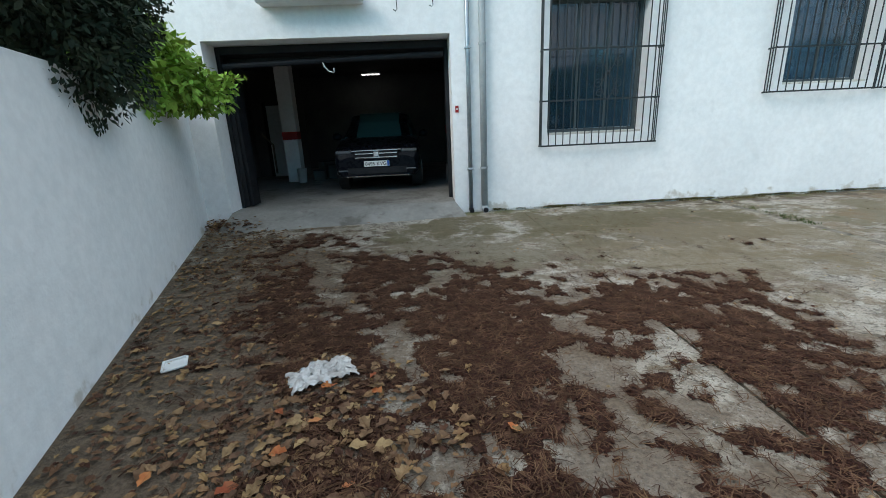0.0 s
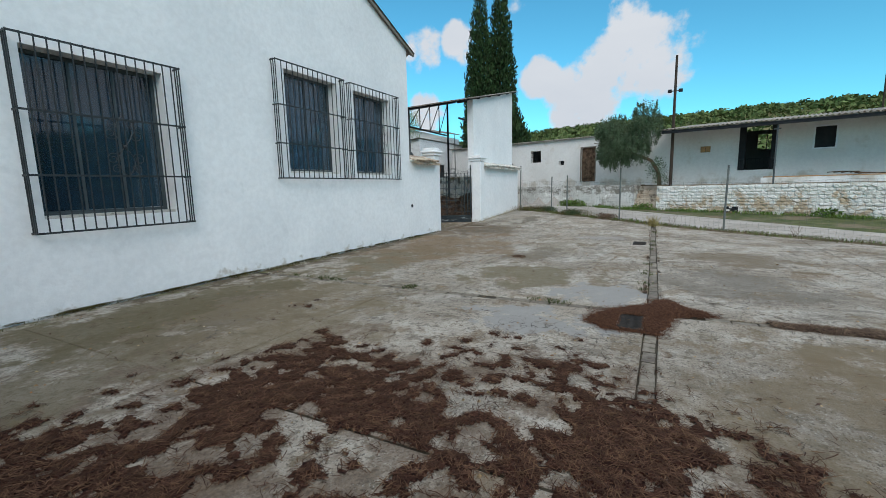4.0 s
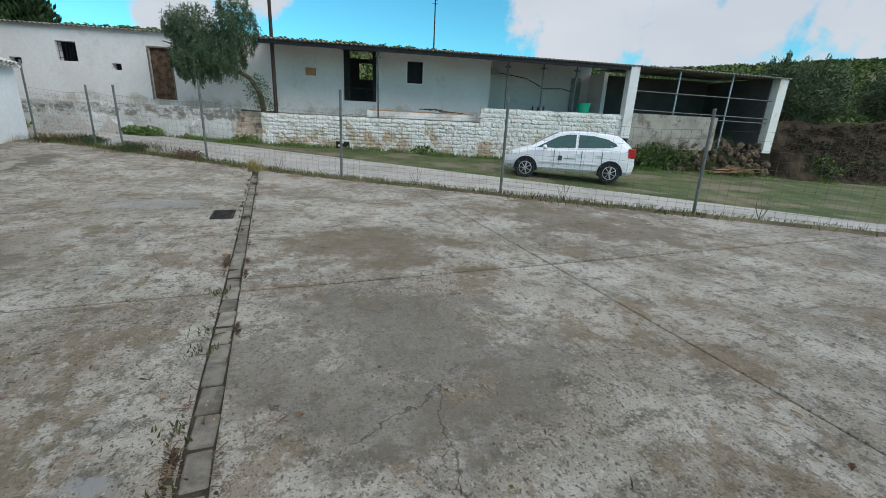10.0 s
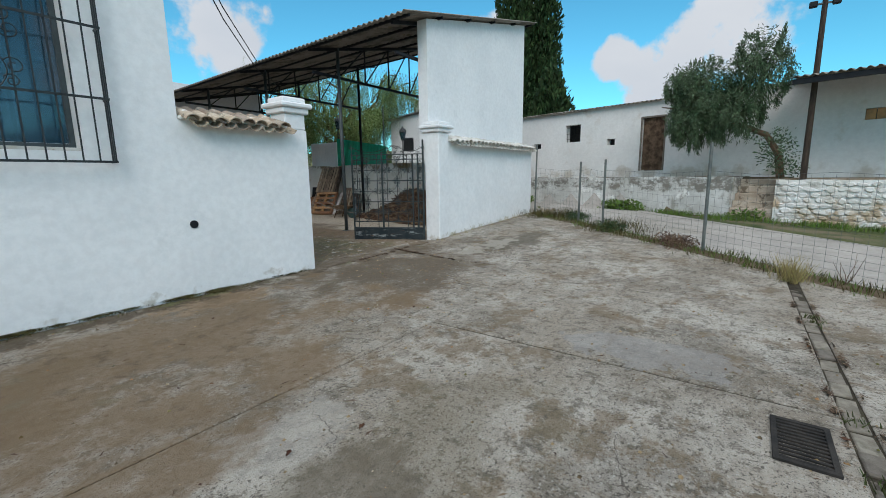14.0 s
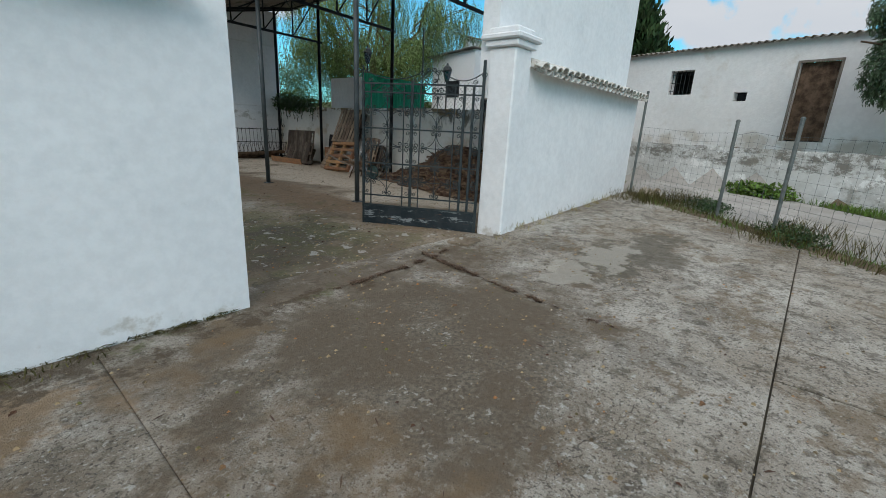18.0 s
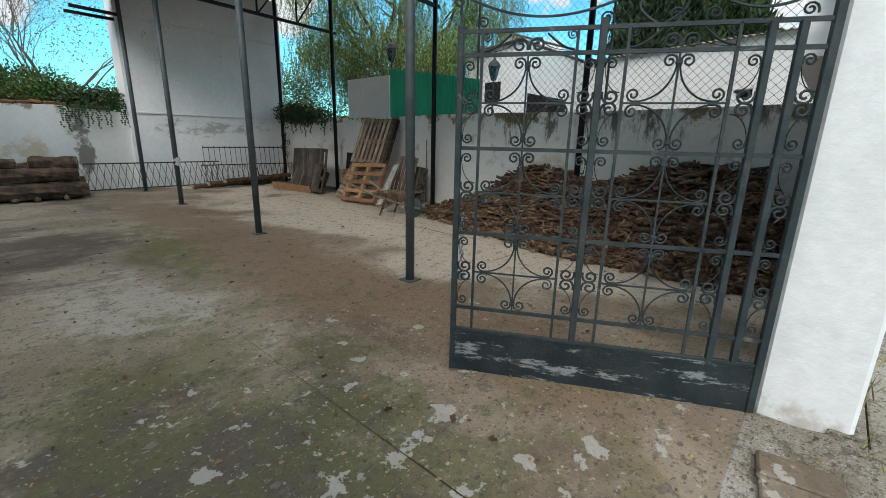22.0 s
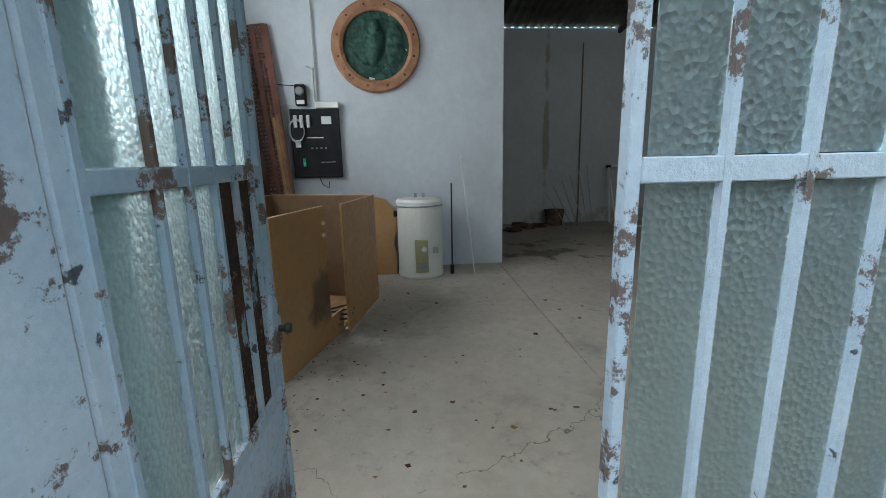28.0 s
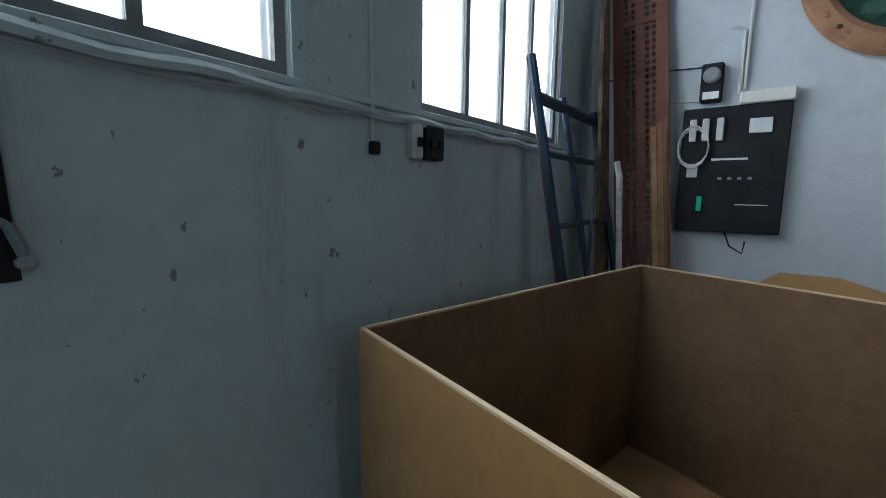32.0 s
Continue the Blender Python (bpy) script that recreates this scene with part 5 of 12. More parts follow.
M["sash_dark"] = surf("dark_window_paint", (0.05, 0.065, 0.07), (0.075, 0.09, 0.095), 4, 0.5, 0.1, 60)
M["sash_grey"] = surf("grey_steel_window", (0.20, 0.22, 0.23), (0.28, 0.30, 0.30), 4, 0.6, 0.2, 60)
for i, w in enumerate((W1, W2, W3)):
    o = sash("window_%d" % (i + 1), w[0] + 0.002, w[1] - 0.002, w[2] + 0.04, w[3] - 0.002, 7.70, 3 if i == 0 else 2, 1, M["glass"], M["sash_dark"])
    part("window_sill", boxed(w[0] + 0.002, 7.45, w[2] + 0.001, w[1] - 0.002, 7.66, w[2] + 0.038, bevel=0.005), M["tile_white"], o)
for i, w in enumerate((W2, W3)):
    sash("window_%d" % (i + 4), w[0] + 0.002, w[1] - 0.002, w[2] + 0.002, w[3] - 0.002, 8.11, 4, 2, M["frosted"], M["sash_grey"], 0.04)
    la = new("window_daylight", bpy.data.lights.new("window_daylight", "AREA"))
    la.data.shape, la.data.size, la.data.size_y, la.data.energy, la.data.color = "RECTANGLE", w[1] - w[0] - 0.1, w[3] - w[2] - 0.1, 19, (0.86, 0.94, 1.0)
    la.matrix_world = look(((w[0] + w[1]) / 2, 8.06, (w[2] + w[3]) / 2), ((w[0] + w[1]) / 2, 10.2, (w[2] + w[3]) / 2))
# room behind the first window: a wall coloured dark for the shade inside
structure(part("wall_inner", boxed(1.75, 9.6, 0.2, 5.4, 9.7, 4.4), M["shaded_room"]))

# pipes on the front wall
t = thing("downpipe", "galvanised steel conduit fixed to the white wall", "pipe", pose(0.90, 7.38, 0))
part("tube", tubed([(0, 0, 0.02), (0, 0, 5.2)], 0.036, 12), M["galv"], t, smooth=True)
for z in (0.75, 2.7, 3.9):
    part("clamp", boxed(-0.05, -0.045, z, 0.05, 0.05, z + 0.03, bevel=0.006), M["galv"], t)
part("elbow", tubed([(0, 0, 0.05), (0, -0.03, 0.035), (0, -0.10, 0.03)], 0.042, 12), M["black"], t)
t = thing("downpipe", "grey plastic rainwater downpipe with collars on the white wall", "pipe", pose(1.14, 7.36, 0))
part("tube", tubed([(0, 0, 0.03), (0, 0, 5.6)], 0.056, 14), M["plastic_pipe"], t, smooth=True)
for z in (0.76, 2.75):
    bm = bmesh.new()
    lathe(bm, [(0.060, z), (0.066, z + 0.005), (0.066, z + 0.03), (0.060, z + 0.035)], 14)
    part("collar", bm, M["plastic_pipe"], t, "dark collar")
bm = tubed([(0, 0, 0.10), (0, -0.03, 0.06), (0, -0.13, 0.05)], 0.06, 12)
part("elbow", bm, M["plastic_pipe"], t, smooth=True)
# black disc in place of the shade inside the pipe
bm = bmesh.new()
lathe(bm, [(0.045, 0), (0.045, 0.01)], 12, Matrix.Translation((0, -0.131, 0.05)) @ pose(0, 0, 0, 90))
part("mouth", bm, M["black"], t)

# balcony sill over the garage, a small sign, hanging cables
structure(part("trim", boxed(-2.3, 7.10, 3.40, -0.72, 7.43, 3.52, bevel=0.015), M["white"]))
structure(part("trim", boxed(-2.2, 7.16, 3.521, -0.82, 7.43, 3.60, bevel=0.01), M["white"]))
t = thing("wall_sign", "small red and white sign on the white wall", "sign", pose(0.70, 7.425, 1.72))
part("plate", boxed(-0.028, -0.012, 0.0, 0.028, 0.0, 0.11), M["red"], t)
part("band", boxed(-0.018, -0.014, 0.045, 0.018, -0.012, 0.065), M["paper"], t, "white band")
for xx, ln in ((-0.22, 0.35), (0.35, 0.25)):
    t = thing("cable_end", "loose black cable hanging from the white wall", "cable", pose(xx, 7.40, 3.45))
    part("wire", tubed([(0, 0, 0.5), (0.01, -0.02, 0.1), (0.02, -0.03, -ln * 0.4), (0.0, -0.04, -ln * 0.5), (-0.04, -0.04, -ln * 0.42)], 0.007, 5), M["black"], t)
# black disc on the uncut wall stands for the shade in the hole
bm = bmesh.new()
lathe(bm, [(0.055, 0), (0.055, 0.012)], 14, pose(11.36, 7.428, 1.0, 90))
t = thing("wall_hole", "round black drain hole through the white wall", "drain hole")
part("opening", bm, M["black"], t)

# ---------------------------------------------------------------- garage
floor_g = structure(part("floor_garage", boxed(-5.0, 7.44, GZ - 0.3, 1.6, 16.0, GZ), M["garage_floor"]))
bm = bmesh.new()
vs = [(-3.31, 6.62, -0.02), (0.80, 6.98, -0.02), (0.61, 7.44, GZ), (-3.31, 7.44, GZ), (-3.31, 7.44, -0.1), (0.61, 7.44, -0.1)]
v = [bm.verts.new(p) for p in vs]
for f in ((0, 1, 2, 3), (0, 3, 4), (1, 5, 2), (0, 4, 5, 1)):
    bm.faces.new([v[i] for i in f])
structure(part("ramp", bm, M["garage_floor"]))
# garage walls and ceiling coloured dark for the shade inside
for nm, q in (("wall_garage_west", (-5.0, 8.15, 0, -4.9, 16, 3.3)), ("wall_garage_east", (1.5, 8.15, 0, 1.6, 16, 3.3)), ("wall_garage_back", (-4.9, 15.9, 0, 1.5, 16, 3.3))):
    structure(part(nm, boxed(*q), M["shaded_room"]))
structure(part("ceiling_garage", boxed(-5.0, 8.15, 3.3, 1.6, 16, 3.4), M["shaded_room"]))
t = thing("garage_door_frame", "black steel folding garage door, open, inside the opening", "garage door", pose(GX0, 7.9, GZ))
W = GX1 - GX0
for nm, q in (("post", (0.002, 0, 0, 0.07, 0.12, 2.74)), ("post", (W - 0.07, 0, 0, W - 0.002, 0.12, 2.74)), ("lintel", (0.07, 0, 2.62, W - 0.07, 0.12, 2.74)), ("lintel", (0.07, 0.3, 2.50, W - 0.07, 0.42, 2.60)), ("folded_leaf", (0.072, 0.02, 0.02, 0.14, 0.40, 2.45)), ("folded_leaf", (0.145, 0.08, 0.02, 0.20, 0.44, 2.45))):
    part(nm, boxed(*q, bevel=0.006), M["black"], t)
part("tube", tubed([(0.15, -0.12, 2.42), (W - 0.10, -0.12, 2.50)], 0.045, 10), M["black"], t)
part("rope", tubed([(1.80, -0.14, 2.44), (1.83, -0.17, 2.36), (1.90, -0.17, 2.28), (1.98, -0.17, 2.26), (1.99, -0.17, 2.33)], 0.012, 5), M["pvc"], t, "pale rope loop")
t = thing("pillar", "square white pillar with a red band inside the garage", "pillar", pose(-3.35, 12.0, GZ))
part("shaft", boxed(-0.19, -0.19, 0, 0.19, 0.19, 3.1, bevel=0.01), M["white"], t)
part("band", boxed(-0.195, -0.195, 1.12, 0.195, 0.195, 1.32), M["red"], t, "red painted band")
# a white pillar too, coloured dark for the shade it stands in
t = thing("pillar", "square white pillar with a red band inside the garage", "pillar", pose(0.95, 11.0, GZ))
part("shaft", boxed(-0.19, -0.19, 0, 0.19, 0.19, 3.1, bevel=0.01), M["shaded_room"], t)
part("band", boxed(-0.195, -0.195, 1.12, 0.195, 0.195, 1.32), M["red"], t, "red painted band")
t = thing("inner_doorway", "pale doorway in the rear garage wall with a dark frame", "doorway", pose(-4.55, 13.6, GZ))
part("wall_panel", boxed(-0.4, 0.05, 0, 1.2, 0.1, 3.08), M["shaded_room"], t)
# white sheet paints in the light seen through the doorway
part("opening", boxed(0.1, 0.02, 0, 0.85, 0.049, 2.1), M["white"], t)
part("door_frame", boxed(0.0, 0.0, 0, 0.099, 0.05, 2.2), M["black"], t)
part("hand_rail", tubed([(0.2, -0.1, 0.1), (0.2, -0.1, 0.95), (-0.1, -0.1, 1.3)], 0.03, 6), M["wood_grey"], t)
t = thing("fluorescent_lamp", "four-tube fluorescent ceiling lamp glowing faintly in the garage", "ceiling lamp", pose(-1.35, 15.0, 3.29))
part("housing", boxed(-0.31, -0.16, -0.07, 0.31, 0.16, 0.0, bevel=0.01), M["pvc"], t)
M["tube_lit"] = bpy.data.materials.new("tube_lit")
M["tube_lit"].use_nodes = True
pb = M["tube_lit"].node_tree.nodes["Principled BSDF"]
pb.inputs["Emission Color"].default_value, pb.inputs["Emission Strength"].default_value = (1, 0.97, 0.9, 1), 1.6
for i in range(4):
    part("tube", boxed(-0.29 + 0.15 * i, -0.13, -0.085, -0.17 + 0.15 * i, 0.13, -0.072), M["tube_lit"], t)
t = thing("paint_bucket", "white plastic bucket beside the garage pillar", "bucket", pose(-3.1, 11.6, GZ))
bm = bmesh.new()
lathe(bm, [(0.10, 0), (0.13, 0.34), (0.135, 0.34), (0.135, 0.37), (0.12, 0.37)], 14)
part("body", bm, M["pvc"], t)
# crates carry the same painted-in shade
for i, (xx, yy, s) in enumerate(((-2.7, 11.9, 0.3), (-2.35, 12.3, 0.42), (-2.6, 12.8, 0.5), (1.0, 10.0, 0.5), (1.1, 9.5, 0.4))):
    t = thing("storage_crate", "crate in the garage, coloured dark for the shadow there", "crate", pose(xx, yy, GZ, 0, 0, 15 * i))
    part("body", boxed(-s / 2, -s / 2, 0, s / 2, s / 2, s * 0.9, bevel=0.02), M["shaded_room"], t)
    part("lid", boxed(-s / 2 - 0.01, -s / 2 - 0.01, s * 0.9, s / 2 + 0.01, s / 2 + 0.01, s * 0.96), M["black"], t)

# boundary wall on the other side of the yard
LW0, LW1 = Vector((-0.10, -4.65, 0)), Vector((-3.735, 7.425, 0))
lwd = (LW1 - LW0).normalized()
lwn = Vector((-lwd.y, lwd.x, 0))
bm = bmesh.new()
for k in range(12):
    a = LW0 + (LW1 - LW0) * (k / 12)
    b = LW0 + (LW1 - LW0) * ((k + 1) / 12)
    if k == 0:
        prev = [bm.verts.new(a + o) for o in (Vector((0, 0, -0.1)), Vector((0, 0, 2.05)), lwn * 0.25 + Vector((0, 0, 2.05)), lwn * 0.25 + Vector((0, 0, -0.1)))]
        bm.faces.new(prev)
    cur = [bm.verts.new(b + o) for o in (Vector((0, 0, -0.1)), Vector((0, 0, 2.05)), lwn * 0.25 + Vector((0, 0, 2.05)), lwn * 0.25 + Vector((0, 0, -0.1)))]
    for q in range(4):
        bm.faces.new((prev[q], prev[(q + 1) % 4], cur[(q + 1) % 4], cur[q]))
    prev = cur
bm.faces.new(prev[::-1])
structure(part("wall_west", bm, M["white"]))

# ---------------------------------------------------------------- vehicles


def wheel(parent, x, y, r, w, spokes=7):
    tb = bmesh.new()
    m = pose(x, y, r, 90, 0, 0)
    lathe(tb, [(r * 0.62, -w / 2), (r * 0.94, -w / 2), (r, -w / 2 + 0.03), (r, w / 2 - 0.03), (r * 0.94, w / 2), (r * 0.62, w / 2)], 24, m)
    wh = part("wheel", tb, M["rubber"], parent, "black tyre", smooth=False)
    side = -1 if y < 0 else 1
    rb_ = bmesh.new()
    lathe(rb_, [(r * 0.66, -0.01), (r * 0.66, 0.012), (r * 0.60, 0.02), (r * 0.56, 0.0)], 24, pose(x, y + side * (w / 2 - 0.01), r, 90 * -side, 0, 0))
    part("rim", rb_, M["silver"], wh, "silver rim")
    for k in range(spokes):
        a = 6.28319 * k / spokes
        sp = bmesh.new()
        bar(sp, (x + 0.03 * math.cos(a), y + side * (w / 2 + 0.003), r + 0.03 * math.sin(a)), (x + r * 0.62 * math.cos(a), y + side * (w / 2 + 0.003), r + r * 0.62 * math.sin(a)), 0.045, 0.02)
        part("spoke", sp, M["silver"], wh)
    hb = bmesh.new()
    lathe(hb, [(r * 0.17, -0.01), (r * 0.17, 0.015), (r * 0.1, 0.022)], 12, pose(x, y + side * (w / 2 + 0.004), r, 90 * -side, 0, 0))
    part("hub_cap", hb, M["silver"], wh)


def car_shell(stations):
    """Cross-sections from tail to nose: x, half-width, low edge, belt height, half roof width, roof height."""
    bm = bmesh.new()
    rows = []
    for x, w, lo, belt, rw, roof in stations:
        half = [(w * 0.86, lo), (w * 0.97, lo + 0.10), (w, (lo + belt) * 0.52), (w * 0.985, belt - 0.05), (w * 0.955, belt), (rw + (w * 0.95 - rw) * 0.45, belt + (roof - belt) * 0.55), (rw, roof - 0.045 * (roof > belt + 0.1)), (rw * 0.72, roof)]
        ring = [(y, z) for y, z in half] + [(-y, z) for y, z in half[::-1]]
        rows.append([Vector((x, y, z)) for y, z in ring])
    vs = [[bm.verts.new(p) for p in r] for r in rows]
    n = len(rows[0])
    for a, b in zip(vs, vs[1:]):
        for k in range(n):
            bm.faces.new((a[k], a[(k + 1) % n], b[(k + 1) % n], b[k]))
    bm.faces.new(vs[0])
    bm.faces.new(vs[-1][::-1])
    return bm, rows


def patch(name, rows, i0, i1, k0, k1, material, parent, off=0.012, shrink=0.06):
    """A pane laid just proud of the shell between stations and ring points."""
    bm = bmesh.new()
    ks = list(range(k0, k1 + 1)) if k1 > k0 else list(range(k0, k1 - 1, -1))
    cs = [[rows[i][k] for k in ks] for i in range(i0, i1 + 1)]
    flat = [c for r in cs for c in r]
    mid = sum(flat, Vector()) / len(flat)
    nrm = (cs[-1][-1] - cs[0][0]).cross(cs[0][-1] - cs[-1][0]).normalized()
    if nrm.dot(mid - Vector((mid.x, 0, 0.6))) < 0:
        nrm = -nrm
    lay = [[[bm.verts.new(c + (mid - c) * shrink + nrm * o) for c in r] for r in cs] for o in (off, -0.01)]
    n_, m_ = len(cs), len(ks)
    for g in lay:
        for a in range(n_ - 1):
            for b in range(m_ - 1):
                bm.faces.new((g[a][b], g[a + 1][b], g[a + 1][b + 1], g[a][b + 1]))
    rim = [(a, 0) for a in range(n_)] + [(n_ - 1, b) for b in range(1, m_)] + [(a, m_ - 1) for a in range(n_ - 2, -1, -1)] + [(0, b) for b in range(m_ - 2, 0, -1)]
    for p, q in zip(rim, rim[1:] + rim[:1]):
        bm.faces.new((lay[0][p[0]][p[1]], lay[0][q[0]][q[1]], lay[1][q[0]][q[1]], lay[1][p[0]][p[1]]))
    return part(name, bm, material, parent)


def shell_y(rows, x, z):
    """How far out the cabin side stands at a place along the car and a height."""
    for a, b in zip(rows, rows[1:]):
        if a[0].x <= x <= b[0].x:
            f = (x - a[0].x) / (b[0].x - a[0].x)
            p = [a[k].lerp(b[k], f) for k in (4, 5, 6)]
            for u, w in zip(p, p[1:]):
                if z <= w.z or w is p[-1]:
                    g = max(0.0, (z - u.z) / max(0.001, w.z - u.z))
                    return u.y + (w.y - u.y) * min(g, 1.3)
    return 0.8


WIN_FRONT = [(0.98, 0.955), (0.66, 1.13), (0.34, 1.30), (0.05, 1.375), (-0.19, 1.385), (-0.19, 1.0), (0.4, 0.97)]
WIN_REAR = [(-0.27, 1.0), (-0.27, 1.385), (-0.70, 1.37), (-1.12, 1.29), (-1.36, 1.18), (-1.40, 1.11), (-1.22, 1.05), (-0.7, 1.02)]
# white hatchback by the road
cz = road_z(16.6, -8.8) - 0.005
hat = thing("parked_car", "small white five-door hatchback parked on the grass verge", "car", pose(16.72, -8.83, cz, 0, 0, math.degrees(math.atan2(0.832, 0.555))))
st = [(-1.98, 0.62, 0.42, 0.62, 0.55, 0.66), (-1.92, 0.76, 0.30, 0.90, 0.62, 0.98), (-1.78, 0.83, 0.26, 0.98, 0.60, 1.16), (-1.45, 0.86, 0.25, 0.99, 0.60, 1.40), (-0.95, 0.86, 0.25, 0.98, 0.62, 1.46), (-0.25, 0.86, 0.25, 0.95, 0.63, 1.48), (0.35, 0.86, 0.25, 0.93, 0.60, 1.42), (0.75, 0.86, 0.25, 0.92, 0.58, 1.22), (1.15, 0.85, 0.25, 0.90, 0.66, 0.98), (1.55, 0.82, 0.27, 0.80, 0.60, 0.84), (1.85, 0.72, 0.28, 0.68, 0.52, 0.70), (2.0, 0.50, 0.32, 0.52, 0.40, 0.54)]
bm, rows = car_shell(st)
bd = part("body", bm, M["paint_white"], hat, smooth=False)
for sgn in (0, 1):
    sd = 1 if sgn == 0 else -1
    for outline in (WIN_FRONT, WIN_REAR):
        bm = bmesh.new()
        lay = [[bm.verts.new((x, sd * (shell_y(rows, x, z) + o), z)) for x, z in outline] for o in (0.010, -0.02)]
        bm.faces.new(lay[0])
        bm.faces.new(lay[1][::-1])
        for k in range(len(outline)):
            q = (k + 1) % len(outline)
            bm.faces.new((lay[0][k], lay[1][k], lay[1][q], lay[0][q]))
        part("side_window", bm, M["car_glass"], bd)
patch("windscreen", rows, 6, 8, 7, 8, M["car_glass"], bd, 0.012, 0.0)
patch("rear_window", rows, 2, 3, 7, 8, M["car_glass"], bd, 0.012, 0.0)
for sy in (-1, 1):
    wheel(hat, 1.27, sy * 0.77, 0.31, 0.19)
    wheel(hat, -1.27, sy * 0.77, 0.31, 0.19)
    for wx in (1.27, -1.27):
        ab = bmesh.new()
        prism(ab, [(wx + 0.365 * math.cos(a), max(0.24, 0.31 + 0.365 * math.sin(a))) for a in np.linspace(-0.19, 3.33, 18)], sy * 0.862 - 0.012, sy * 0.862 + 0.006)
        part("wheel_arch", ab, M["black"], hat, "dark wheel arch")
    part("headlight", boxed(1.52, sy * 0.60 - 0.10, 0.66, 1.84, sy * 0.60 + 0.14 * (1 if sy > 0 else 0.6), 0.76, bevel=0.03), M["lens_clear"], hat)
    part("tail_light", boxed(-1.94, sy * 0.72 - 0.09, 0.78, -1.72, sy * 0.72 + 0.12, 1.06, bevel=0.03), M["lens_red"], hat)
    mb = bmesh.new()
    bmesh.ops.create_uvsphere(mb, u_segments=10, v_segments=7, radius=0.1, matrix=Matrix.Translation((0.72, sy * 0.95, 0.98)) @ Matrix.Diagonal((0.7, 1.0, 0.75, 1)))
    part("wing_mirror", mb, M["paint_white"], hat, smooth=True)
    for dx in (0.42, -0.40, -1.0):
        part("door_seam", boxed(dx - 0.006, sy * 0.858 - 0.004, 0.38, dx + 0.006, sy * 0.858 + 0.010, 0.92), M["black"], hat)
    for dx in (-0.28, -0.90):
        part("door_handle", boxed(dx - 0.09, sy * 0.865 - 0.01, 0.80, dx + 0.03, sy * 0.865 + 0.018, 0.83, bevel=0.006), M["paint_white"], hat)
    part("rub_strip", boxed(-0.95, sy * 0.862 - 0.004, 0.52, 0.85, sy * 0.862 + 0.012, 0.555), M["paint_white"], hat)
part("door_badge", boxed(0.18, 0.862, 0.60, 0.30, 0.876, 0.74), M["sash_dark"], hat, "dark printed square")
part("door_text", boxed(-0.22, 0.862, 0.66, 0.12, 0.872, 0.68), M["sash_grey"], hat)
part("bumper_grille", boxed(1.93, -0.45, 0.34, 2.0, 0.45, 0.50, bevel=0.02), M["black"], hat)
part("number_plate", boxed(-2.005, -0.26, 0.56, -1.965, 0.26, 0.67), M["plate"], hat)

# dark SUV in the garage, nose towards the yard
suv = thing("sport_utility_car", "dark blue-black sport utility car with chrome grille parked in the garage", "car", pose(-0.86, 11.28, GZ, 0, 0, -90))
st = [(-2.3, 0.70, 0.5, 0.95, 0.6, 1.0), (-2.2, 0.88, 0.4, 1.1, 0.66, 1.3), (-1.8, 0.92, 0.34, 1.12, 0.66, 1.6), (-0.6, 0.93, 0.32, 1.10, 0.68, 1.70), (0.3, 0.93, 0.32, 1.08, 0.67, 1.66), (0.75, 0.93, 0.32, 1.07, 0.66, 1.45), (1.15, 0.92, 0.32, 1.07, 0.72, 1.13), (1.7, 0.91, 0.32, 1.00, 0.70, 1.05), (2.1, 0.90, 0.32, 0.92, 0.68, 0.98), (2.24, 0.87, 0.34, 0.84, 0.66, 0.90), (2.30, 0.80, 0.36, 0.70, 0.6, 0.76)]
bm, rows = car_shell(st)
bd = part("body", bm, M["paint_dark"], suv)
patch("windscreen", rows, 4, 6, 7, 8, M["car_glass"], bd, 0.012, 0.0)
for ks in ((4, 6), (11, 9)):
    for i0, i1 in ((2, 3), (3, 4), (4, 6)):
        patch("side_window", rows, i0, i1, ks[0], ks[1], M["car_glass"], bd)
for sy in (-1, 1):
    wheel(suv, 1.42, sy * 0.82, 0.36, 0.23, 5)
    wheel(suv, -1.25, sy * 0.82, 0.36, 0.23, 5)
    part("headlight", boxed(2.08, sy * 0.68 - 0.17, 0.82, 2.285, sy * 0.68 + 0.17, 0.895, bevel=0.025), M["lens_dim"], suv, "clear headlight")
    part("fog_lamp", boxed(2.22, sy * 0.70 - 0.11, 0.47, 2.315, sy * 0.70 + 0.11, 0.50, bevel=0.010), M["lens_dim"], suv)
    mb = bmesh.new()
    bmesh.ops.create_uvsphere(mb, u_segments=10, v_segments=7, radius=0.12, matrix=Matrix.Translation((0.75, sy * 1.03, 1.16)) @ Matrix.Diagonal((0.6, 1.0, 0.75, 1)))
    part("wing_mirror", mb, M["paint_dark"], suv, smooth=True)
part("grille", boxed(2.24, -0.46, 0.70, 2.315, 0.46, 0.88, bevel=0.02), M["black"], suv)
for z, w in ((0.875, 0.52), (0.81, 0.44), (0.73, 0.44)):
    part("grille_bar", boxed(2.29, -w, z, 2.335, w, z + 0.025, bevel=0.006), M["chrome"], suv, "chrome bar")
part("badge", boxed(2.30, -0.07, 0.76, 2.345, 0.07, 0.87, bevel=0.02), M["chrome"], suv, "chrome badge")
part("lower_intake", boxed(2.26, -0.62, 0.40, 2.318, 0.62, 0.54, bevel=0.015), M["black"], suv)
part("skid_bar", boxed(2.26, -0.66, 0.345, 2.335, 0.66, 0.375, bevel=0.01), M["chrome"], suv, "silver skid bar")
np_ = part("number_plate", boxed(2.325, -0.26, 0.56, 2.345, 0.26, 0.67), M["plate"], suv, "white number plate with a blue end")
part("plate_band", boxed(2.345, 0.215, 0.562, 2.348, 0.258, 0.668), M["blue"], np_)


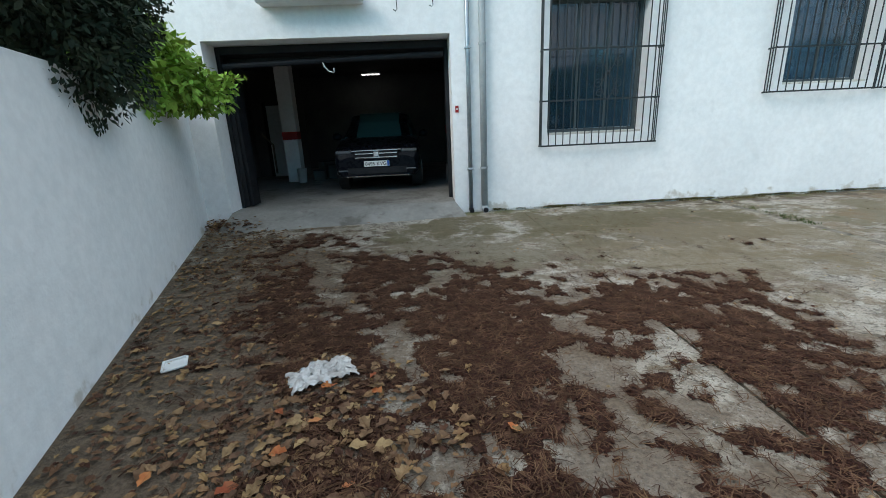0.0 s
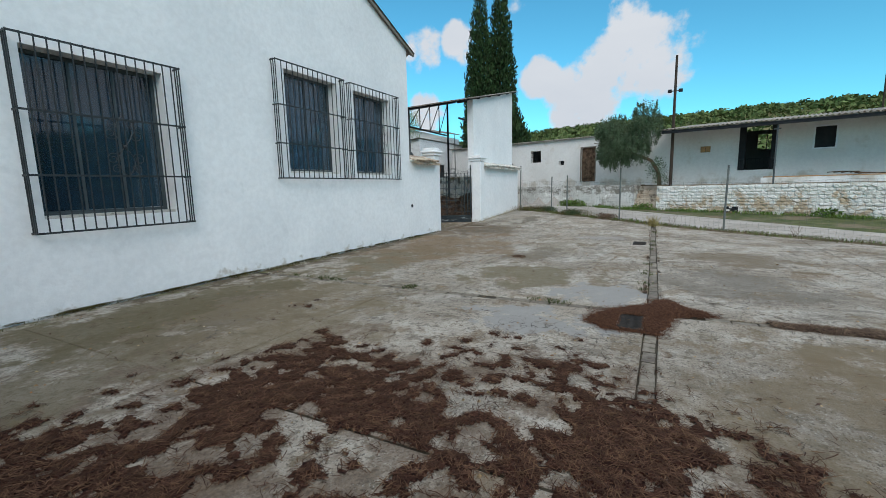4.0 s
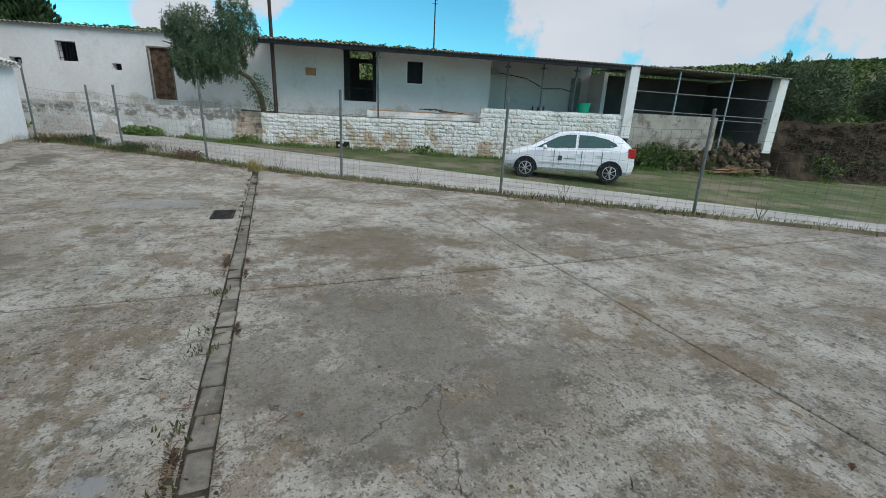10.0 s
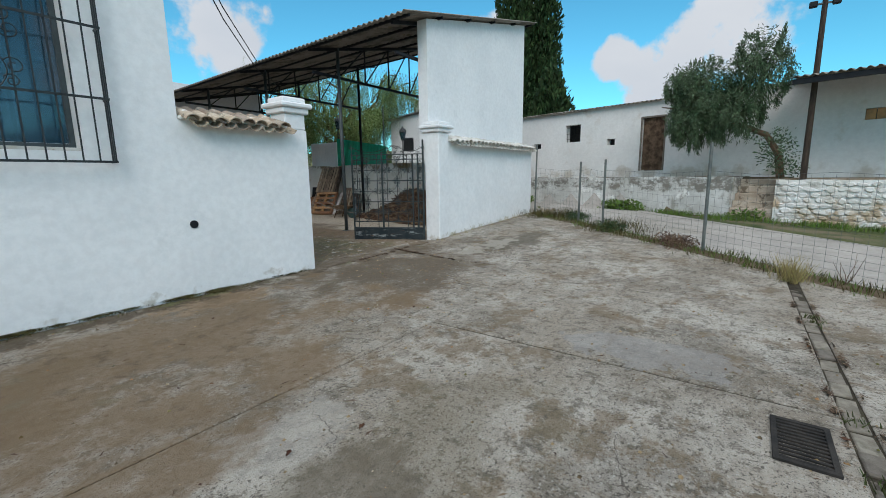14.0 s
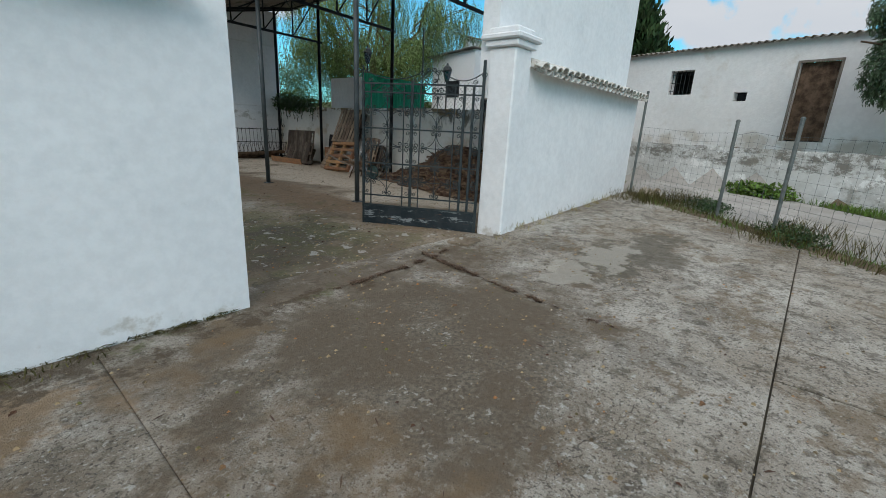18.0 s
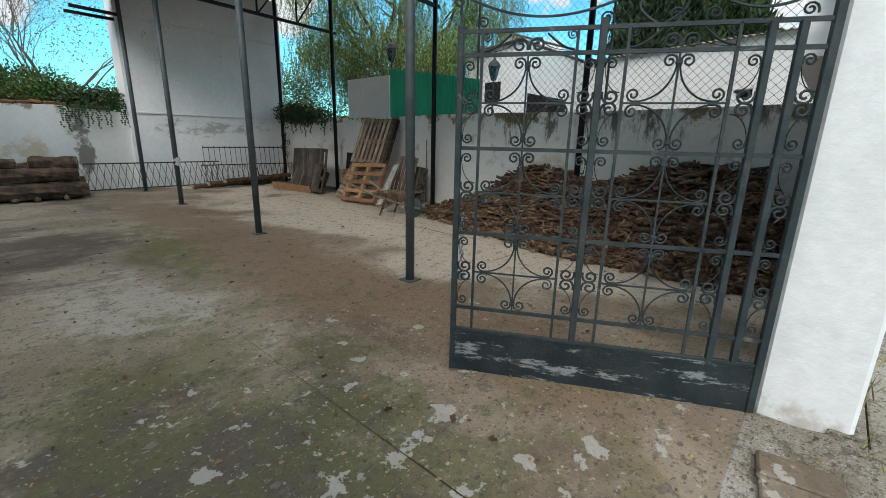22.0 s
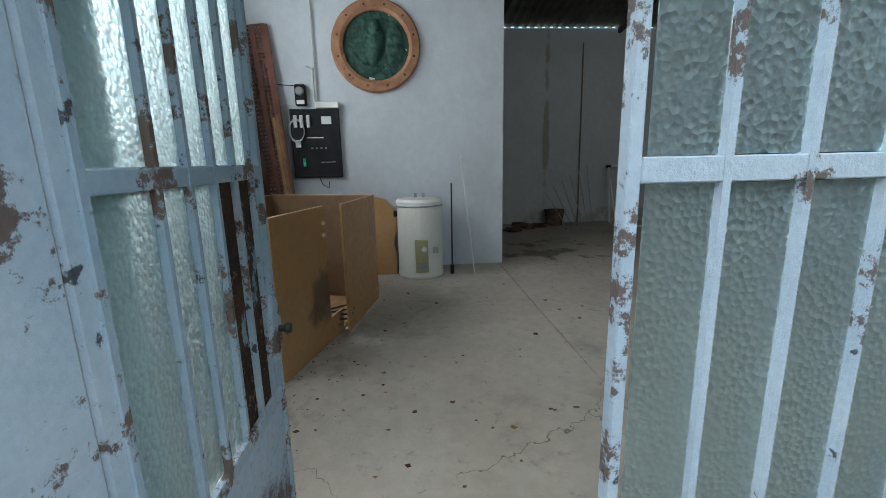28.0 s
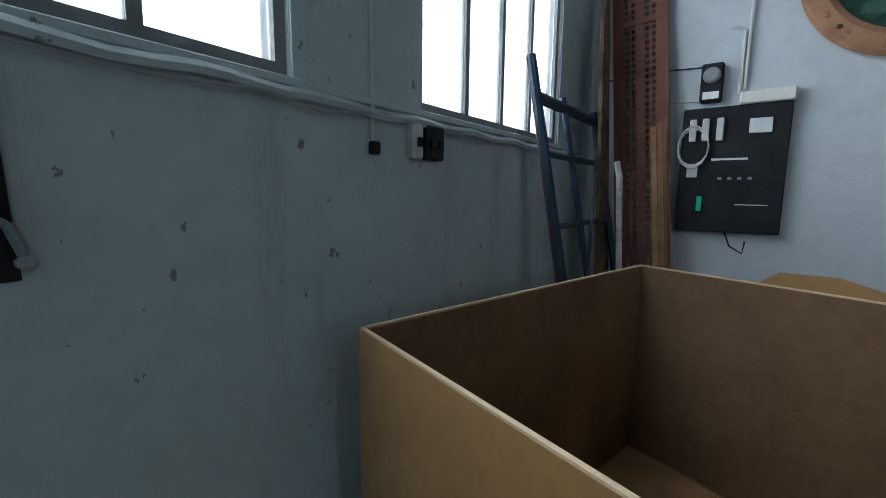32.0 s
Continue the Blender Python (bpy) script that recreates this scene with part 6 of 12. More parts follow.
def lettering(text, size, m, material, parent, name="lettering"):
    cu = bpy.data.curves.new("text_shape", "FONT")
    cu.body, cu.size, cu.extrude, cu.align_x = text, size, 0.001, "CENTER"
    tmp = bpy.data.objects.new("text_shape", cu)
    scene.collection.objects.link(tmp)
    dg = bpy.context.evaluated_depsgraph_get()
    me = bpy.data.meshes.new_from_object(tmp.evaluated_get(dg))
    bpy.data.objects.remove(tmp)
    bpy.data.curves.remove(cu)
    me.materials.clear()
    me.materials.append(material)
    o = new(name, me)
    o.parent = parent
    o.matrix_basis = m
    return o


lettering("0495 KVG", 0.105, pose(2.348, -0.02, 0.578, 90, 0, 90), M["black"], np_)

# ---------------------------------------------------------------- wire fence
FP = [(8.05, -10.3, 1.72), (10.72, -7.5, 1.86), (13.15, -4.55, 1.92), (15.45, -1.4, 1.98), (18.2, 1.85, 2.02), (20.35, 4.35, 1.75), (21.1, 5.25, 1.7), (22.78, 7.36, 2.3)]
fence = thing("wire_fence", "galvanised wire mesh fence on thin steel posts along the yard", "fence", pose(*FP[0][:2], 0))
fo = Vector((*FP[0][:2], 0))
rf = random.Random(9)


def fence_base(x, y):
    return yard_z(x, y) + 0.02


for i, (x, y, h) in enumerate(FP):
    b = Vector((x, y, fence_base(x, y))) - fo
    lean = Vector((rf.uniform(-0.03, 0.03), rf.uniform(-0.03, 0.03), 0)) + (Vector((0.06, -0.02, 0)) if i in (1, 2) else Vector())
    part("post", tubed([b + Vector((0, 0, -0.1)), b + lean + Vector((0, 0, h))], 0.030, 8), M["fence_post"], fence)
    cap = bmesh.new()
    lathe(cap, [(0.034, 0), (0.034, 0.02), (0.02, 0.035)], 8, Matrix.Translation(b + lean + Vector((0, 0, h))))
    part("post_cap", cap, M["fence_post"], fence)
for (x0, y0, h0), (x1, y1, h1) in zip(FP, FP[1:]):
    a, b = Vector((x0, y0, fence_base(x0, y0))) - fo, Vector((x1, y1, fence_base(x1, y1))) - fo
    ln = (b - a).length
    hh = 1.50
    verts, faces = [], []

    def wire(p, q, r=0.0022):
        d = (q - p).normalized()
        s = d.cross(FENCE_N)
        if s.length < 0.01:
            s = FENCE_D.copy()
        s.normalize()
        n2 = d.cross(s)
        k = len(verts)
        for e in (p, q):
            for c in range(3):
                an = 2.0944 * c
                verts.append(e + (s * math.cos(an) + n2 * math.sin(an)) * r)
        for c in range(3):
            faces.append((k + c, k + (c + 1) % 3, k + 3 + (c + 1) % 3, k + 3 + c))
    zrows = [0.04, 0.14, 0.24, 0.34, 0.44, 0.56, 0.70, 0.86, 1.02, 1.18, 1.34, 1.50]
    up = Vector((0, 0, 1))
    seg = max(3, int(ln / 0.9))
    sag = [rf.uniform(-0.03, 0.03) for _ in range(seg + 1)]
    for z in zrows:
        for s in range(seg):
            p, q = a + (b - a) * (s / seg) + up * (z + sag[s] * z), a + (b - a) * ((s + 1) / seg) + up * (z + sag[s + 1] * z)
            wire(p, q, 0.003 if z in (0.04, 1.50) else 0.0022)
    nst = int(ln / 0.16)
    for s in range(nst + 1):
        p = a + (b - a) * (s / nst)
        wire(p + up * 0.02, p + up * 1.5)
    raw("wire_mesh", verts, faces, M["fence_post"], fence)
# small white sign on the fence
sg = thing("fence_sign", "small white metal sign wired to the fence post", "sign", pose(8.28, -10.1, 1.32, 0, 0, 40))
part("panel", boxed(-0.22, -0.006, 0, 0.22, 0.006, 0.36), M["paint_white"], sg)
part("clip", boxed(-0.02, -0.012, 0.1, 0.02, -0.006, 0.26), M["fence_post"], sg)

# ---------------------------------------------------------------- sheds across the road, in the frame of their own row: x deep, y along, z up


def shed_structure(name, bm, material):
    o = part(name, bm, material)
    o.matrix_basis = S_M
    return structure(o)


def shed_thing(name, label, category, x, y, z, rz=0, group=""):
    return thing(name, label, category, S_M @ pose(x, y, z, 0, 0, rz), group)


PZ = 1.46
# retaining wall, its step up, and the stairs between its halves
rwm = M["stone_white"]


def rubble(name, y0, y1, z0, z1, x0=0.0, x1=0.35, amp=1.0, mat=rwm):
    """A painted rubble wall: an uneven face, cut fine enough to show the stones."""
    bm = bmesh.new()
    ny_, nz_ = max(2, int((y1 - y0) / 0.12)), max(2, int((z1 - z0) / 0.12))
    g = [[bm.verts.new((x0 + amp * 0.035 * noise.noise((3.1 * (y0 + (y1 - y0) * i / ny_), 4.2 * (z0 + (z1 - z0) * j / nz_), 1.7)) + amp * 0.02 * noise.noise((9.0 * (y0 + (y1 - y0) * i / ny_), 9.0 * (z0 + (z1 - z0) * j / nz_), 4)), y0 + (y1 - y0) * i / ny_, z0 + (z1 - z0) * j / nz_ + (0.03 * noise.noise((2.3 * i * 0.12, 0.3, z1)) if j == nz_ else 0))) for j in range(nz_ + 1)] for i in range(ny_ + 1)]
    for i in range(ny_):
        for j in range(nz_):
            bm.faces.new((g[i][j], g[i + 1][j], g[i + 1][j + 1], g[i][j + 1]))
    back = [[bm.verts.new((x1, g[i][j].co.y, g[i][j].co.z)) for j in (0, nz_)] for i in range(ny_ + 1)]
    for i in range(ny_):
        bm.faces.new((g[i][nz_], g[i + 1][nz_], back[i + 1][1], back[i][1]))
        bm.faces.new((back[i][0], back[i][1], back[i + 1][1], back[i + 1][0]))
    for i in (0, ny_):
        bm.faces.new([g[i][j] for j in range(nz_ + 1)] + [back[i][1], back[i][0]])
    return shed_structure(name, bm, mat)


rubble("wall_retaining_east", 1.75, 16.0, -0.4, PZ, 0.0, 0.35, 0.45, M["dirty_plaster"])


def stone_face(wall, y0, y1, z0, z1, cols, rows, x):
    """Painted stones of uneven size standing proud of a wall's face."""
    kinds = []
    cw, rh = (y1 - y0) / cols, (z1 - z0) / rows
    for k in range(8):
        bm = bmesh.new()
        a, b = cw * rw_.uniform(0.46, 0.54), rh * rw_.uniform(0.44, 0.53)
        rim = [bm.verts.new((0.03, a * math.cos(q * 0.7854 + 0.39) * rw_.uniform(1.0, 1.25), b * math.sin(q * 0.7854 + 0.39) * rw_.uniform(1.0, 1.25))) for q in range(8)]
        top = [bm.verts.new((-rw_.uniform(0.012, 0.04), v.co.y * 0.72, v.co.z * 0.72)) for v in rim]
        for q in range(8):
            bm.faces.new((rim[q], rim[(q + 1) % 8], top[(q + 1) % 8], top[q]))
        bm.faces.new(top)
        o = part("stone", bm, rwm, wall)
        kinds.append(o)
    n = 0
    for r in range(rows):
        for c in range(cols):
            m = pose(x + rw_.uniform(-0.012, 0.012), y0 + cw * (c + 0.5 + 0.45 * (r % 2) - 0.2 + rw_.uniform(-0.12, 0.12)), z0 + rh * (r + 0.5 + rw_.uniform(-0.1, 0.1)), rw_.uniform(-16, 16), rw_.uniform(-5, 5), rw_.uniform(-5, 5)) @ Matrix.Diagonal((rw_.uniform(0.1, 0.75), rw_.uniform(0.6, 1.25), rw_.uniform(0.6, 1.2), 1))
            if n < 8:
                kinds[n].matrix_basis = m
            else:
                again(rw_.choice(kinds), "stone", wall, m)
            n += 1


rw_ = random.Random(31)
stone_face(rubble("wall_retaining_mid", -8.48, 0.62, -0.8, 1.36, -0.05), -8.45, 0.5, 0.12, 1.33, 38, 8, -0.075)
stone_face(rubble("wall_retaining_west", -15.15, -8.48, -0.9, 2.0, -0.05, 0.25), -15.1, -8.5, -0.1, 1.97, 27, 11, -0.075)
for i in range(5):
    shed_structure("step", boxed(0.02 + 0.22 * i, 0.63, -0.3, 1.115, 1.74, 0.50 + 0.22 * i, bevel=0.025), M["step_stone"])
# cheek of the stairwell
shed_structure("wall_step_side", boxed(0.352, 1.742, 0.0, 1.30, 1.778, 1.445), M["dirty_plaster"])
# terrace paving
shed_structure("terrace", boxed(0.3, -15.2, 1.0, 2.15, 0.6, 1.40), M["court"])
shed_structure("terrace", boxed(0.3, 1.78, 1.0, 2.15, 16, 1.452), M["soil"])
shed_structure("terrace", boxed(1.12, 0.6, 1.0, 2.15, 1.78, 1.43), M["soil"])
# vent hole in the retaining wall
vt = shed_thing("wall_vent", "dark rectangular vent low in the painted stone wall", "vent", -0.09, -2.62, 0.06)
# black plate stands for the shade inside the vent
part("opening", boxed(0, -0.28, 0, 0.03, 0.28, 0.30), M["black"], vt)
for k in range(5):
    part("bar", boxed(-0.008, -0.24 + 0.11 * k, 0.01, 0.0, -0.225 + 0.11 * k, 0.29), M["iron"], vt)

# main facade at depth 2.1
FD = 2.1
wall_holes = [(-3.93, -2.55, 2.06, 4.16), (-6.06, -5.36, 2.95, 3.88), (4.72, 5.58, 1.70, 3.82), (8.36, 9.12, 3.04, 3.80), (-1.30, -0.84, 3.04, 3.36), (6.72, 7.08, 2.80, 3.06), (10.5, 10.96, 2.84, 3.08)]


def shed_place(u, w, z):
    return S_M @ Vector((FD + w, u, z))


wall_with_holes("wall_shed_main", -9.0, 0.55, 1.2, 4.34, wall_holes, shed_place, 0.35, M["shed_white"])
wall_with_holes("wall_shed_east", 0.55, 16.0, 1.2, 4.40, wall_holes, shed_place, 0.35, M["shed_white"])
# rear wall of the shed rooms, its colour darkened for their shade
wall_with_holes("wall_shed_inner", -15.3, 16.0, 1.2, 4.2, [(-3.75, -3.0, 3.2, 4.0)], lambda u, w, z: S_M @ Vector((5.2 + w, u, z)), 0.15, M["shaded_room"])
for yy in (-15.25, 0.45, 15.8):
    shed_structure("wall_shed_cross", boxed(2.46, yy, 1.2, 6.5, yy + 0.2, 4.0), M["shed_white"])
# recessed open porch further along
shed_structure("wall_porch_side", boxed(2.1, -9.25, 1.2, 4.4, -9.0, 4.30), M["shed_white"])
shed_structure("wall_porch_back", boxed(4.1, -15.1, 1.2, 4.4, -9.25, 4.52), M["shed_white"])
# roofs
structure(corrugated("roof", S_M @ Vector((-0.25, -15.55, 4.04)), S_M @ Vector((-0.25, 0.55, 4.14)), S_M @ Vector((6.8, -15.55, 4.9)), 90, 0.03, M["fibro"]))
structure(corrugated("roof", S_M @ Vector((1.9, 0.55, 4.36)), S_M @ Vector((1.9, 16.2, 4.42)), S_M @ Vector((6.8, 0.55, 4.9)), 88, 0.03, M["fibro"]))
structure(corrugated("roof", S_M @ Vector((-0.3, -22.7, 3.92)), S_M @ Vector((-0.3, -15.6, 4.04)), S_M @ Vector((5.0, -22.7, 4.25)), 40, 0.03, M["fibro"]))
bm = bmesh.new()
bar(bm, (-0.12, -15.4, 3.92), (-0.12, 0.5, 4.02), 0.10, 0.14)
shed_structure("roof_beam", bm, M["black"])
# veranda posts
for yy, zt in ((-4.1, 3.96), (-11.2, 3.92), (-9.6, 3.9), (-12.7, 3.92)):
    p = shed_thing("veranda_post", "thin rusty steel post holding the shed roof", "post", -0.02 if yy == -4.1 else 0.35, yy, 1.36 if yy == -4.1 else 1.40, group="veranda posts")
    part("shaft", tubed([(0, 0, 0), (0, 0, zt - 1.40)], 0.035, 8), M["post"], p)
    part("bracket", boxed(-0.06, -0.12, zt - 1.6, 0.06, 0.12, zt - 1.55), M["post"], p)
# white pier and block pier
for yy, xx, w, zb, zt, mt, lb in ((-15.13, 0.0, 0.42, 1.0, 4.0, "shed_white", "white plastered pier under the shed roof"), (-22.4, 0.0, 0.40, 0.6, 3.92, "court_wall", "grey block pier at the end of the open shed")):
    p = shed_thing("pier", lb, "pier", xx, yy, zb)
    part("shaft", boxed(-0.2, -w / 2, 0, 0.2, w / 2, zt - zb, bevel=0.015), M[mt], p)
    if yy < -20:
        for k in range(14):
            part("block_course", boxed(-0.21, -w / 2 - 0.008, 0.02 + 0.235 * k, 0.205, w / 2 + 0.008, 0.235 * (k + 1) - 0.005), M[mt], p)
# low ledge on the terrace with planks
shed_structure("ledge", boxed(0.5, -8.4, 1.40, 0.75, -3.6, 1.66, bevel=0.01), M["shed_white"])
p = shed_thing("plank", "long weathered plank lying on the terrace ledge", "plank", 0.62, -6.0, 1.66)
part("board", boxed(-0.1, -2.3, 0, 0.1, 2.3, 0.05, bevel=0.006), M["pallet_wood"], p)
for k in range(9):
    p = shed_thing("branch", "cut branch lying on the terrace ledge", "branch", 0.6, -7.3 + 0.12 * k, 1.70 + 0.012 * k, 20 * k)
    part("stick", tubed([(0, -0.5, 0.02), (0.05, 0, 0.05), (0, 0.5, 0.03)], 0.02, 5, 0.012), M["bark"], p)
# dark open doorway with a hanging shutter and window bars
t = shed_thing("shed_doorway", "tall open doorway with black frame and iron rail", "doorway", FD - 0.02, -3.24, 2.06)
part("door_frame", boxed(-0.03, -0.72, 0, 0.05, -0.55, 2.14), M["black"], t)
part("door_frame", boxed(-0.03, 0.45, 0, 0.05, 0.72, 2.14), M["black"], t)
part("lintel", boxed(-0.04, -0.76, 2.10, 0.06, 0.76, 2.20), M["bark"], t)
for k in range(9):
    part("rail_bar", boxed(-0.045, -0.64 + 0.16 * k, 0.02, -0.032, -0.628 + 0.16 * k, 0.52), M["iron"], t)
part("rail_top", boxed(-0.05, -0.7, 0.52, -0.03, 0.7, 0.55), M["iron"], t)
# light at the back of that room: its rear opening
t = shed_thing("rear_opening", "green light seen through the rear window of the shed", "window", 5.17, -3.4, 3.2)
part("pane_cross", boxed(0.0, -0.02, 0.0, 0.02, 0.02, 0.8), M["iron"], t)
# small framed window
t = structure(new("window_shed"))
t.matrix_basis = S_M @ pose(FD, -5.71, 2.95)
for q in ((-0.05, -0.42, -0.06, 0.04, 0.42, 0.0), (-0.05, -0.42, 0.93, 0.04, 0.42, 1.0), (-0.05, -0.42, 0, 0.04, -0.352, 0.93), (-0.05, 0.352, 0, 0.04, 0.42, 0.93)):
    part("window_frame", boxed(*q), M["paint_white"], t)
# black sheet in place of the shade behind the window
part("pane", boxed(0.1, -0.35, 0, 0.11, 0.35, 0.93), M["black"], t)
# brown shutter box
t = shed_thing("wall_hatch", "small brown wooden hatch in the white shed wall", "hatch", FD, -1.07, 3.04)
part("leaf", boxed(0.05, -0.225, 0.004, 0.09, -0.01, 0.31, bevel=0.006), M["pallet_wood"], t)
part("leaf", boxed(0.05, 0.01, 0.004, 0.09, 0.225, 0.31, bevel=0.006), M["pallet_wood"], t)
# plank door of the far shed
t = structure(new("door_shed"))
t.matrix_basis = S_M @ pose(FD + 0.10, 5.15, 1.70)
for k in range(6):
    part("plank", boxed(0, -0.42 + 0.14 * k, 0.03, 0.03, -0.285 + 0.14 * k, 2.05), M["bark"], t)
for q in ((-0.12, -0.49, 0, -0.06, -0.43, 2.12), (-0.12, 0.43, 0, -0.06, 0.49, 2.12), (-0.12, -0.43, 2.06, -0.06, 0.43, 2.12)):
    part("door_frame", boxed(*q), M["wood_grey"], t)
# barred window of the far shed, and two openings
t = structure(new("window_far_shed"))
t.matrix_basis = S_M @ pose(FD + 0.06, 8.74, 3.04)
for k in range(6):
    part("bar", boxed(0, -0.36 + 0.135 * k, 0, 0.012, -0.345 + 0.135 * k, 0.76), M["iron"], t)
for k in range(3):
    part("bar", boxed(0.012, -0.38, 0.12 + 0.25 * k, 0.024, 0.38, 0.135 + 0.25 * k), M["iron"], t)
# black plates at the back stand for the shade in both holes
for yy, zz, w, h in ((6.9, 2.80, 0.36, 0.26), (10.73, 2.84, 0.46, 0.24)):
    t = shed_thing("wall_hole", "dark hole in the white shed wall", "hole", FD + 0.3, yy, zz)
    part("opening", boxed(0, -w / 2, 0, 0.04, w / 2, h), M["black"], t)
# things in the porch
t = shed_thing("green_tub", "green plastic tub on the porch floor", "tub", 1.2, -13.6, 1.96)
bm = bmesh.new()
lathe(bm, [(0.26, 0), (0.32, 0.45), (0.34, 0.45), (0.34, 0.50), (0.30, 0.50)], 16)
part("body", bm, M["green_sheet"], t)
part("stand", boxed(-0.28, -0.28, -0.56, 0.28, 0.28, -0.002), M["court_wall"], t)
t = shed_thing("shelf", "low metal shelf with bottles on the porch", "shelf", 3.8, -12.3, 1.40)
part("board", boxed(-0.2, -0.5, 0.6, 0.2, 0.5, 0.63), M["galv"], t)
for k in range(4):
    part("leg", boxed(-0.2 + 0.37 * (k % 2), -0.5 + 0.97 * (k // 2), 0, -0.17 + 0.37 * (k % 2), -0.47 + 0.97 * (k // 2), 0.6), M["galv"], t)
for k in range(3):
    bm = bmesh.new()
    lathe(bm, [(0.05, 0), (0.05, 0.2), (0.02, 0.26), (0.02, 0.32)], 8)
    b = shed_thing("bottle", "dark bottle on the porch shelf", "bottle", 3.8, -12.6 + 0.3 * k, 2.03, group="bottles on the porch shelf")
    part("body", bm, M["glass"], b)
t = shed_thing("wall_box", "pale electrical box on the porch wall", "electrical box", 3.98, -9.9, 3.75)
part("case", boxed(0, -0.2, 0, 0.12, 0.2, 0.3, bevel=0.01), M["pvc"], t)
t = shed_thing("porch_cable", "black cable looped along the porch wall", "cable", 4.08, -14.6, 2.9)
part("wire", tubed([(0, 0, 0.1), (0, 1.0, 0.35), (0, 2.0, 0.30), (0, 3.0, 0.75), (0, 4.6, 0.95), (0, 5.2, 0.85)], 0.022, 5), M["black"], t)
part("door_leaf", boxed(-0.1, 0.05, -1.5, -0.02, 0.55, 0.9), M["sash_grey"], t)
# open barred shed to the side
t = shed_thing("barred_pen", "open shed front closed with horizontal steel rails", "railing", 0.0, -18.8, 1.4)
for z in (0.55, 0.75, 1.55):
    part("rail", tubed([(0, -3.4, z), (0, 3.4, z + 0.1)], 0.024, 6), M["fence_post"], t)
for yy in (-1.2, 1.4):
    part("upright", tubed([(0.03, yy, -1.0), (0.03, yy, 2.55)], 0.04, 6), M["galv"], t)
shed_structure("wall_pen_low", boxed(-0.1, -19.6, 0.6, 0.3, -15.35, 2.1), M["grey_block"])
# pen walls coloured dark for the shade under its roof
shed_structure("wall_pen_back", boxed(4.6, -22.6, 0.5, 4.9, -15.3, 4.1), M["shaded_room"])
shed_structure("wall_pen_side", boxed(0.4, -22.5, 0.5, 4.6, -22.3, 4.0), M["shaded_room"])
# rubble and boards below the pen
rr_ = random.Random(3)
stone = part("stone", rock_bm(rr_, 0.17, sub=1), M["bank_stone"])
bank = shed_thing("stone_bank", "loose stone bank below the open shed", "stone bank", -0.6, -19.5, -0.4)
stone.parent = bank
stone.matrix_basis = pose(0, 0, 0.2)
for k in range(110):
    z = rr_.uniform(0, 1.5)
    again(stone, "stone", bank, pose(0.15 + z * 0.38, rr_.uniform(-3.2, 3.2), z, rr_.uniform(0, 360), rr_.uniform(0, 360), rr_.uniform(0, 360)) @ Matrix.Scale(rr_.uniform(0.6, 1.3), 4))
for k in range(7):
    p = shed_thing("scrap_board", "broken board lying below the stone bank", "board", -0.9 + rr_.uniform(-0.3, 0.2), -20.3 + rr_.uniform(-0.8, 0.8), road_z(20, -19) + 0.05 + 0.03 * k, rr_.uniform(40, 120), group="scrap boards")
    part("board", boxed(-0.7, -0.06, 0, 0.7, 0.06, 0.025), M["pallet_wood"], p)
# dark overgrown earth bank beyond the open shed
eb_ = shed_thing("earth_bank", "dark overgrown earth bank beside the road", "bank", -0.2, -23.2, 0.0)
tagged(eb_, kind="stuff")
verts, faces = [], []
for i in range(61):
    for j in range(9):
        a_, d_ = -23.0 - 0.32 * i, -1.3 + 0.42 * j
        w = S_M @ Vector((d_, a_, 0))
        hb = 1.75 * smooth01((d_ + 1.35) / 1.7) * smooth01((-22.8 - a_) / 1.2) * smooth01((3.0 - d_) / 1.6) * (0.85 + 0.3 * noise.noise((a_ * 0.5, d_ * 0.5, 2.0)))
        v = eb_.matrix_basis.inverted() @ Vector((w.x, w.y, ground_z(w.x, w.y) - 0.05 + hb + 0.10 * noise.noise((a_ * 2.3, d_ * 2.3, 5.0))))
        verts.append(v)
faces = [(9 * i + j, 9 * i + j + 1, 9 * i + j + 10, 9 * i + j + 9) for i in range(60) for j in range(8)]
raw("earth", verts, faces, M["bank_earth"], eb_)
bank_tops = [verts[9 * i + j] for i in range(4, 60) for j in range(1, 7) if (i * 7 + j * 3) % 4 == 0]
# poles and cables
def pole(x, y, h, r, lab, lean=0.0, arms=0):
    t = thing("utility_pole", lab, "pole", pose(x, y, ground_z(x, y)))
    part("shaft", tubed([(0, 0, 0), (lean, 0, h)], r, 10, r * 0.65), M["pole_wood"], t)
    for k in range(arms):
        part("crossarm", boxed(lean - 0.03, -0.45, h - 0.4 - 0.5 * k, lean + 0.03, 0.45, h - 0.34 - 0.5 * k), M["post"], t)
        for s in (-0.4, 0.4):
            bm = bmesh.new()
            lathe(bm, [(0.03, 0), (0.05, 0.03), (0.05, 0.08), (0.02, 0.1)], 8, Matrix.Translation((lean, s, h - 0.34 - 0.5 * k)))
            part("insulator", bm, M["pvc"], t)
    return t


pp = S_M @ Vector((0.15, 0.05, 0))
pole(pp.x, pp.y, 7.6, 0.085, "leaning dark timber pole with a lamp beside the shed", 0.35)
lamps = thing("pole_floodlights", "pair of small floodlights on the leaning pole", "floodlight", pose(pp.x + 0.27, pp.y, ground_z(pp.x, pp.y) + 5.9))
part("bracket", boxed(-0.03, -0.20, -0.02, 0.03, 0.20, 0.02), M["post"], lamps)
for s in (-1, 1):
    part("lamp_head", boxed(-0.08, s * 0.24 - 0.09, -0.07, 0.06, s * 0.24 + 0.09, 0.08, bevel=0.02), M["black"], lamps)
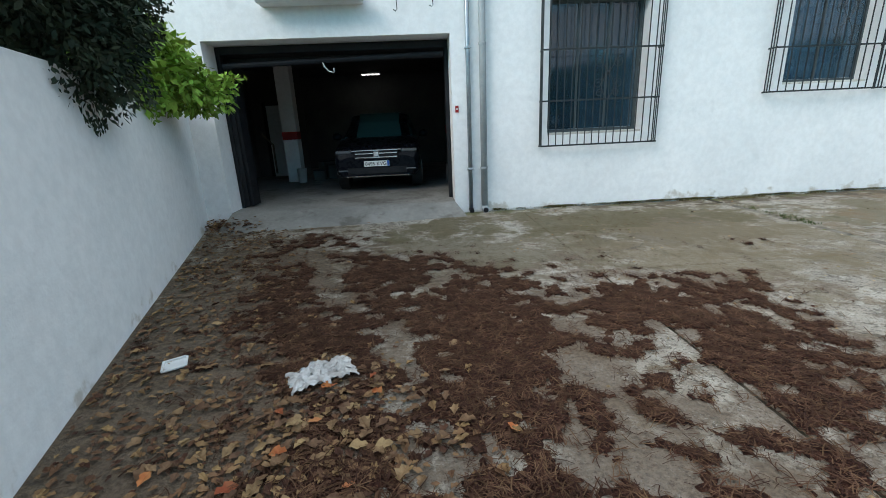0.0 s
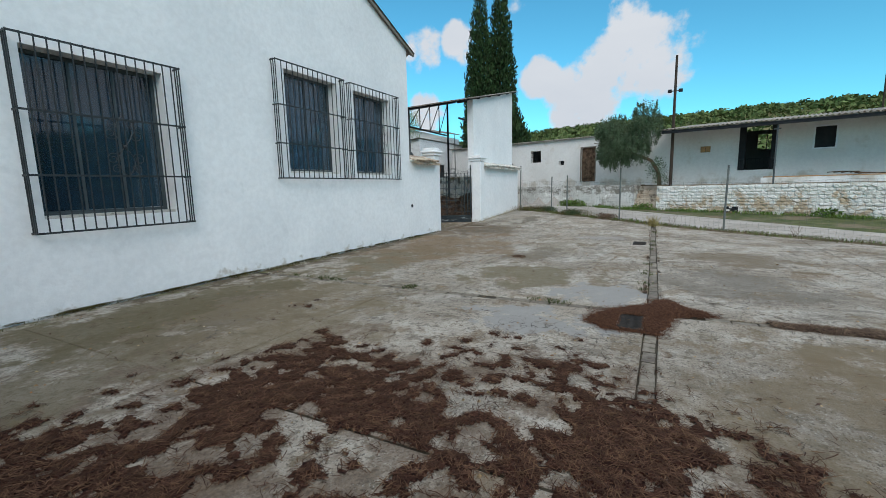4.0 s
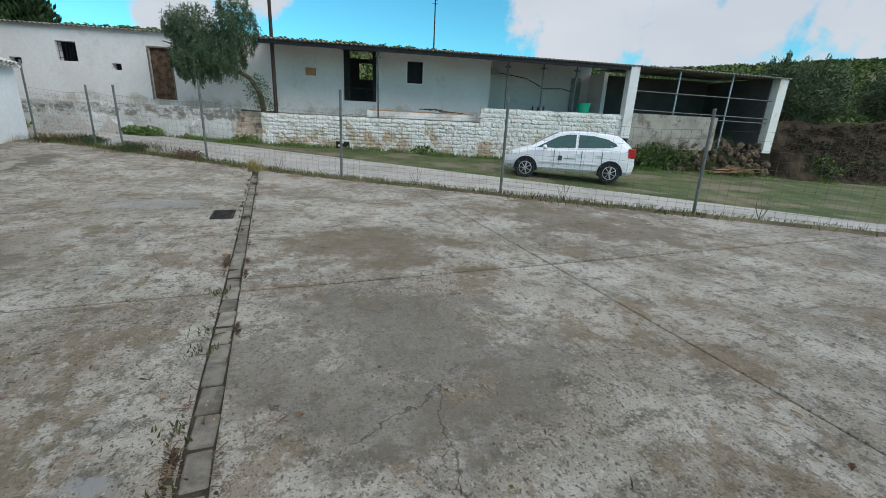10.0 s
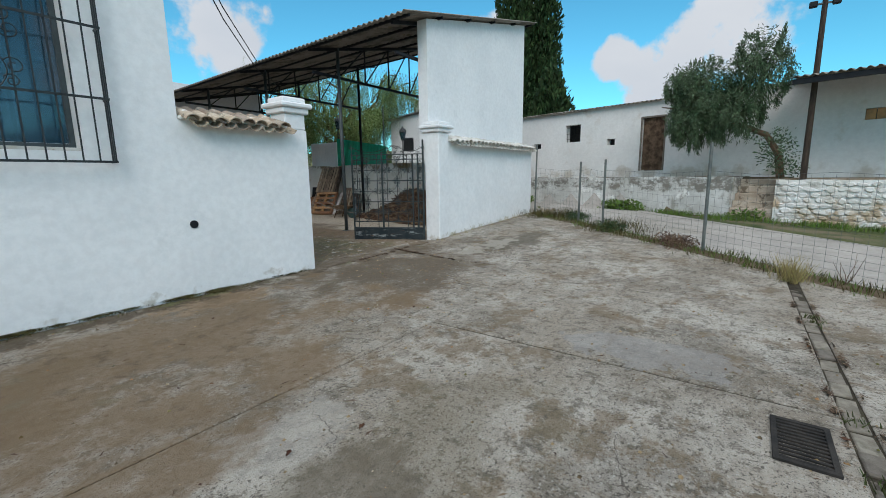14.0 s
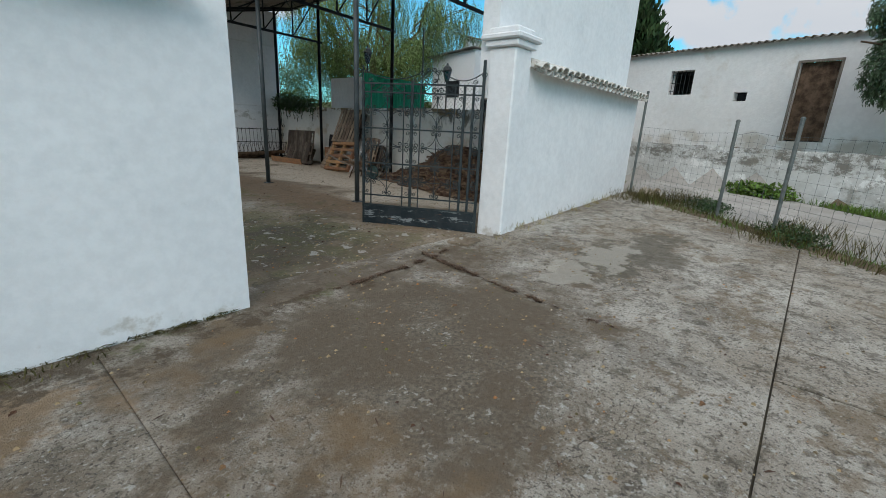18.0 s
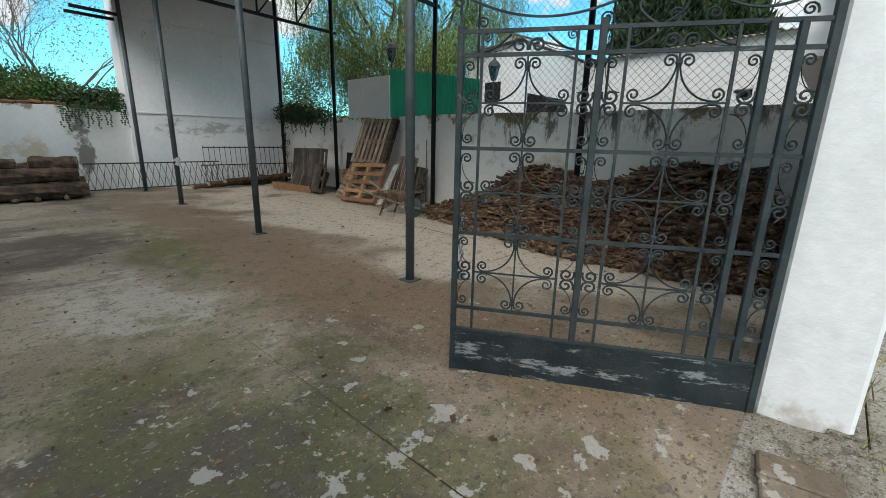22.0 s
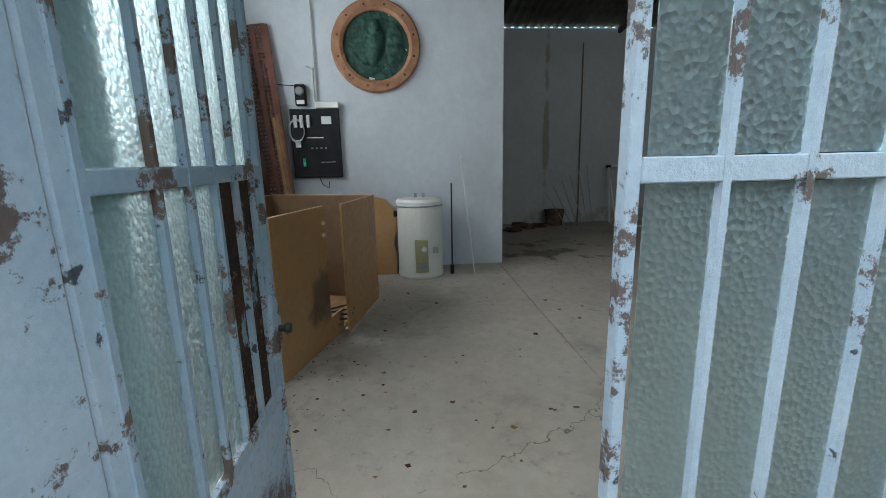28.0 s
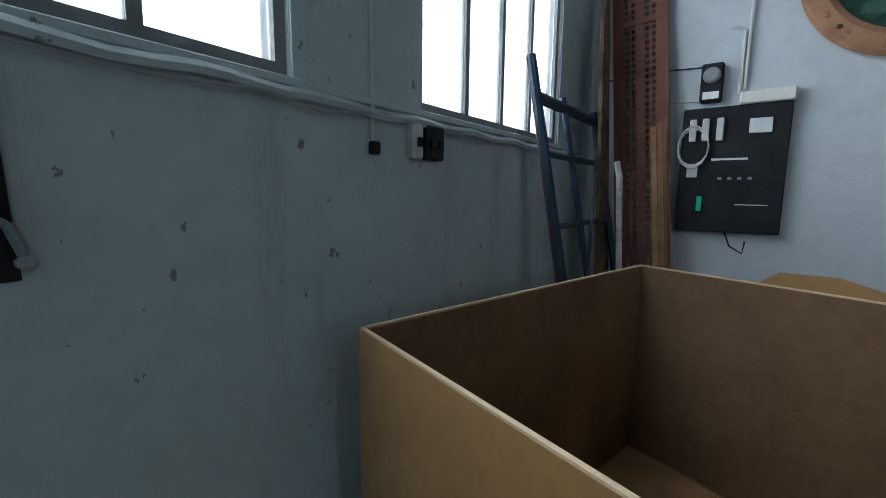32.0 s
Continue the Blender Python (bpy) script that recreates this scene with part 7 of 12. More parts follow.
pp = S_M @ Vector((9.0, 17.0, 0))
pole(pp.x, pp.y, 7.2, 0.06, "thin timber pole behind the far shed")
pole(75, -24, 15, 0.14, "distant electricity pylon pole on the hillside", 0, 2)

# ---------------------------------------------------------------- gateway walls
wall_with_holes("wall_gate_west", 11.3, 13.32, -0.1, 2.40, [], lambda u, w, z: (u, 7.43 + w, z), 0.41, M["white"])


def pillar(x0, x1, y0, y1, zt, zb=-0.1):
    t = thing("gate_pillar", "white plastered gate pillar with a stepped cap", "gate pillar", pose((x0 + x1) / 2, (y0 + y1) / 2, 0), group="gate pillars")
    w, d = (x1 - x0) / 2, (y1 - y0) / 2
    part("shaft", boxed(-w, -d, zb, w, d, zt - 0.26, bevel=0.02), M["white"], t)
    part("cap", boxed(-w - 0.05, -d - 0.05, zt - 0.258, w + 0.05, d + 0.05, zt - 0.17, bevel=0.015), M["white"], t)
    part("cap", boxed(-w - 0.10, -d - 0.10, zt - 0.168, w + 0.10, d + 0.10, zt - 0.09, bevel=0.02), M["white"], t)
    part("cap", boxed(-w - 0.02, -d - 0.02, zt - 0.088, w + 0.02, d + 0.02, zt, bevel=0.02), M["white"], t)


pillar(12.925, 13.318, 7.434, 7.838, 2.92, 2.40)
pillar(17.12, 17.55, 7.42, 7.86, 2.92)
wall_with_holes("wall_gate_east", 17.55, 22.7, -0.1, 2.46, [], lambda u, w, z: (u, 7.5 + w, z), 0.22, M["white"])
wall_with_holes("wall_canopy_end", 17.14, 22.45, 2.0, 5.2, [], lambda u, w, z: (u, 7.74 + w, z), 0.28, M["white"], top=lambda u: 5.26 + 0.225 * (u - 17.14))


def tile_bm(r=0.085, ln=0.34, seg=7, th=0.014):
    bm = bmesh.new()
    rows = []
    for y, s in ((0, 1.0), (-ln, 1.18)):
        rows.append([[bm.verts.new((s * (r - o) * math.cos(3.14159 * k / seg), y, s * (r - o) * math.sin(3.14159 * k / seg) * 0.75)) for k in range(seg + 1)] for o in (0, th)])
    for k in range(seg):
        bm.faces.new((rows[0][0][k], rows[0][0][k + 1], rows[1][0][k + 1], rows[1][0][k]))
        bm.faces.new((rows[0][1][k], rows[1][1][k], rows[1][1][k + 1], rows[0][1][k + 1]))
        for q in rows:
            bm.faces.new((q[0][k], q[1][k], q[1][k + 1], q[0][k + 1]))
    for k in (0, seg):
        bm.faces.new((rows[0][0][k], rows[1][0][k], rows[1][1][k], rows[0][1][k]))
    return bm


rt = random.Random(12)
def coping(x0, x1, yc, z, mt, label, pitch=0.195):
    t = thing("tile_coping", label, "roof tiles", pose(x0, yc, z))
    first_tile = None
    n = int((x1 - x0) / pitch)
    for k in range(n):
        for row in (0, 1):
            for inv in (0, 1):
                m = pose(pitch * (k + 0.5 + 0.5 * inv), -0.02 if row else 0.30, 0.045 + (0.09 if row == 0 else 0) + (0.0 if inv else 0.05) + rt.uniform(-0.006, 0.006), 18 + rt.uniform(-3, 3), 180 if inv else 0, rt.uniform(-4, 4))
                if inv:
                    m = pose(pitch * (k + 1.0), -0.02 if row else 0.30, 0.075 + (0.09 if row == 0 else 0), 18, 0, rt.uniform(-3, 3)) @ Matrix.Diagonal((1, 1, -1, 1))
                if first_tile is None:
                    first_tile = part("tile", tile_bm(), M[mt], t)
                    first_tile.matrix_basis = m
                else:
                    again(first_tile, "tile", t, m)
    part("bed", boxed(0, -0.20, 0, x1 - x0, 0.28, 0.05, bevel=0.01), M["court_wall"], t)


coping(11.31, 12.91, 7.55, 2.401, "tile", "weathered clay barrel tiles on the white wall")
coping(17.6, 22.72, 7.60, 2.461, "tile_white", "limewashed barrel tiles along the white wall", 0.205)
# ---------------------------------------------------------------- iron gate leaf, ajar
G0, G1 = Vector((17.08, 7.86, 0.05)), Vector((16.20, 9.52, 0.05))
gang = math.degrees(math.atan2(G1.y - G0.y, G1.x - G0.x))
gate = thing("iron_gate", "dark wrought-iron gate leaf with scrolls and peeling base, ajar", "gate", pose(G0.x, G0.y, 0.0, 0, 0, gang))
GW = (G1 - G0).length
GI = M["gate_iron"]
RZ = [0.465, 0.975, 1.505, 2.03]
for u, w, z0, z1 in ((0.022, 0.042, -0.02, 2.50), (0.157, 0.036, 0.31, 2.155), (0.289, 0.036, 0.31, 2.155), (1.08, 0.040, 0.31, 2.20), (GW - 0.018, 0.036, 0.0, 2.19)):
    part("stile", boxed(u - w / 2, -0.018, z0, u + w / 2, 0.018, z1, bevel=0.004), GI, gate)
part("stile", tubed([(GW - 0.018, 0, 2.19), (GW - 0.014, 0, 2.40)], 0.009, 6), GI, gate, "thin rod on the outer stile")
for z in (*RZ, 2.155):
    part("rail", boxed(0.03, -0.008, z - 0.011, GW - 0.02, 0.008, z + 0.011), GI, gate)
part("base_sheet", boxed(0.043, -0.006, 0.0, GW - 0.036, 0.006, 0.315), M["gate_sheet"], gate, "peeling dark sheet")
part("base_rail", boxed(0.043, -0.011, 0.296, GW - 0.036, 0.011, 0.318, bevel=0.003), GI, gate)
for u in (0.43, 0.95, 1.21, 1.735):
    part("vertical_bar", barred((u, 0, 0.31), (u, 0, 2.155), 0.016, 0.016), GI, gate)
# a curl that leaves a bar and winds in on itself, and a quarter bow between two bars
curl_pts = [(0, -0.02)] + [(0.036 - 0.036 * (1 - 0.055 * q) * math.cos(q * 0.62), 0.036 * (1 - 0.055 * q) * math.sin(q * 0.62)) for q in range(15)]
curl = part("scroll", tubed([(x, 0, z) for x, z in curl_pts], 0.0062, 5), GI, gate)
curl.matrix_basis = Matrix.Translation((0.70, 0, 2.20))
bow = part("bow", tubed([(1 - math.sin(q * 0.1571), 0, 1 - math.cos(q * 0.1571)) for q in range(11)], 0.026, 4), GI, gate)
bow.matrix_basis = Matrix.Translation((0.96, 0, 2.20)) @ Matrix.Diagonal((0.1, 0.24, 0.06, 1))
TURN = Matrix(((0, 0, 1, 0), (0, 1, 0, 0), (1, 0, 0, 0), (0, 0, 0, 1)))


def at_gate(src, name, u, z, a=1.0, b=1.0, turned=False, th=1.0):
    m = Matrix.Translation((u, 0, z)) @ Matrix.Diagonal((a, th, b, 1))
    again(src, name, gate, m @ TURN if turned else m)


for z0, z1 in zip(RZ, RZ[1:]):
    zc, h = (z0 + z1) / 2, (z1 - z0) / 2
    for cu in (0.69, 1.472):
        part("vertical_bar", barred((cu, 0, z0), (cu, 0, z1), 0.010), GI, gate)
        part("cross_bar", barred((cu - 0.26, 0, zc), (cu + 0.26, 0, zc), 0.010), GI, gate)
        part("collar", boxed(cu - 0.016, -0.012, z0 + 0.05, cu + 0.016, 0.012, z0 + 0.066), GI, gate)
        part("collar", boxed(cu - 0.016, -0.012, z1 - 0.066, cu + 0.016, 0.012, z1 - 0.05), GI, gate)
        for a in (1, -1):
            for b in (1, -1):
                at_gate(bow, "bow", cu + a * 0.008, zc + b * 0.008, a * 0.19, b * (h - 0.065), th=0.25)
                at_gate(curl, "scroll", cu + a * 0.008, zc + b * (h - 0.052), a, b)
                at_gate(curl, "scroll", cu + a * 0.205, zc + b * 0.008, a, b, True)
    for u0, u1 in ((0.043, 0.14), (0.307, 0.422), (0.958, 1.06), (1.10, 1.202), (1.743, GW - 0.036)):
        w, um = u1 - u0, (u0 + u1) / 2
        s_ = 1 if um in ((0.307 + 0.422) / 2, (1.10 + 1.202) / 2) else -1
        ui = u0 if s_ > 0 else u1
        for b in (1, -1):
            at_gate(curl, "scroll", um - s_ * w * 0.46, zc + b * 0.035, s_ * 1.25, -b * 1.2)
            at_gate(bow, "bow", ui + s_ * 0.006, zc + b * 0.055, s_ * w * 0.85, b * (h - 0.12), th=0.25)
            at_gate(curl, "scroll", ui + s_ * 0.006, zc + b * (h - 0.06), s_ * 0.9, b * 0.9)
# frieze under the top rail, and the crest over it
for cu in (0.69, 1.472):
    for a in (1, -1):
        at_gate(curl, "scroll", cu + a * 0.006, 2.075, a * 1.2, 1.15)
        at_gate(bow, "bow", cu + a * 0.07, 2.045, a * 0.16, 0.07, th=0.25)
        at_gate(curl, "scroll", cu + a * 0.21, 2.125, a * 0.7, -0.7)
        part("bow", tubed([(cu + a * (0.10 + 0.15 * q / 8), 0, 2.135 - 0.085 * math.sin(q * 0.196)) for q in range(9)], 0.006, 4), GI, gate)
for u0, u1, c in ((0.05, 0.655, 0.12), (0.975, 1.83, 0.10)):
    part("crest", tubed([(u0 + (u1 - u0) * q / 16, 0, 2.205 + c * (2 * q / 16 - 1) ** 2 + 0.03 * q / 16) for q in range(17)], 0.0075, 5), GI, gate)
    at_gate(curl, "scroll", u0, 2.305, -1.1, 1.1)
    at_gate(curl, "scroll", u1, 2.315, 1.1, 1.1)
    at_gate(curl, "scroll", u0 + 0.06, 2.20, 1.0, 0.9)
    at_gate(curl, "scroll", u1 - 0.06, 2.20, -1.0, 0.9)
for a in (1, -1):
    part("crest", tubed([(0.80 + a * (0.015 + 0.10 * math.sin(q * 0.39)), 0, 2.16 + 0.19 * q / 8) for q in range(9)], 0.007, 5), GI, gate)
    at_gate(curl, "scroll", 0.80 + a * 0.015, 2.35, a, 1)
ch = thing("chain", "steel chain and padlock hanging on the gate", "chain", pose(G1.x, G1.y, 0.78, 0, 0, gang))
for k in range(12):
    bm = tubed([(0.012 * math.cos(q * 1.0472), 0, 0.02 * math.sin(q * 1.0472)) for q in range(6)], 0.004, 4, closed=True)
    o = part("link", bm, M["galv"], ch)
    o.matrix_basis = pose(-0.05, -0.04, 0.30 - 0.032 * k, 0, 0, 90 * (k % 2))
part("padlock", boxed(-0.075, -0.055, -0.14, -0.03, -0.03, -0.085, bevel=0.006), M["galv"], ch)
# concrete manhole lid beside the pillar
lid = thing("manhole_lid", "cracked concrete manhole lid beside the gate pillar", "manhole lid", pose(16.48, 7.60, 0.01, 0, 0, 8))
part("slab", boxed(-0.19, -0.17, -0.04, -0.01, 0.17, 0.03, bevel=0.01), M["court"], lid)
part("slab", boxed(0.0, -0.165, -0.04, 0.19, 0.175, 0.034, bevel=0.01), M["court"], lid)

# ---------------------------------------------------------------- courtyard floor, in cast bays
court = structure(raw("floor_courtyard", [(11.3, 7.9, -0.02), (22.2, 7.9, -0.02), (22.2, 22.9, -0.02), (11.3, 22.9, -0.02)], [(0, 1, 2, 3)], M["soil"]))
for xa, xb in ((11.3, 15.4), (15.4, 19.5), (19.5, 22.06)):
    for ya, yb in ((7.91, 10.9), (10.9, 14.6), (14.6, 18.6), (18.6, 22.8)):
        bm = bmesh.new()
        nx_ = 8
        g = [[bm.verts.new((xa + 0.002 + (xb - xa - 0.004) * i / nx_, ya + 0.002 + (yb - ya - 0.004) * j / nx_, 0.012 * noise.noise((i * 0.4 + xa, j * 0.4 + ya, 3.0)) - (0.003 if i in (0, nx_) or j in (0, nx_) else 0))) for j in range(nx_ + 1)] for i in range(nx_ + 1)]
        for i in range(nx_):
            for j in range(nx_):
                bm.faces.new((g[i][j], g[i + 1][j], g[i + 1][j + 1], g[i][j + 1]))
        part("slab", bm, M["court"], court)

# ---------------------------------------------------------------- canopy
CAN = [11.1, 14.55, 18.6, 21.75]
CANE = [11.25, 14.92, 18.95, 22.1]


def roof_z(x, y):
    return 5.10 - 0.022 * (y - 7.6) + 0.222 * (x - 16.1)


structure(corrugated("canopy_roof", (16.1, 7.5, roof_z(16.1, 7.5)), (16.3, 22.7, roof_z(16.2, 22.7)), (22.95, 7.5, roof_z(22.95, 7.5)), 86, 0.028, M["fibro"]))
can = thing("canopy", "dark steel canopy frame of posts and trusses in the courtyard", "canopy", pose(17.3, 7.9, 0))
co = Vector((17.3, 7.9, 0))
for i, y in enumerate(CAN):
    xw = (17.32, 17.19, 17.30, 17.38)[i]
    for x, y, r, mt in ((xw, y, 0.05, "post"), (21.72, CANE[i], 0.055, "black")):
        part("post", tubed([Vector((x, y, 0)) - co, Vector((x, y, roof_z(x, y) - 0.08)) - co], r, 10), M[mt], can, smooth=True)
        part("foot_plate", boxed(x - co.x - 0.09, y - co.y - 0.09, 0, x - co.x + 0.09, y - co.y + 0.09, 0.012), M["post"], can)
for y, ye in zip((8.1, *CAN, 22.4), (8.2, *CANE, 22.5)):
    zc = 4.42

    def yt(x):
        return y + (ye - y) * (x - 17.3) / 4.4

    ends = [(16.3, roof_z(16.3, y) - 0.10), (22.85, roof_z(22.85, y) - 0.10)]
    bm = bmesh.new()
    bar(bm, Vector((ends[0][0], yt(16.3), ends[0][1])) - co, Vector((ends[1][0], yt(22.85), ends[1][1])) - co, 0.06, 0.08)
    part("top_chord", bm, M["black"], can)
    back = y > 21
    bm = bmesh.new()
    bar(bm, Vector((16.4, yt(16.4), zc)) - co, Vector((17.4 if back else 21.85, yt(17.4 if back else 21.85), zc)) - co, 0.06, 0.07)
    part("bottom_chord", bm, M["black"], can)
    if back:
        continue
    xs = [17.32, 18.42, 19.52, 20.62, 21.72]
    for k, x in enumerate(xs):
        bm = bmesh.new()
        bar(bm, Vector((x, yt(x), zc)) - co, Vector((x, yt(x), roof_z(x, y) - 0.12)) - co, 0.035)
        part("strut", bm, M["black"], can)
        if k:
            bm = bmesh.new()
            bar(bm, Vector((xs[k - 1], yt(xs[k - 1]), zc)) - co, Vector((x, yt(x), roof_z(x, y) - 0.12)) - co, 0.03)
            part("brace", bm, M["black"], can)
for x in (16.35, 17.6, 18.9, 20.2, 21.5, 22.7):
    bm = bmesh.new()
    bar(bm, Vector((x, 7.6, roof_z(x, 7.6) - 0.055)) - co, Vector((x, 22.6, roof_z(x, 22.6) - 0.055)) - co, 0.05, 0.06)
    part("purlin", bm, M["black"], can)

# ---------------------------------------------------------------- courtyard walls
BY = 22.8
wall_with_holes("wall_back", 11.3, 17.45, -0.1, 2.16, [(12.80, 13.78, -0.1, 1.66)], lambda u, w, z: (u, BY + w, z), 0.32, M["back_wall"], top=lambda u: 2.16 + 0.06 * math.sin(u * 1.7))
t = structure(new("door_back"))
t.matrix_basis = pose(12.80, BY + 0.06, 0)
for k in range(7):
    part("plank", boxed(0.01 + 0.138 * k, 0, 0.03, 0.14 + 0.138 * k, 0.03, 1.62), M["wood_grey"], t)
part("crosspiece", boxed(0.01, 0.031, 0.4, 0.96, 0.06, 0.5), M["wood_grey"], t)
part("lintel", boxed(-0.06, -0.065, 1.662, 1.04, -0.005, 1.74), M["bark"], t)
# broken bricks on the back wall
rk = random.Random(5)
fb = None
cop = thing("brick_coping", "broken brick coping on the courtyard wall", "brick coping", pose(11.5, BY + 0.16, 2.16))
for k in range(22):
    m = pose(0.25 * k + 0.1, rk.uniform(-0.03, 0.03), 0.06 * math.sin((11.6 + 0.25 * k) * 1.7) + 0.03 + 0.02 * rk.random(), rk.uniform(-6, 6), rk.uniform(-6, 6), rk.uniform(-12, 12))
    if fb is None:
        fb = part("brick", boxed(-0.115, -0.15, -0.035, 0.115, 0.15, 0.035, bevel=0.008), M["bare_brick"], cop)
        fb.matrix_basis = m
    else:
        again(fb, "brick", cop, m)
# tall white gable of the neighbour
structure(part("wall_neighbour", boxed(17.45, 22.62, -0.1, 22.10, 23.4, 5.9), M["gable"]))
structure(part("trim", boxed(17.45, 22.58, 2.10, 22.05, 22.618, 2.15, bevel=0.006), M["yard_white"]))
structure(part("trim", boxed(17.45, 22.58, 4.55, 22.05, 22.618, 4.60, bevel=0.006), M["yard_white"]))
wall_with_holes("wall_east", 7.75, 22.60, -0.1, 2.13, [], lambda u, w, z: (22.05 + w, u, z), 0.28, M["court_wall"], top=lambda u: 2.13 + 0.02 * math.sin(u))
structure(part("wall_panel", boxed(22.15, 17.0, 2.11, 22.30, 18.85, 3.20), M["white"]))
# green sheet fence standing on the wall
gs = thing("sheet_fence", "bright green corrugated metal sheet fence above the courtyard wall", "fence", pose(22.17, 13.88, 2.13))
n = 36
v, f = [], []
prof = [0, 0.018, 0.018, 0, 0]
for lay in (0, 0.006):
    for z in (-0.05, 0.74):
        for k in range(n * 4 + 1):
            y = 3.10 * k / (n * 4)
            v.append((lay + (0.018 if k % 4 in (1, 2) else 0), y, z + (0.50 * (k / (n * 4)) if z > 0 else 0)))
w_ = n * 4 + 1
for k in range(n * 4):
    f.append((k, k + 1, w_ + k + 1, w_ + k))
    f.append((2 * w_ + k, 3 * w_ + k, 3 * w_ + k + 1, 2 * w_ + k + 1))
    f.append((w_ + k, w_ + k + 1, 3 * w_ + k + 1, 3 * w_ + k))
raw("sheet", v, f, M["green_sheet"], gs)
for k in range(4):
    part("post", boxed(0.03, 0.1 + 0.95 * k, -0.05, 0.07, 0.14 + 0.95 * k, 0.72 + 0.13 * k), M["fence_post"], gs)
# chain-link netting on the wall
cl = thing("chain_link_fence", "tall chain-link netting above the courtyard wall", "fence", pose(22.28, 8.0, 2.12))
verts, faces = [], []


def link(p, q, r=0.004):
    d = (Vector(q) - Vector(p)).normalized()
    s = d.cross(Vector((1, 0, 0))).normalized()
    k = len(verts)
    for e in (Vector(p), Vector(q)):
        verts.extend([e + s * r, e - s * r * 0.5 + Vector((r, 0, 0)), e - s * r * 0.5 - Vector((r, 0, 0))])
    for c in range(3):
        faces.append((k + c, k + (c + 1) % 3, k + 3 + (c + 1) % 3, k + 3 + c))


st_ = 0.14
for k in range(-17, 46):
    y = k * st_
    for sgn in (1, -1):
        y0, y1 = (y, y + 2.3) if sgn > 0 else (y + 2.3, y)
        # clip to the panel
        a, b = 0.0, 1.0
        lo_, hi_ = 0.0, 6.2
        for (p0, dp) in ((y0, y1 - y0),):
            ta, tb = (lo_ - p0) / dp, (hi_ - p0) / dp
            ta, tb = min(ta, tb), max(ta, tb)
            a, b = max(a, ta), min(b, tb)
        if b > a:
            link((0, y0 + (y1 - y0) * a, 2.3 * a), (0, y0 + (y1 - y0) * b, 2.3 * b))
raw("netting", verts, faces, M["fence_post"], cl)
for y in (0.1, 3.1, 6.1):
    part("post", tubed([(0, y, -0.05), (0, y, 2.4)], 0.025, 8), M["fence_post"], cl)

# ---------------------------------------------------------------- buildings beyond
structure(part("wall_tower_front", boxed(5.0, 22.9, 0, 11.28, 23.15, 9.4), M["tan_wall"]))
bm = bmesh.new()
prism(bm, [(22.9, 0), (35.0, 0), (35.0, 7.4), (23.0, 9.5), (22.9, 9.5)], 11.28, 11.5, "x")
structure(part("wall_tower_side", bm, M["grey_wall"]))
bm = bmesh.new()
prism(bm, [(22.8, 9.42), (23.0, 9.62), (35.2, 7.52), (35.2, 7.38), (23.0, 9.48)], 11.0, 11.6, "x")
structure(part("trim", bm, M["black"]))
hs = thing("white_house", "low white house with corrugated roof beyond the courtyard wall", "house", pose(30.0, 17.94, 0))
part("wall", boxed(0, 0, 0, 9.0, 2.8, 5.2), M["white"], hs)
bm = bmesh.new()
prism(bm, [(0, 5.202), (2.8, 5.202), (2.8, 5.22), (0, 5.45)], 0, 9.0, "x")
part("parapet", bm, M["white"], hs)
corrugated("roof", (-0.3, -0.1, 5.52), (-0.3, 3.0, 5.2), (9.2, -0.1, 5.52), 30, 0.03, M["fibro"], parent=hs)
part("wall_upper", boxed(3.2, 3.0, 0, 14.0, 3.4, 6.8), M["shed_white"], hs)
corrugated("roof", (3.0, 2.8, 6.75), (3.0, 4.4, 7.2), (14.2, 2.8, 7.3), 18, 0.03, M["fibro"], parent=hs)
# black plate on the solid wall stands for the shade in the opening
part("window_opening", boxed(0.7, -0.04, 2.2, 4.2, -0.002, 3.55), M["black"], hs, "dark long opening")
for x in (1.9, 3.1):
    bm = bmesh.new()
    bar(bm, Vector((x, -0.06, 2.2)), Vector((x + 0.5, -0.06, 3.5)), 0.06)
    part("beam", bm, M["bark"], hs)
# likewise a black plate for the dark inside the window
part("window", boxed(-0.04, 0.9, 3.2, -0.002, 1.7, 4.0), M["black"], hs, "dark window behind a plant")
part("ledge", boxed(-0.3, 0.4, 2.3, -0.002, 2.4, 2.55), M["white"], hs)
for (xx, yy, zz) in ((25.0, 20.14, 0), (26.5, 16.7, -0.7)):
    lp = thing("street_lamp", "black lantern street lamp beyond the wall", "street lamp", pose(xx, yy, zz), group="lantern lamps")
    part("pole", tubed([(0, 0, 0), (0, 0, 4.2)], 0.05, 8, 0.03), M["iron"], lp)
    bm = bmesh.new()
    lathe(bm, [(0.06, 4.2), (0.10, 4.25), (0.19, 4.62), (0.20, 4.64)], 6)
    part("lantern", bm, M["glass"], lp, "glass lantern")
    bm = bmesh.new()
    lathe(bm, [(0.22, 4.64), (0.16, 4.78), (0.05, 4.86), (0.03, 4.95)], 6)
    part("lantern_cap", bm, M["iron"], lp)

# ---------------------------------------------------------------- things in the courtyard


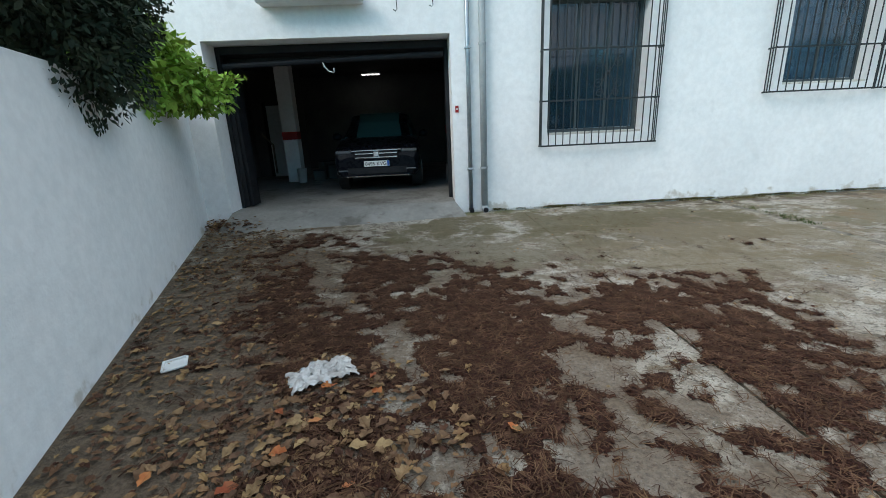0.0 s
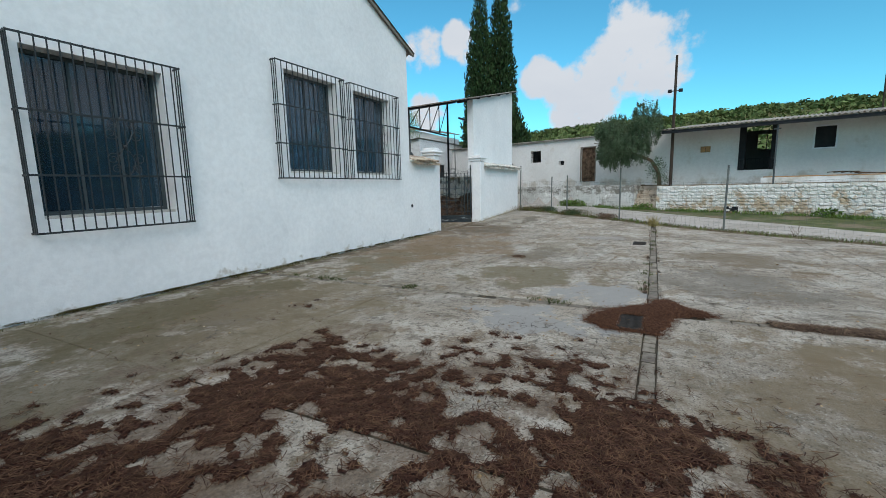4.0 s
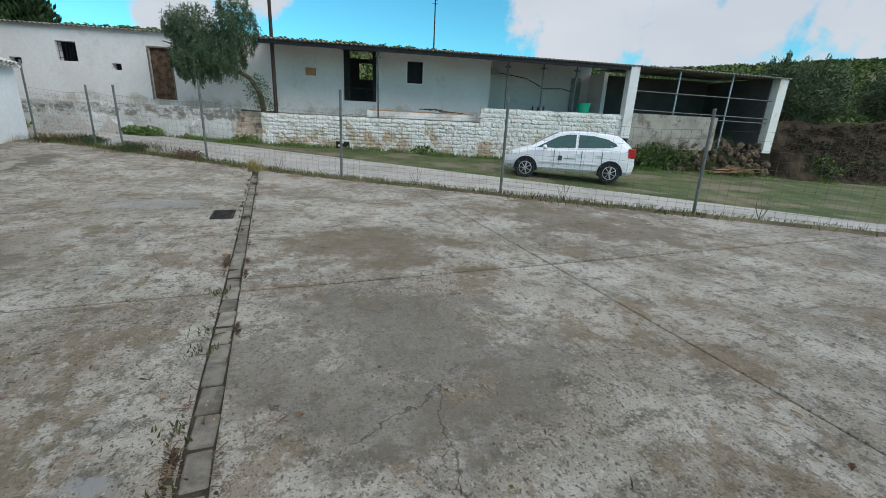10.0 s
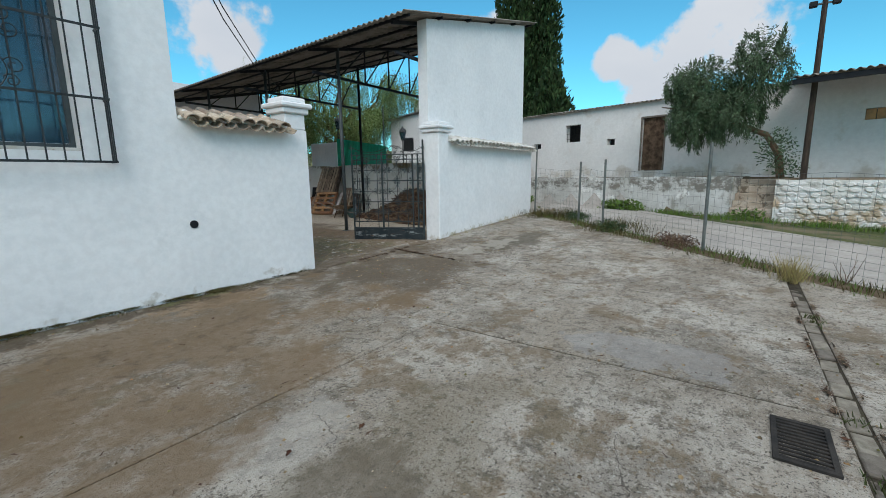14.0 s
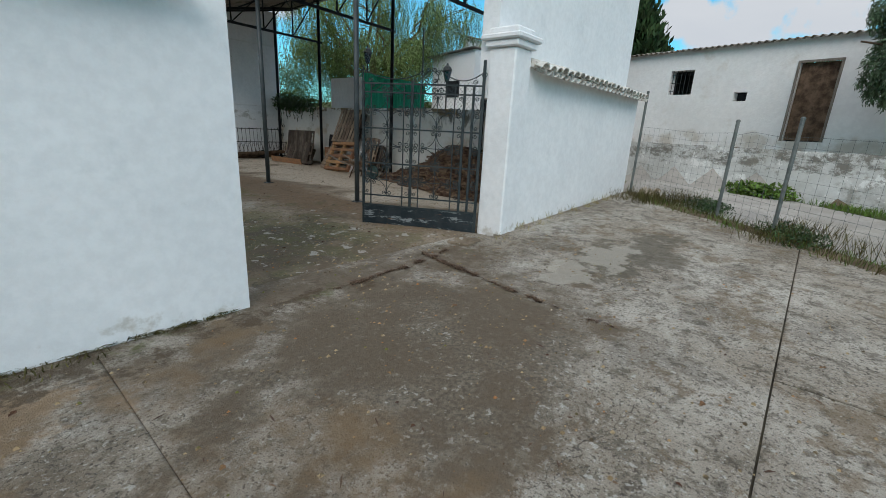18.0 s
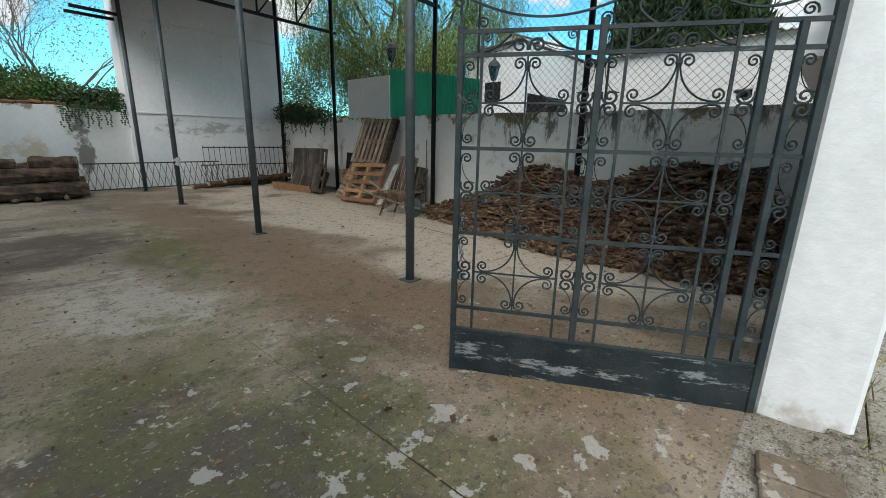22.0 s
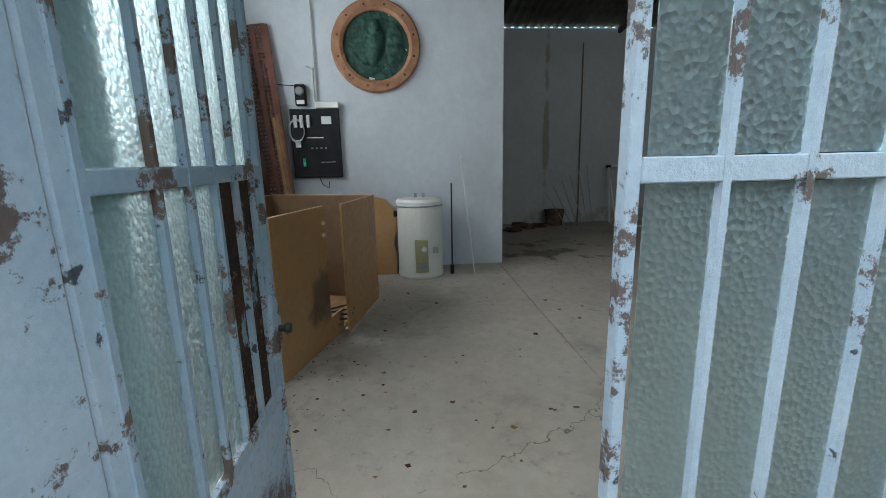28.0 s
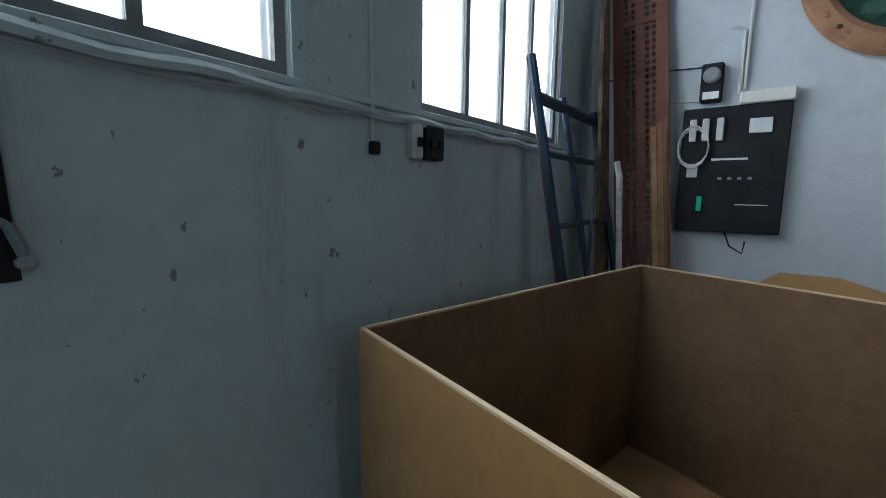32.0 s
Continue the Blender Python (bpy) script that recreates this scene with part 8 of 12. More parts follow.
def pallet(m, mt, n=7, w=1.2, h=1.0, label="weathered wooden pallet leaning against the wall"):
    t = thing("pallet", label, "pallet", m, group="pallets by the wall")
    b = part("board", boxed(0, -0.011, 0, w, 0.011, 0.095, bevel=0.003), M[mt], t)
    first_ = True
    for k in range(n):
        z = (h - 0.095) * k / (n - 1)
        if first_:
            b.matrix_basis = Matrix.Translation((0, -0.055, z))
            first_ = False
        else:
            again(b, "board", t, Matrix.Translation((0, -0.055, z)))
    for z in (0, h / 2 - 0.05, h - 0.095):
        again(b, "board", t, Matrix.Translation((0, 0.055, z)))
    s = part("bearer", boxed(0, -0.044, 0, 0.09, 0.044, h, bevel=0.004), M[mt], t)
    again(s, "bearer", t, Matrix.Translation((w / 2 - 0.045, 0, 0)))
    again(s, "bearer", t, Matrix.Translation((w - 0.09, 0, 0)))
    return t


# a leaning pose: along the wall (-y), tilted towards +x
def lean(x, y, z, tilt, turn=0.0, roll=0.0):
    return pose(x, y, z, 0, 0, -90 + turn) @ pose(0, 0, 0, -tilt, roll, 0)


def upright(m, w, h):
    """The same pallet turned so that its slats stand."""
    return m @ pose(w, 0, 0, 0, -90, 0)


pallet(lean(20.72, 17.52, 0.02, 30, -12, 3), "pallet_grey", 9, 1.2, 1.05)
pallet(upright(lean(20.98, 17.16, 0.93, 26, 7), 1.0, 1.2), "pallet_grey", 7, 1.2, 1.0, "weathered slatted pallet standing on other pallets")
pallet(upright(lean(21.16, 17.12, 0.93, 24, 7), 1.0, 1.2), "pallet_dark", 7, 1.2, 1.0, "dark old pallet behind another against the wall")
pallet(lean(20.35, 16.74, 0.02, 27, 3, -2), "pallet_wood", 5, 1.2, 1.0, "reddish wooden pallet leaning on other pallets")
pallet(upright(lean(21.25, 15.98, 0.02, 17, -8, 0), 0.7, 1.15), "pallet_grey", 5, 1.15, 0.7)
pallet(upright(lean(21.55, 15.72, 0.02, 14, -12, 2), 0.6, 0.9), "pallet_dark", 5, 0.9, 0.6, "small broken pallet leaning against the wall")
t = thing("crate", "orange slatted wooden crate by the pallets", "crate", pose(21.25, 18.05, 0, 0, 0, -84))
cb_ = part("board", boxed(0, -0.01, 0, 0.42, 0.01, 0.105, bevel=0.003), M["pallet_wood"], t)
for k in range(6):
    if k:
        again(cb_, "board", t, Matrix.Translation((0, 0, 0.115 * k)))
    again(cb_, "board", t, Matrix.Translation((0, 0.34, 0.115 * k)))
for x in (0.02, 0.37):
    part("corner_post", boxed(x, 0.011, 0, x + 0.03, 0.329, 0.69), M["pallet_wood"], t)
pallet(upright(lean(20.92, 20.15, 0.02, 8, -2, -1), 1.75, 1.2), "pallet_dark", 15, 1.2, 1.75, "old slatted wooden panel leaning by the ivy")
pallet(upright(lean(20.72, 19.95, 0.02, 22, 2, 5), 1.5, 0.75), "pallet_dark", 12, 0.75, 1.5, "old slatted wooden panel leaning by the ivy")
pallet(upright(lean(20.72, 18.75, 0.02, 16, -14, -4), 0.6, 0.8), "pallet_dark", 5, 0.8, 0.6, "broken piece of slatted wooden panel")
t = thing("plank", "pale plank standing on edge before the slatted panels", "plank", pose(20.52, 19.55, 0.0, 12, 0, -86))
part("board", boxed(-0.95, -0.02, 0.0, 0.95, 0.02, 0.2, bevel=0.004), M["pallet_wood"], t)
t = thing("dark_board", "dark sheet standing behind the pallets", "board", lean(21.5, 18.3, 0, 8))
part("sheet", boxed(0, -0.01, 0, 0.62, 0.01, 1.15, bevel=0.003), M["black"], t)
t = thing("white_board", "pale worn board leaning beside the pallets", "board", lean(20.46, 15.56, 0.02, 37, -4, -13.6))
part("sheet", boxed(0, -0.012, 0, 0.22, 0.012, 1.15, bevel=0.003), M["cloth"], t)
# wheelbarrow: wooden poles, rusty tray, one small wheel
wb = thing("wheelbarrow", "old wheelbarrow with wooden poles and a rusty tray", "wheelbarrow", pose(20.14, 13.97, 0, 0, 0, -78))
bm = bmesh.new()
top = [(-0.86, -0.30, 0.47), (0.10, -0.27, 0.50), (0.10, 0.27, 0.50), (-0.86, 0.30, 0.47)]
low = [(-0.70, -0.20, 0.36), (-0.12, -0.17, 0.34), (-0.12, 0.17, 0.34), (-0.70, 0.20, 0.36)]
inn = [(x * 0.97 - 0.01, y * 0.93, z) for x, y, z in top]
inl = [(x * 0.97 - 0.01, y * 0.93, z + 0.02) for x, y, z in low]
rows_ = [[bm.verts.new(p) for p in r] for r in (low, top, inn, inl)]
for r0, r1 in zip(rows_, rows_[1:]):
    for k in range(4):
        bm.faces.new((r0[k], r0[(k + 1) % 4], r1[(k + 1) % 4], r1[k]))
bm.faces.new(rows_[0][::-1])
bm.faces.new(rows_[3])
part("tray", bm, M["rust_tray"], wb, "rusty metal tray")
for s in (-1, 1):
    part("handle", tubed([(-1.42, s * 0.32, 0.62), (-1.0, s * 0.27, 0.45), (-0.5, s * 0.2, 0.33), (0.1, s * 0.12, 0.22), (0.24, s * 0.11, 0.2)], 0.02, 7), M["wood_grey"], wb, "rough wooden pole")
    part("leg", tubed([(-0.52, s * 0.21, 0.36), (-0.60, s * 0.25, 0.16), (-0.66, s * 0.26, 0.0)], 0.018, 6), M["bark"], wb)
    part("brace", tubed([(-0.30, s * 0.18, 0.33), (-0.62, s * 0.25, 0.12)], 0.011, 5), M["bark"], wb)
bm = bmesh.new()
lathe(bm, [(0.03, -0.045), (0.12, -0.03), (0.15, -0.045), (0.19, -0.04), (0.205, 0), (0.19, 0.04), (0.15, 0.045), (0.12, 0.03), (0.03, 0.045)], 20, pose(0, 0, 0.205, 90))
part("wheel", bm, M["teal_paint"], wb, "worn dark teal wheel")
t = thing("broom_stick", "thin stick leaning against the courtyard wall", "stick", pose(21.92, 15.35, 0))
part("stick", tubed([(0, 0, 0), (0.1, 0.08, 1.55)], 0.013, 5), M["wood_grey"], t)
# firewood pile: singled logs near, the rest joined
rw = random.Random(21)
pile = thing("firewood_pile", "large heap of cut olive firewood against the courtyard wall", "firewood pile", pose(22.0, 11.5, 0))


def pile_h(x, y):
    f = smooth01((x - 19.3 - 0.22 * max(0.0, y - 10.5)) / 2.2) * smooth01((14.9 - y) / 3.2) * smooth01((y - 7.9) / 0.6)
    return 1.3 * f * (0.85 + 0.3 * noise.noise((x * 0.9, y * 0.9, 0)))


verts, faces = [], []


def stick_geo(c, d, ln, r0, r1, seg=5):
    d = d.normalized()
    a = d.cross(Vector((0.3, 0.2, 1))).normalized()
    b = a.cross(d)
    k = len(verts)
    bend = (a * rw.uniform(-1, 1) + b * rw.uniform(-1, 1)) * ln * 0.10
    for tt, rr2 in ((-0.5, r0), (0.0, (r0 + r1) / 2), (0.5, r1)):
        for s in range(seg):
            an = 6.28319 * s / seg
            verts.append(c + d * ln * tt + bend * (1 - 4 * tt * tt) + (a * math.cos(an) + b * math.sin(an)) * rr2)
    for j in range(2):
        for s in range(seg):
            faces.append((k + j * seg + s, k + j * seg + (s + 1) % seg, k + (j + 1) * seg + (s + 1) % seg, k + (j + 1) * seg + s))
    faces.append(tuple(k + s for s in range(seg))[::-1])
    faces.append(tuple(k + 2 * seg + s for s in range(seg)))


po = Vector((22.0, 11.5, 0))
count = 0
while count < 4600:
    x, y = rw.uniform(18.6, 21.95), rw.uniform(7.95, 14.8)
    h = pile_h(x, y)
    if h < 0.03:
        continue
    z = h * rw.uniform(0.75, 1.02)
    an = rw.uniform(0, 6.28)
    d = Vector((math.cos(an), math.sin(an), rw.uniform(-0.35, 0.35)))
    r0 = rw.choice((0.010, 0.014, 0.020, 0.026, 0.034))
    stick_geo(Vector((x, y, max(0.03, z))) - po, d, rw.uniform(0.16, 0.42), r0, r0 * rw.uniform(0.6, 1.0))
    count += 1
raw("cut_wood", verts, faces, M["firewood"], pile, "small cut branches")["kind"] = "stuff"
core = bmesh.new()
gr = [[core.verts.new((18.6 + 3.44 * i / 16 - 22, 7.92 + 7.4 * j / 30 - 11.5, max(-0.02, pile_h(18.6 + 3.44 * i / 16, 7.92 + 7.4 * j / 30) * 0.86 - 0.03))) for j in range(31)] for i in range(17)]
for i in range(16):
    for j in range(30):
        core.faces.new((gr[i][j], gr[i + 1][j], gr[i + 1][j + 1], gr[i][j + 1]))
part("core", core, M["bark"], pile)
# stack of thick logs at the back wall
def log(x, y, z, ln, r, yaw, lab="thick bark-covered log stacked by the back wall"):
    t = thing("log", lab, "log", pose(x, y, z, 0, 0, yaw), group="stacked logs")
    bm = bmesh.new()
    rows = []
    for k in range(13):
        q = -ln / 2 + ln * k / 12
        rows.append([bm.verts.new((q, r * (1 + 0.40 * noise.noise((q * 2.2 + x, 2 * math.cos(a), 2 * math.sin(a) + z)) + 0.30 * noise.noise((q * 9, 6 * math.cos(a), 6 * math.sin(a) + x))) * math.cos(a), r + r * (1 + 0.40 * noise.noise((q * 2.2 + x, 2 * math.cos(a), 2 * math.sin(a) + z)) + 0.25 * noise.noise((q * 8, 5 * math.cos(a), 5 * math.sin(a) + x))) * math.sin(a))) for a in np.linspace(0, 6.28319, 15)[:-1]])
    for a, b in zip(rows, rows[1:]):
        for k in range(14):
            bm.faces.new((a[k], a[(k + 1) % 14], b[(k + 1) % 14], b[k]))
    bm.faces.new(rows[0][::-1])
    bm.faces.new(rows[-1])
    part("bark", bm, M["bark"], t)
    for s in (-1, 1):
        bm = bmesh.new()
        lathe(bm, [(r * 0.86, 0), (r * 0.84, 0.012)], 14, pose(s * (ln / 2), 0, r, 0, 90 * s, 0))
        part("cut_end", bm, M["log_end"], t, "pale sawn end")


log(15.0, 21.75, 0.06, 2.2, 0.21, 3)
log(14.9, 21.35, 0.04, 2.15, 0.19, -2)
log(15.1, 21.1, 0.03, 1.9, 0.17, 2)
log(14.6, 21.6, 0.42, 1.5, 0.20, 4)
log(15.0, 21.35, 0.38, 1.9, 0.17, -5)
log(15.55, 21.4, 0.66, 0.85, 0.15, -14, "short split log on top of the stack")
log(14.4, 21.4, 0.68, 1.0, 0.12, 8)
for xx in (14.75, 15.1, 15.6):
    t = thing("stone_chock", "pale stone wedged under the log stack", "stone", pose(xx, 20.9, 0.05))
    part("stone", rock_bm(rw, 0.07, sub=1), M["rock"], t)
# iron railings leaning at the back
def railing(x0, x1, y, h, label, tilt=8, lattice=True):
    t = thing("iron_railing", label, "railing", pose(x0, y, 0.02, -tilt, 0, 0), group="iron railings by the wall")
    w = x1 - x0
    for z in (0.03, h):
        part("rail", tubed([(0, 0, z), (w, 0, z)], 0.016, 5), M["iron"], t)
    n = int(w / 0.16)
    for k in range(n + 1):
        x = w * k / n
        if lattice:
            if k < n:
                part("strap", barred((x, 0.0, 0.03), (x + w / n, 0.0, h), 0.012, 0.006), M["iron"], t)
                part("strap", barred((x + w / n, 0.006, 0.03), (x, 0.006, h), 0.012, 0.006), M["iron"], t)
        else:
            part("bar", barred((x, 0, 0.03), (x, 0, h + 0.05), 0.012), M["iron"], t)
    return t


railing(16.2, 19.6, 22.25, 0.72, "black lattice iron railing leaning on the white wall", 6)
railing(19.2, 22.0, 22.35, 1.15, "tall black iron railing behind the lattice", 5, False)
railing(19.0, 22.2, 22.1, 0.62, "black lattice iron railing leaning on the white wall", 8)
t = thing("iron_finial", "black wrought-iron scroll piece leaning in the corner", "ironwork", pose(21.6, 22.1, 0, -8, 12, 0))
part("stem", tubed([(0, 0, 0), (0, 0, 1.75)], 0.018, 6), M["iron"], t)
for k in range(4):
    part("scroll", tubed([(p[0] * (1 if k % 2 else -1) * 1.2, 0, 1.0 + 0.2 * k + p[1] * 1.2) for p in scroll_pts(0.08, 1.2, 12, 0)], 0.012, 5), M["iron"], t)
for k in range(3):
    log(19.8 + 0.35 * k, 21.6 - 0.05 * k, 0.02 + 0.07 * k, 2.8, 0.07, 12 + 5 * k, "long thin trunk lying before the railings")
t = thing("rubber_tyre", "small black wheel lying against the railing", "wheel", pose(20.6, 21.55, 0.17, 80, 0, 10))
bm = bmesh.new()
lathe(bm, [(0.10, -0.03), (0.16, -0.03), (0.17, 0), (0.16, 0.03), (0.10, 0.03)], 18)
part("tyre", bm, M["rubber"], t)
t = thing("rope_knot", "white rag tied round the canopy post", "rag", pose(17.32, 18.6, 0.95))
bm = bmesh.new()
lathe(bm, [(0.055, -0.08), (0.07, -0.05), (0.06, 0.0), (0.075, 0.05), (0.056, 0.10)], 10)
part("cloth", bm, M["cloth"], t)
# concrete trough along the wall
tr = thing("water_trough", "old mossy concrete trough beside the white wall", "trough", pose(12.22, 15.75, 0))
for q in ((-0.75, -1.5, 0, -0.63, 1.5, 0.62), (0.63, -1.5, 0, 0.75, 1.5, 0.58), (-0.63, -1.5, 0, 0.63, -1.38, 0.56), (-0.63, 1.38, 0, 0.63, 1.5, 0.6)):
    part("side", boxed(*q, bevel=0.02), M["trough"], tr)
part("floor", boxed(-0.63, -1.38, 0, 0.63, 1.38, 0.22), M["soil"], tr)
# heap of sand by the back door
t = thing("sand_heap", "low heap of pale sand by the back door", "sand heap", pose(12.9, 21.6, 0))
bm = bmesh.new()
g = [[bm.verts.new((-1.1 + 2.2 * i / 14, -0.9 + 1.8 * j / 14, 0.30 * max(0.0, 1 - ((-1.1 + 2.2 * i / 14) / 1.1) ** 2 - ((-0.9 + 1.8 * j / 14) / 0.9) ** 2) * (1 + 0.3 * noise.noise((i * 0.5, j * 0.5, 2))) - 0.01)) for j in range(15)] for i in range(15)]
for i in range(14):
    for j in range(14):
        bm.faces.new((g[i][j], g[i + 1][j], g[i + 1][j + 1], g[i][j + 1]))
part("sand", bm, M["sand"], t, smooth=True)

# ---------------------------------------------------------------- rock pile by the door
rr = random.Random(31)
meshes = []
rocks = thing("rock_pile", "heap of rough brown and grey limestone rocks against the white wall", "rock pile", pose(12.3, 13.4, 0))


def boulder(rng, size):
    """An angular broken rock: a ball cut by many planes, then pitted."""
    bm = bmesh.new()
    bmesh.ops.create_icosphere(bm, subdivisions=4, radius=1.25)
    off = Vector((rng.uniform(0, 99), rng.uniform(0, 99), rng.uniform(0, 99)))
    cuts = []
    for _ in range(13):
        d = Vector((rng.gauss(0, 1), rng.gauss(0, 1), rng.gauss(0, 1))).normalized()
        cuts.append((d, rng.uniform(0.62, 0.98)))
    sx, sy, sz = (rng.uniform(0.8, 1.2) for _ in range(3))
    for v in bm.verts:
        q = v.co.copy()
        for d, lim in cuts:
            over = q.dot(d) - lim
            if over > 0:
                q -= d * over * 0.94
        u = q * 2.3 + off
        q *= 1 + 0.12 * noise.noise(u) - 0.20 * abs(noise.noise(u * 2.1)) + 0.10 * noise.noise(u * 4.7) - 0.08 * abs(noise.noise(u * 9))
        v.co = Vector((q.x * sx, q.y * sy, q.z * sz)) * size
    return bm


for k in range(12):
    o = part("rock", boulder(rr, 0.21), M[("rock", "rock_grey", "rock", "rock_rust")[k % 4]], rocks)
    meshes.append(o)
ro = Vector((12.3, 13.4, 0))


def heap_h(x, y):
    u, w = (x - 12.2) / 1.75, (y - 13.7) / 1.75
    return 1.14 * max(0.0, 1 - u * u * 0.9 - w * w) ** 0.8


placed = []
tries = 0
while len(placed) < 270 and tries < 16000:
    tries += 1
    x, y = rr.uniform(11.5, 13.95), rr.uniform(12.05, 15.45)
    h = heap_h(x, y)
    if h <= 0.02:
        continue
    s = rr.choice((0.5, 0.65, 0.8, 1.0, 1.25, 1.55, 1.9))
    if y < 13.0:
        s = min(s, 1.15)
    z = max(0.10 * s, h - 0.10 * s - rr.choice((0, 0, 0.05, 0.2)))
    c = Vector((x, y, z))
    if x - 0.19 * s < 11.33:
        c.x = 11.33 + 0.2 * s
    if any((c - p).length < 0.150 * (s + q) for p, q in placed):
        continue
    if y < 12.05 and c.x < 11.6:
        continue
    placed.append((c, s))
for k, (c, s) in enumerate(placed):
    m = Matrix.Translation(c - ro) @ pose(0, 0, 0, rr.uniform(0, 360), rr.uniform(0, 360), rr.uniform(0, 360)) @ Matrix.Scale(s, 4)
    if k < len(meshes):
        meshes[k].matrix_basis = m
    else:
        again(meshes[k % len(meshes)], "rock", rocks, m)
core = bmesh.new()
gr = [[core.verts.new((11.32 + 2.1 * i / 12 - 12.3, 11.7 + 3.6 * j / 16 - 13.4, max(-0.02, heap_h(11.32 + 2.1 * i / 12, 11.7 + 3.6 * j / 16) - 0.42))) for j in range(17)] for i in range(13)]
for i in range(12):
    for j in range(16):
        core.faces.new((gr[i][j], gr[i + 1][j], gr[i + 1][j + 1], gr[i][j + 1]))
part("core", core, M["soil"], rocks)
t = thing("hollow_brick", "piece of red hollow brick among the rocks", "brick", pose(12.65, 13.6, 0.92, 20, 15, 40))
part("body", boxed(-0.1, -0.05, 0, 0.1, 0.05, 0.07, bevel=0.004), M["bare_brick"], t)
# black inserts in place of shade in the brick's hollows
for k in range(5):
    part("hole", boxed(-0.085 + 0.036 * k, -0.052, 0.02, -0.06 + 0.036 * k, -0.0495, 0.05), M["black"], t)
t = thing("bucket", "white and black plastic bucket lying by the rocks", "bucket", pose(12.35, 11.95, 0.10, 70, 0, 30))
bm = bmesh.new()
lathe(bm, [(0.10, 0), (0.135, 0.26), (0.14, 0.28), (0.125, 0.27)], 16)
part("body", bm, M["pvc"], t)
part("handle", tubed([(0.135 * math.cos(q * 0.314), 0, 0.27 + 0.12 * math.sin(q * 0.314)) for q in range(11)], 0.004, 5), M["iron"], t)

# ---------------------------------------------------------------- double door to the store room


def leaf(name, m, width, rust_cols, label, shift=0.0):
    """A glazed steel door leaf, hinge at x = 0, running along x, outside at -y."""
    t = structure(new(name))
    t.matrix_basis = m
    t["label"] = label
    H = 2.28
    paint = M["flaked_blue"] if rust_cols else M["blue_paint"]
    for q in ((0, 0.0, 0, 0.028, 0.04, H), (width - 0.028, 0.0, 0, width, 0.04, H), (0.028, 0, H - 0.05, width - 0.028, 0.04, H), (0.028, 0, 1.435, width - 0.028, 0.04, 1.485), (0.028, 0, 0.53, width - 0.028, 0.04, 0.58), (0.028, 0, 0, width - 0.028, 0.04, 0.05)):
        part("door_frame", boxed(*q, bevel=0.003), paint, t)
    part("base_sheet", boxed(0.028, 0.012, 0.05, width - 0.028, 0.024, 0.53), M["blue_sheet"], t, "blue sheet rusting at the bottom")
    cw = (width - 0.056) / 6
    for k in range(1, 6):
        x = 0.028 + cw * k + shift
        part("bar", boxed(x - 0.0085, -0.002, 0.55, x + 0.0085, 0.012, H - 0.03), paint, t, "flaking bar")
        part("glazing_bar", boxed(x - 0.0065, 0.0125, 0.58, x + 0.0065, 0.027, H - 0.05), paint, t)
    for k in range(6):
        x = 0.028 + cw * k + shift
        for z0, z1, low in ((0.58, 1.435, True), (1.485, H - 0.05, False)):
            mt = M["rust_sheet"] if low and k in rust_cols else M["hammered"]
            o = part("pane", boxed((x if k else 0.028) + 0.009, 0.018, z0 + 0.002, min(x + cw, width - 0.04) - 0.009, 0.023, z1 - 0.002), mt, t)
            o.visible_shadow = mt is not M["hammered"]
    return t


d1 = leaf("door_1", pose(11.04, 11.925, 0.02, 0, 0, -90) @ Matrix.Diagonal((1, -1, 1, 1)), 1.07, (), "pale blue steel door leaf with textured glass, closed")
d2 = leaf("door_2", pose(11.02, 9.875, 0.02, 0, 0, 179), 0.90, (3, 4, 5), "rusty blue steel door leaf with textured glass, open", 0.068)
bm = bmesh.new()
lathe(bm, [(0.0, 0.016), (0.40, 0.016), (0.46, 0.010), (0.48, 0.0)], 28, pose(0.84, 0, 0.85, 90, 0, 0) @ Matrix.Diagonal((0.12, 0.30, 1, 1)))
bmesh.ops.bisect_plane(bm, geom=bm.verts[:] + bm.edges[:] + bm.faces[:], plane_co=(0.897, 0, 0), plane_no=(1, 0, 0), clear_outer=True)
part("lock_plate", bm, M["flaked_blue"], d2, "oval blue lock plate")
bm = bmesh.new()
lathe(bm, [(0.0, 0.05), (0.020, 0.048), (0.024, 0.035), (0.014, 0.02), (0.014, 0.0)], 14, pose(0.86, -0.014, 0.84, 90, 0, 0))
part("door_knob", bm, M["iron"], d2, "dark round knob")
part("lock_case", boxed(0.80, 0.041, 0.72, 0.885, 0.07, 0.95, bevel=0.006), M["galv"], d2)
part("door_handle", tubed([(0.85, 0.07, 0.90), (0.85, 0.115, 0.90), (0.77, 0.12, 0.89)], 0.011, 6), M["iron"], d2)
ky = thing("key_ring", "bunch of keys hanging from the door lock", "keys", pose(10.10, 9.83, 0.78))
part("ring", tubed([(0.02 * math.cos(q * 0.785), 0, 0.02 * math.sin(q * 0.785)) for q in range(8)], 0.002, 4, closed=True), M["galv"], ky)
for k in range(3):
    part("key", boxed(-0.012 + 0.012 * k, -0.002 + 0.004 * k, -0.075, -0.002 + 0.012 * k, 0.001 + 0.004 * k, -0.02), M["galv"] if k else M["copper_wood"], ky)
for q in ((11.0, 9.852, 0, 11.06, 9.868, 2.33), (11.0, 9.868, 2.305, 11.06, 11.927, 2.328)):
    structure(part("door_frame_steel", boxed(*q), M["blue_paint"]))
structure(part("trim", boxed(11.07, 9.852, 0, 11.298, 9.858, 2.32), M["blue_paint"]))
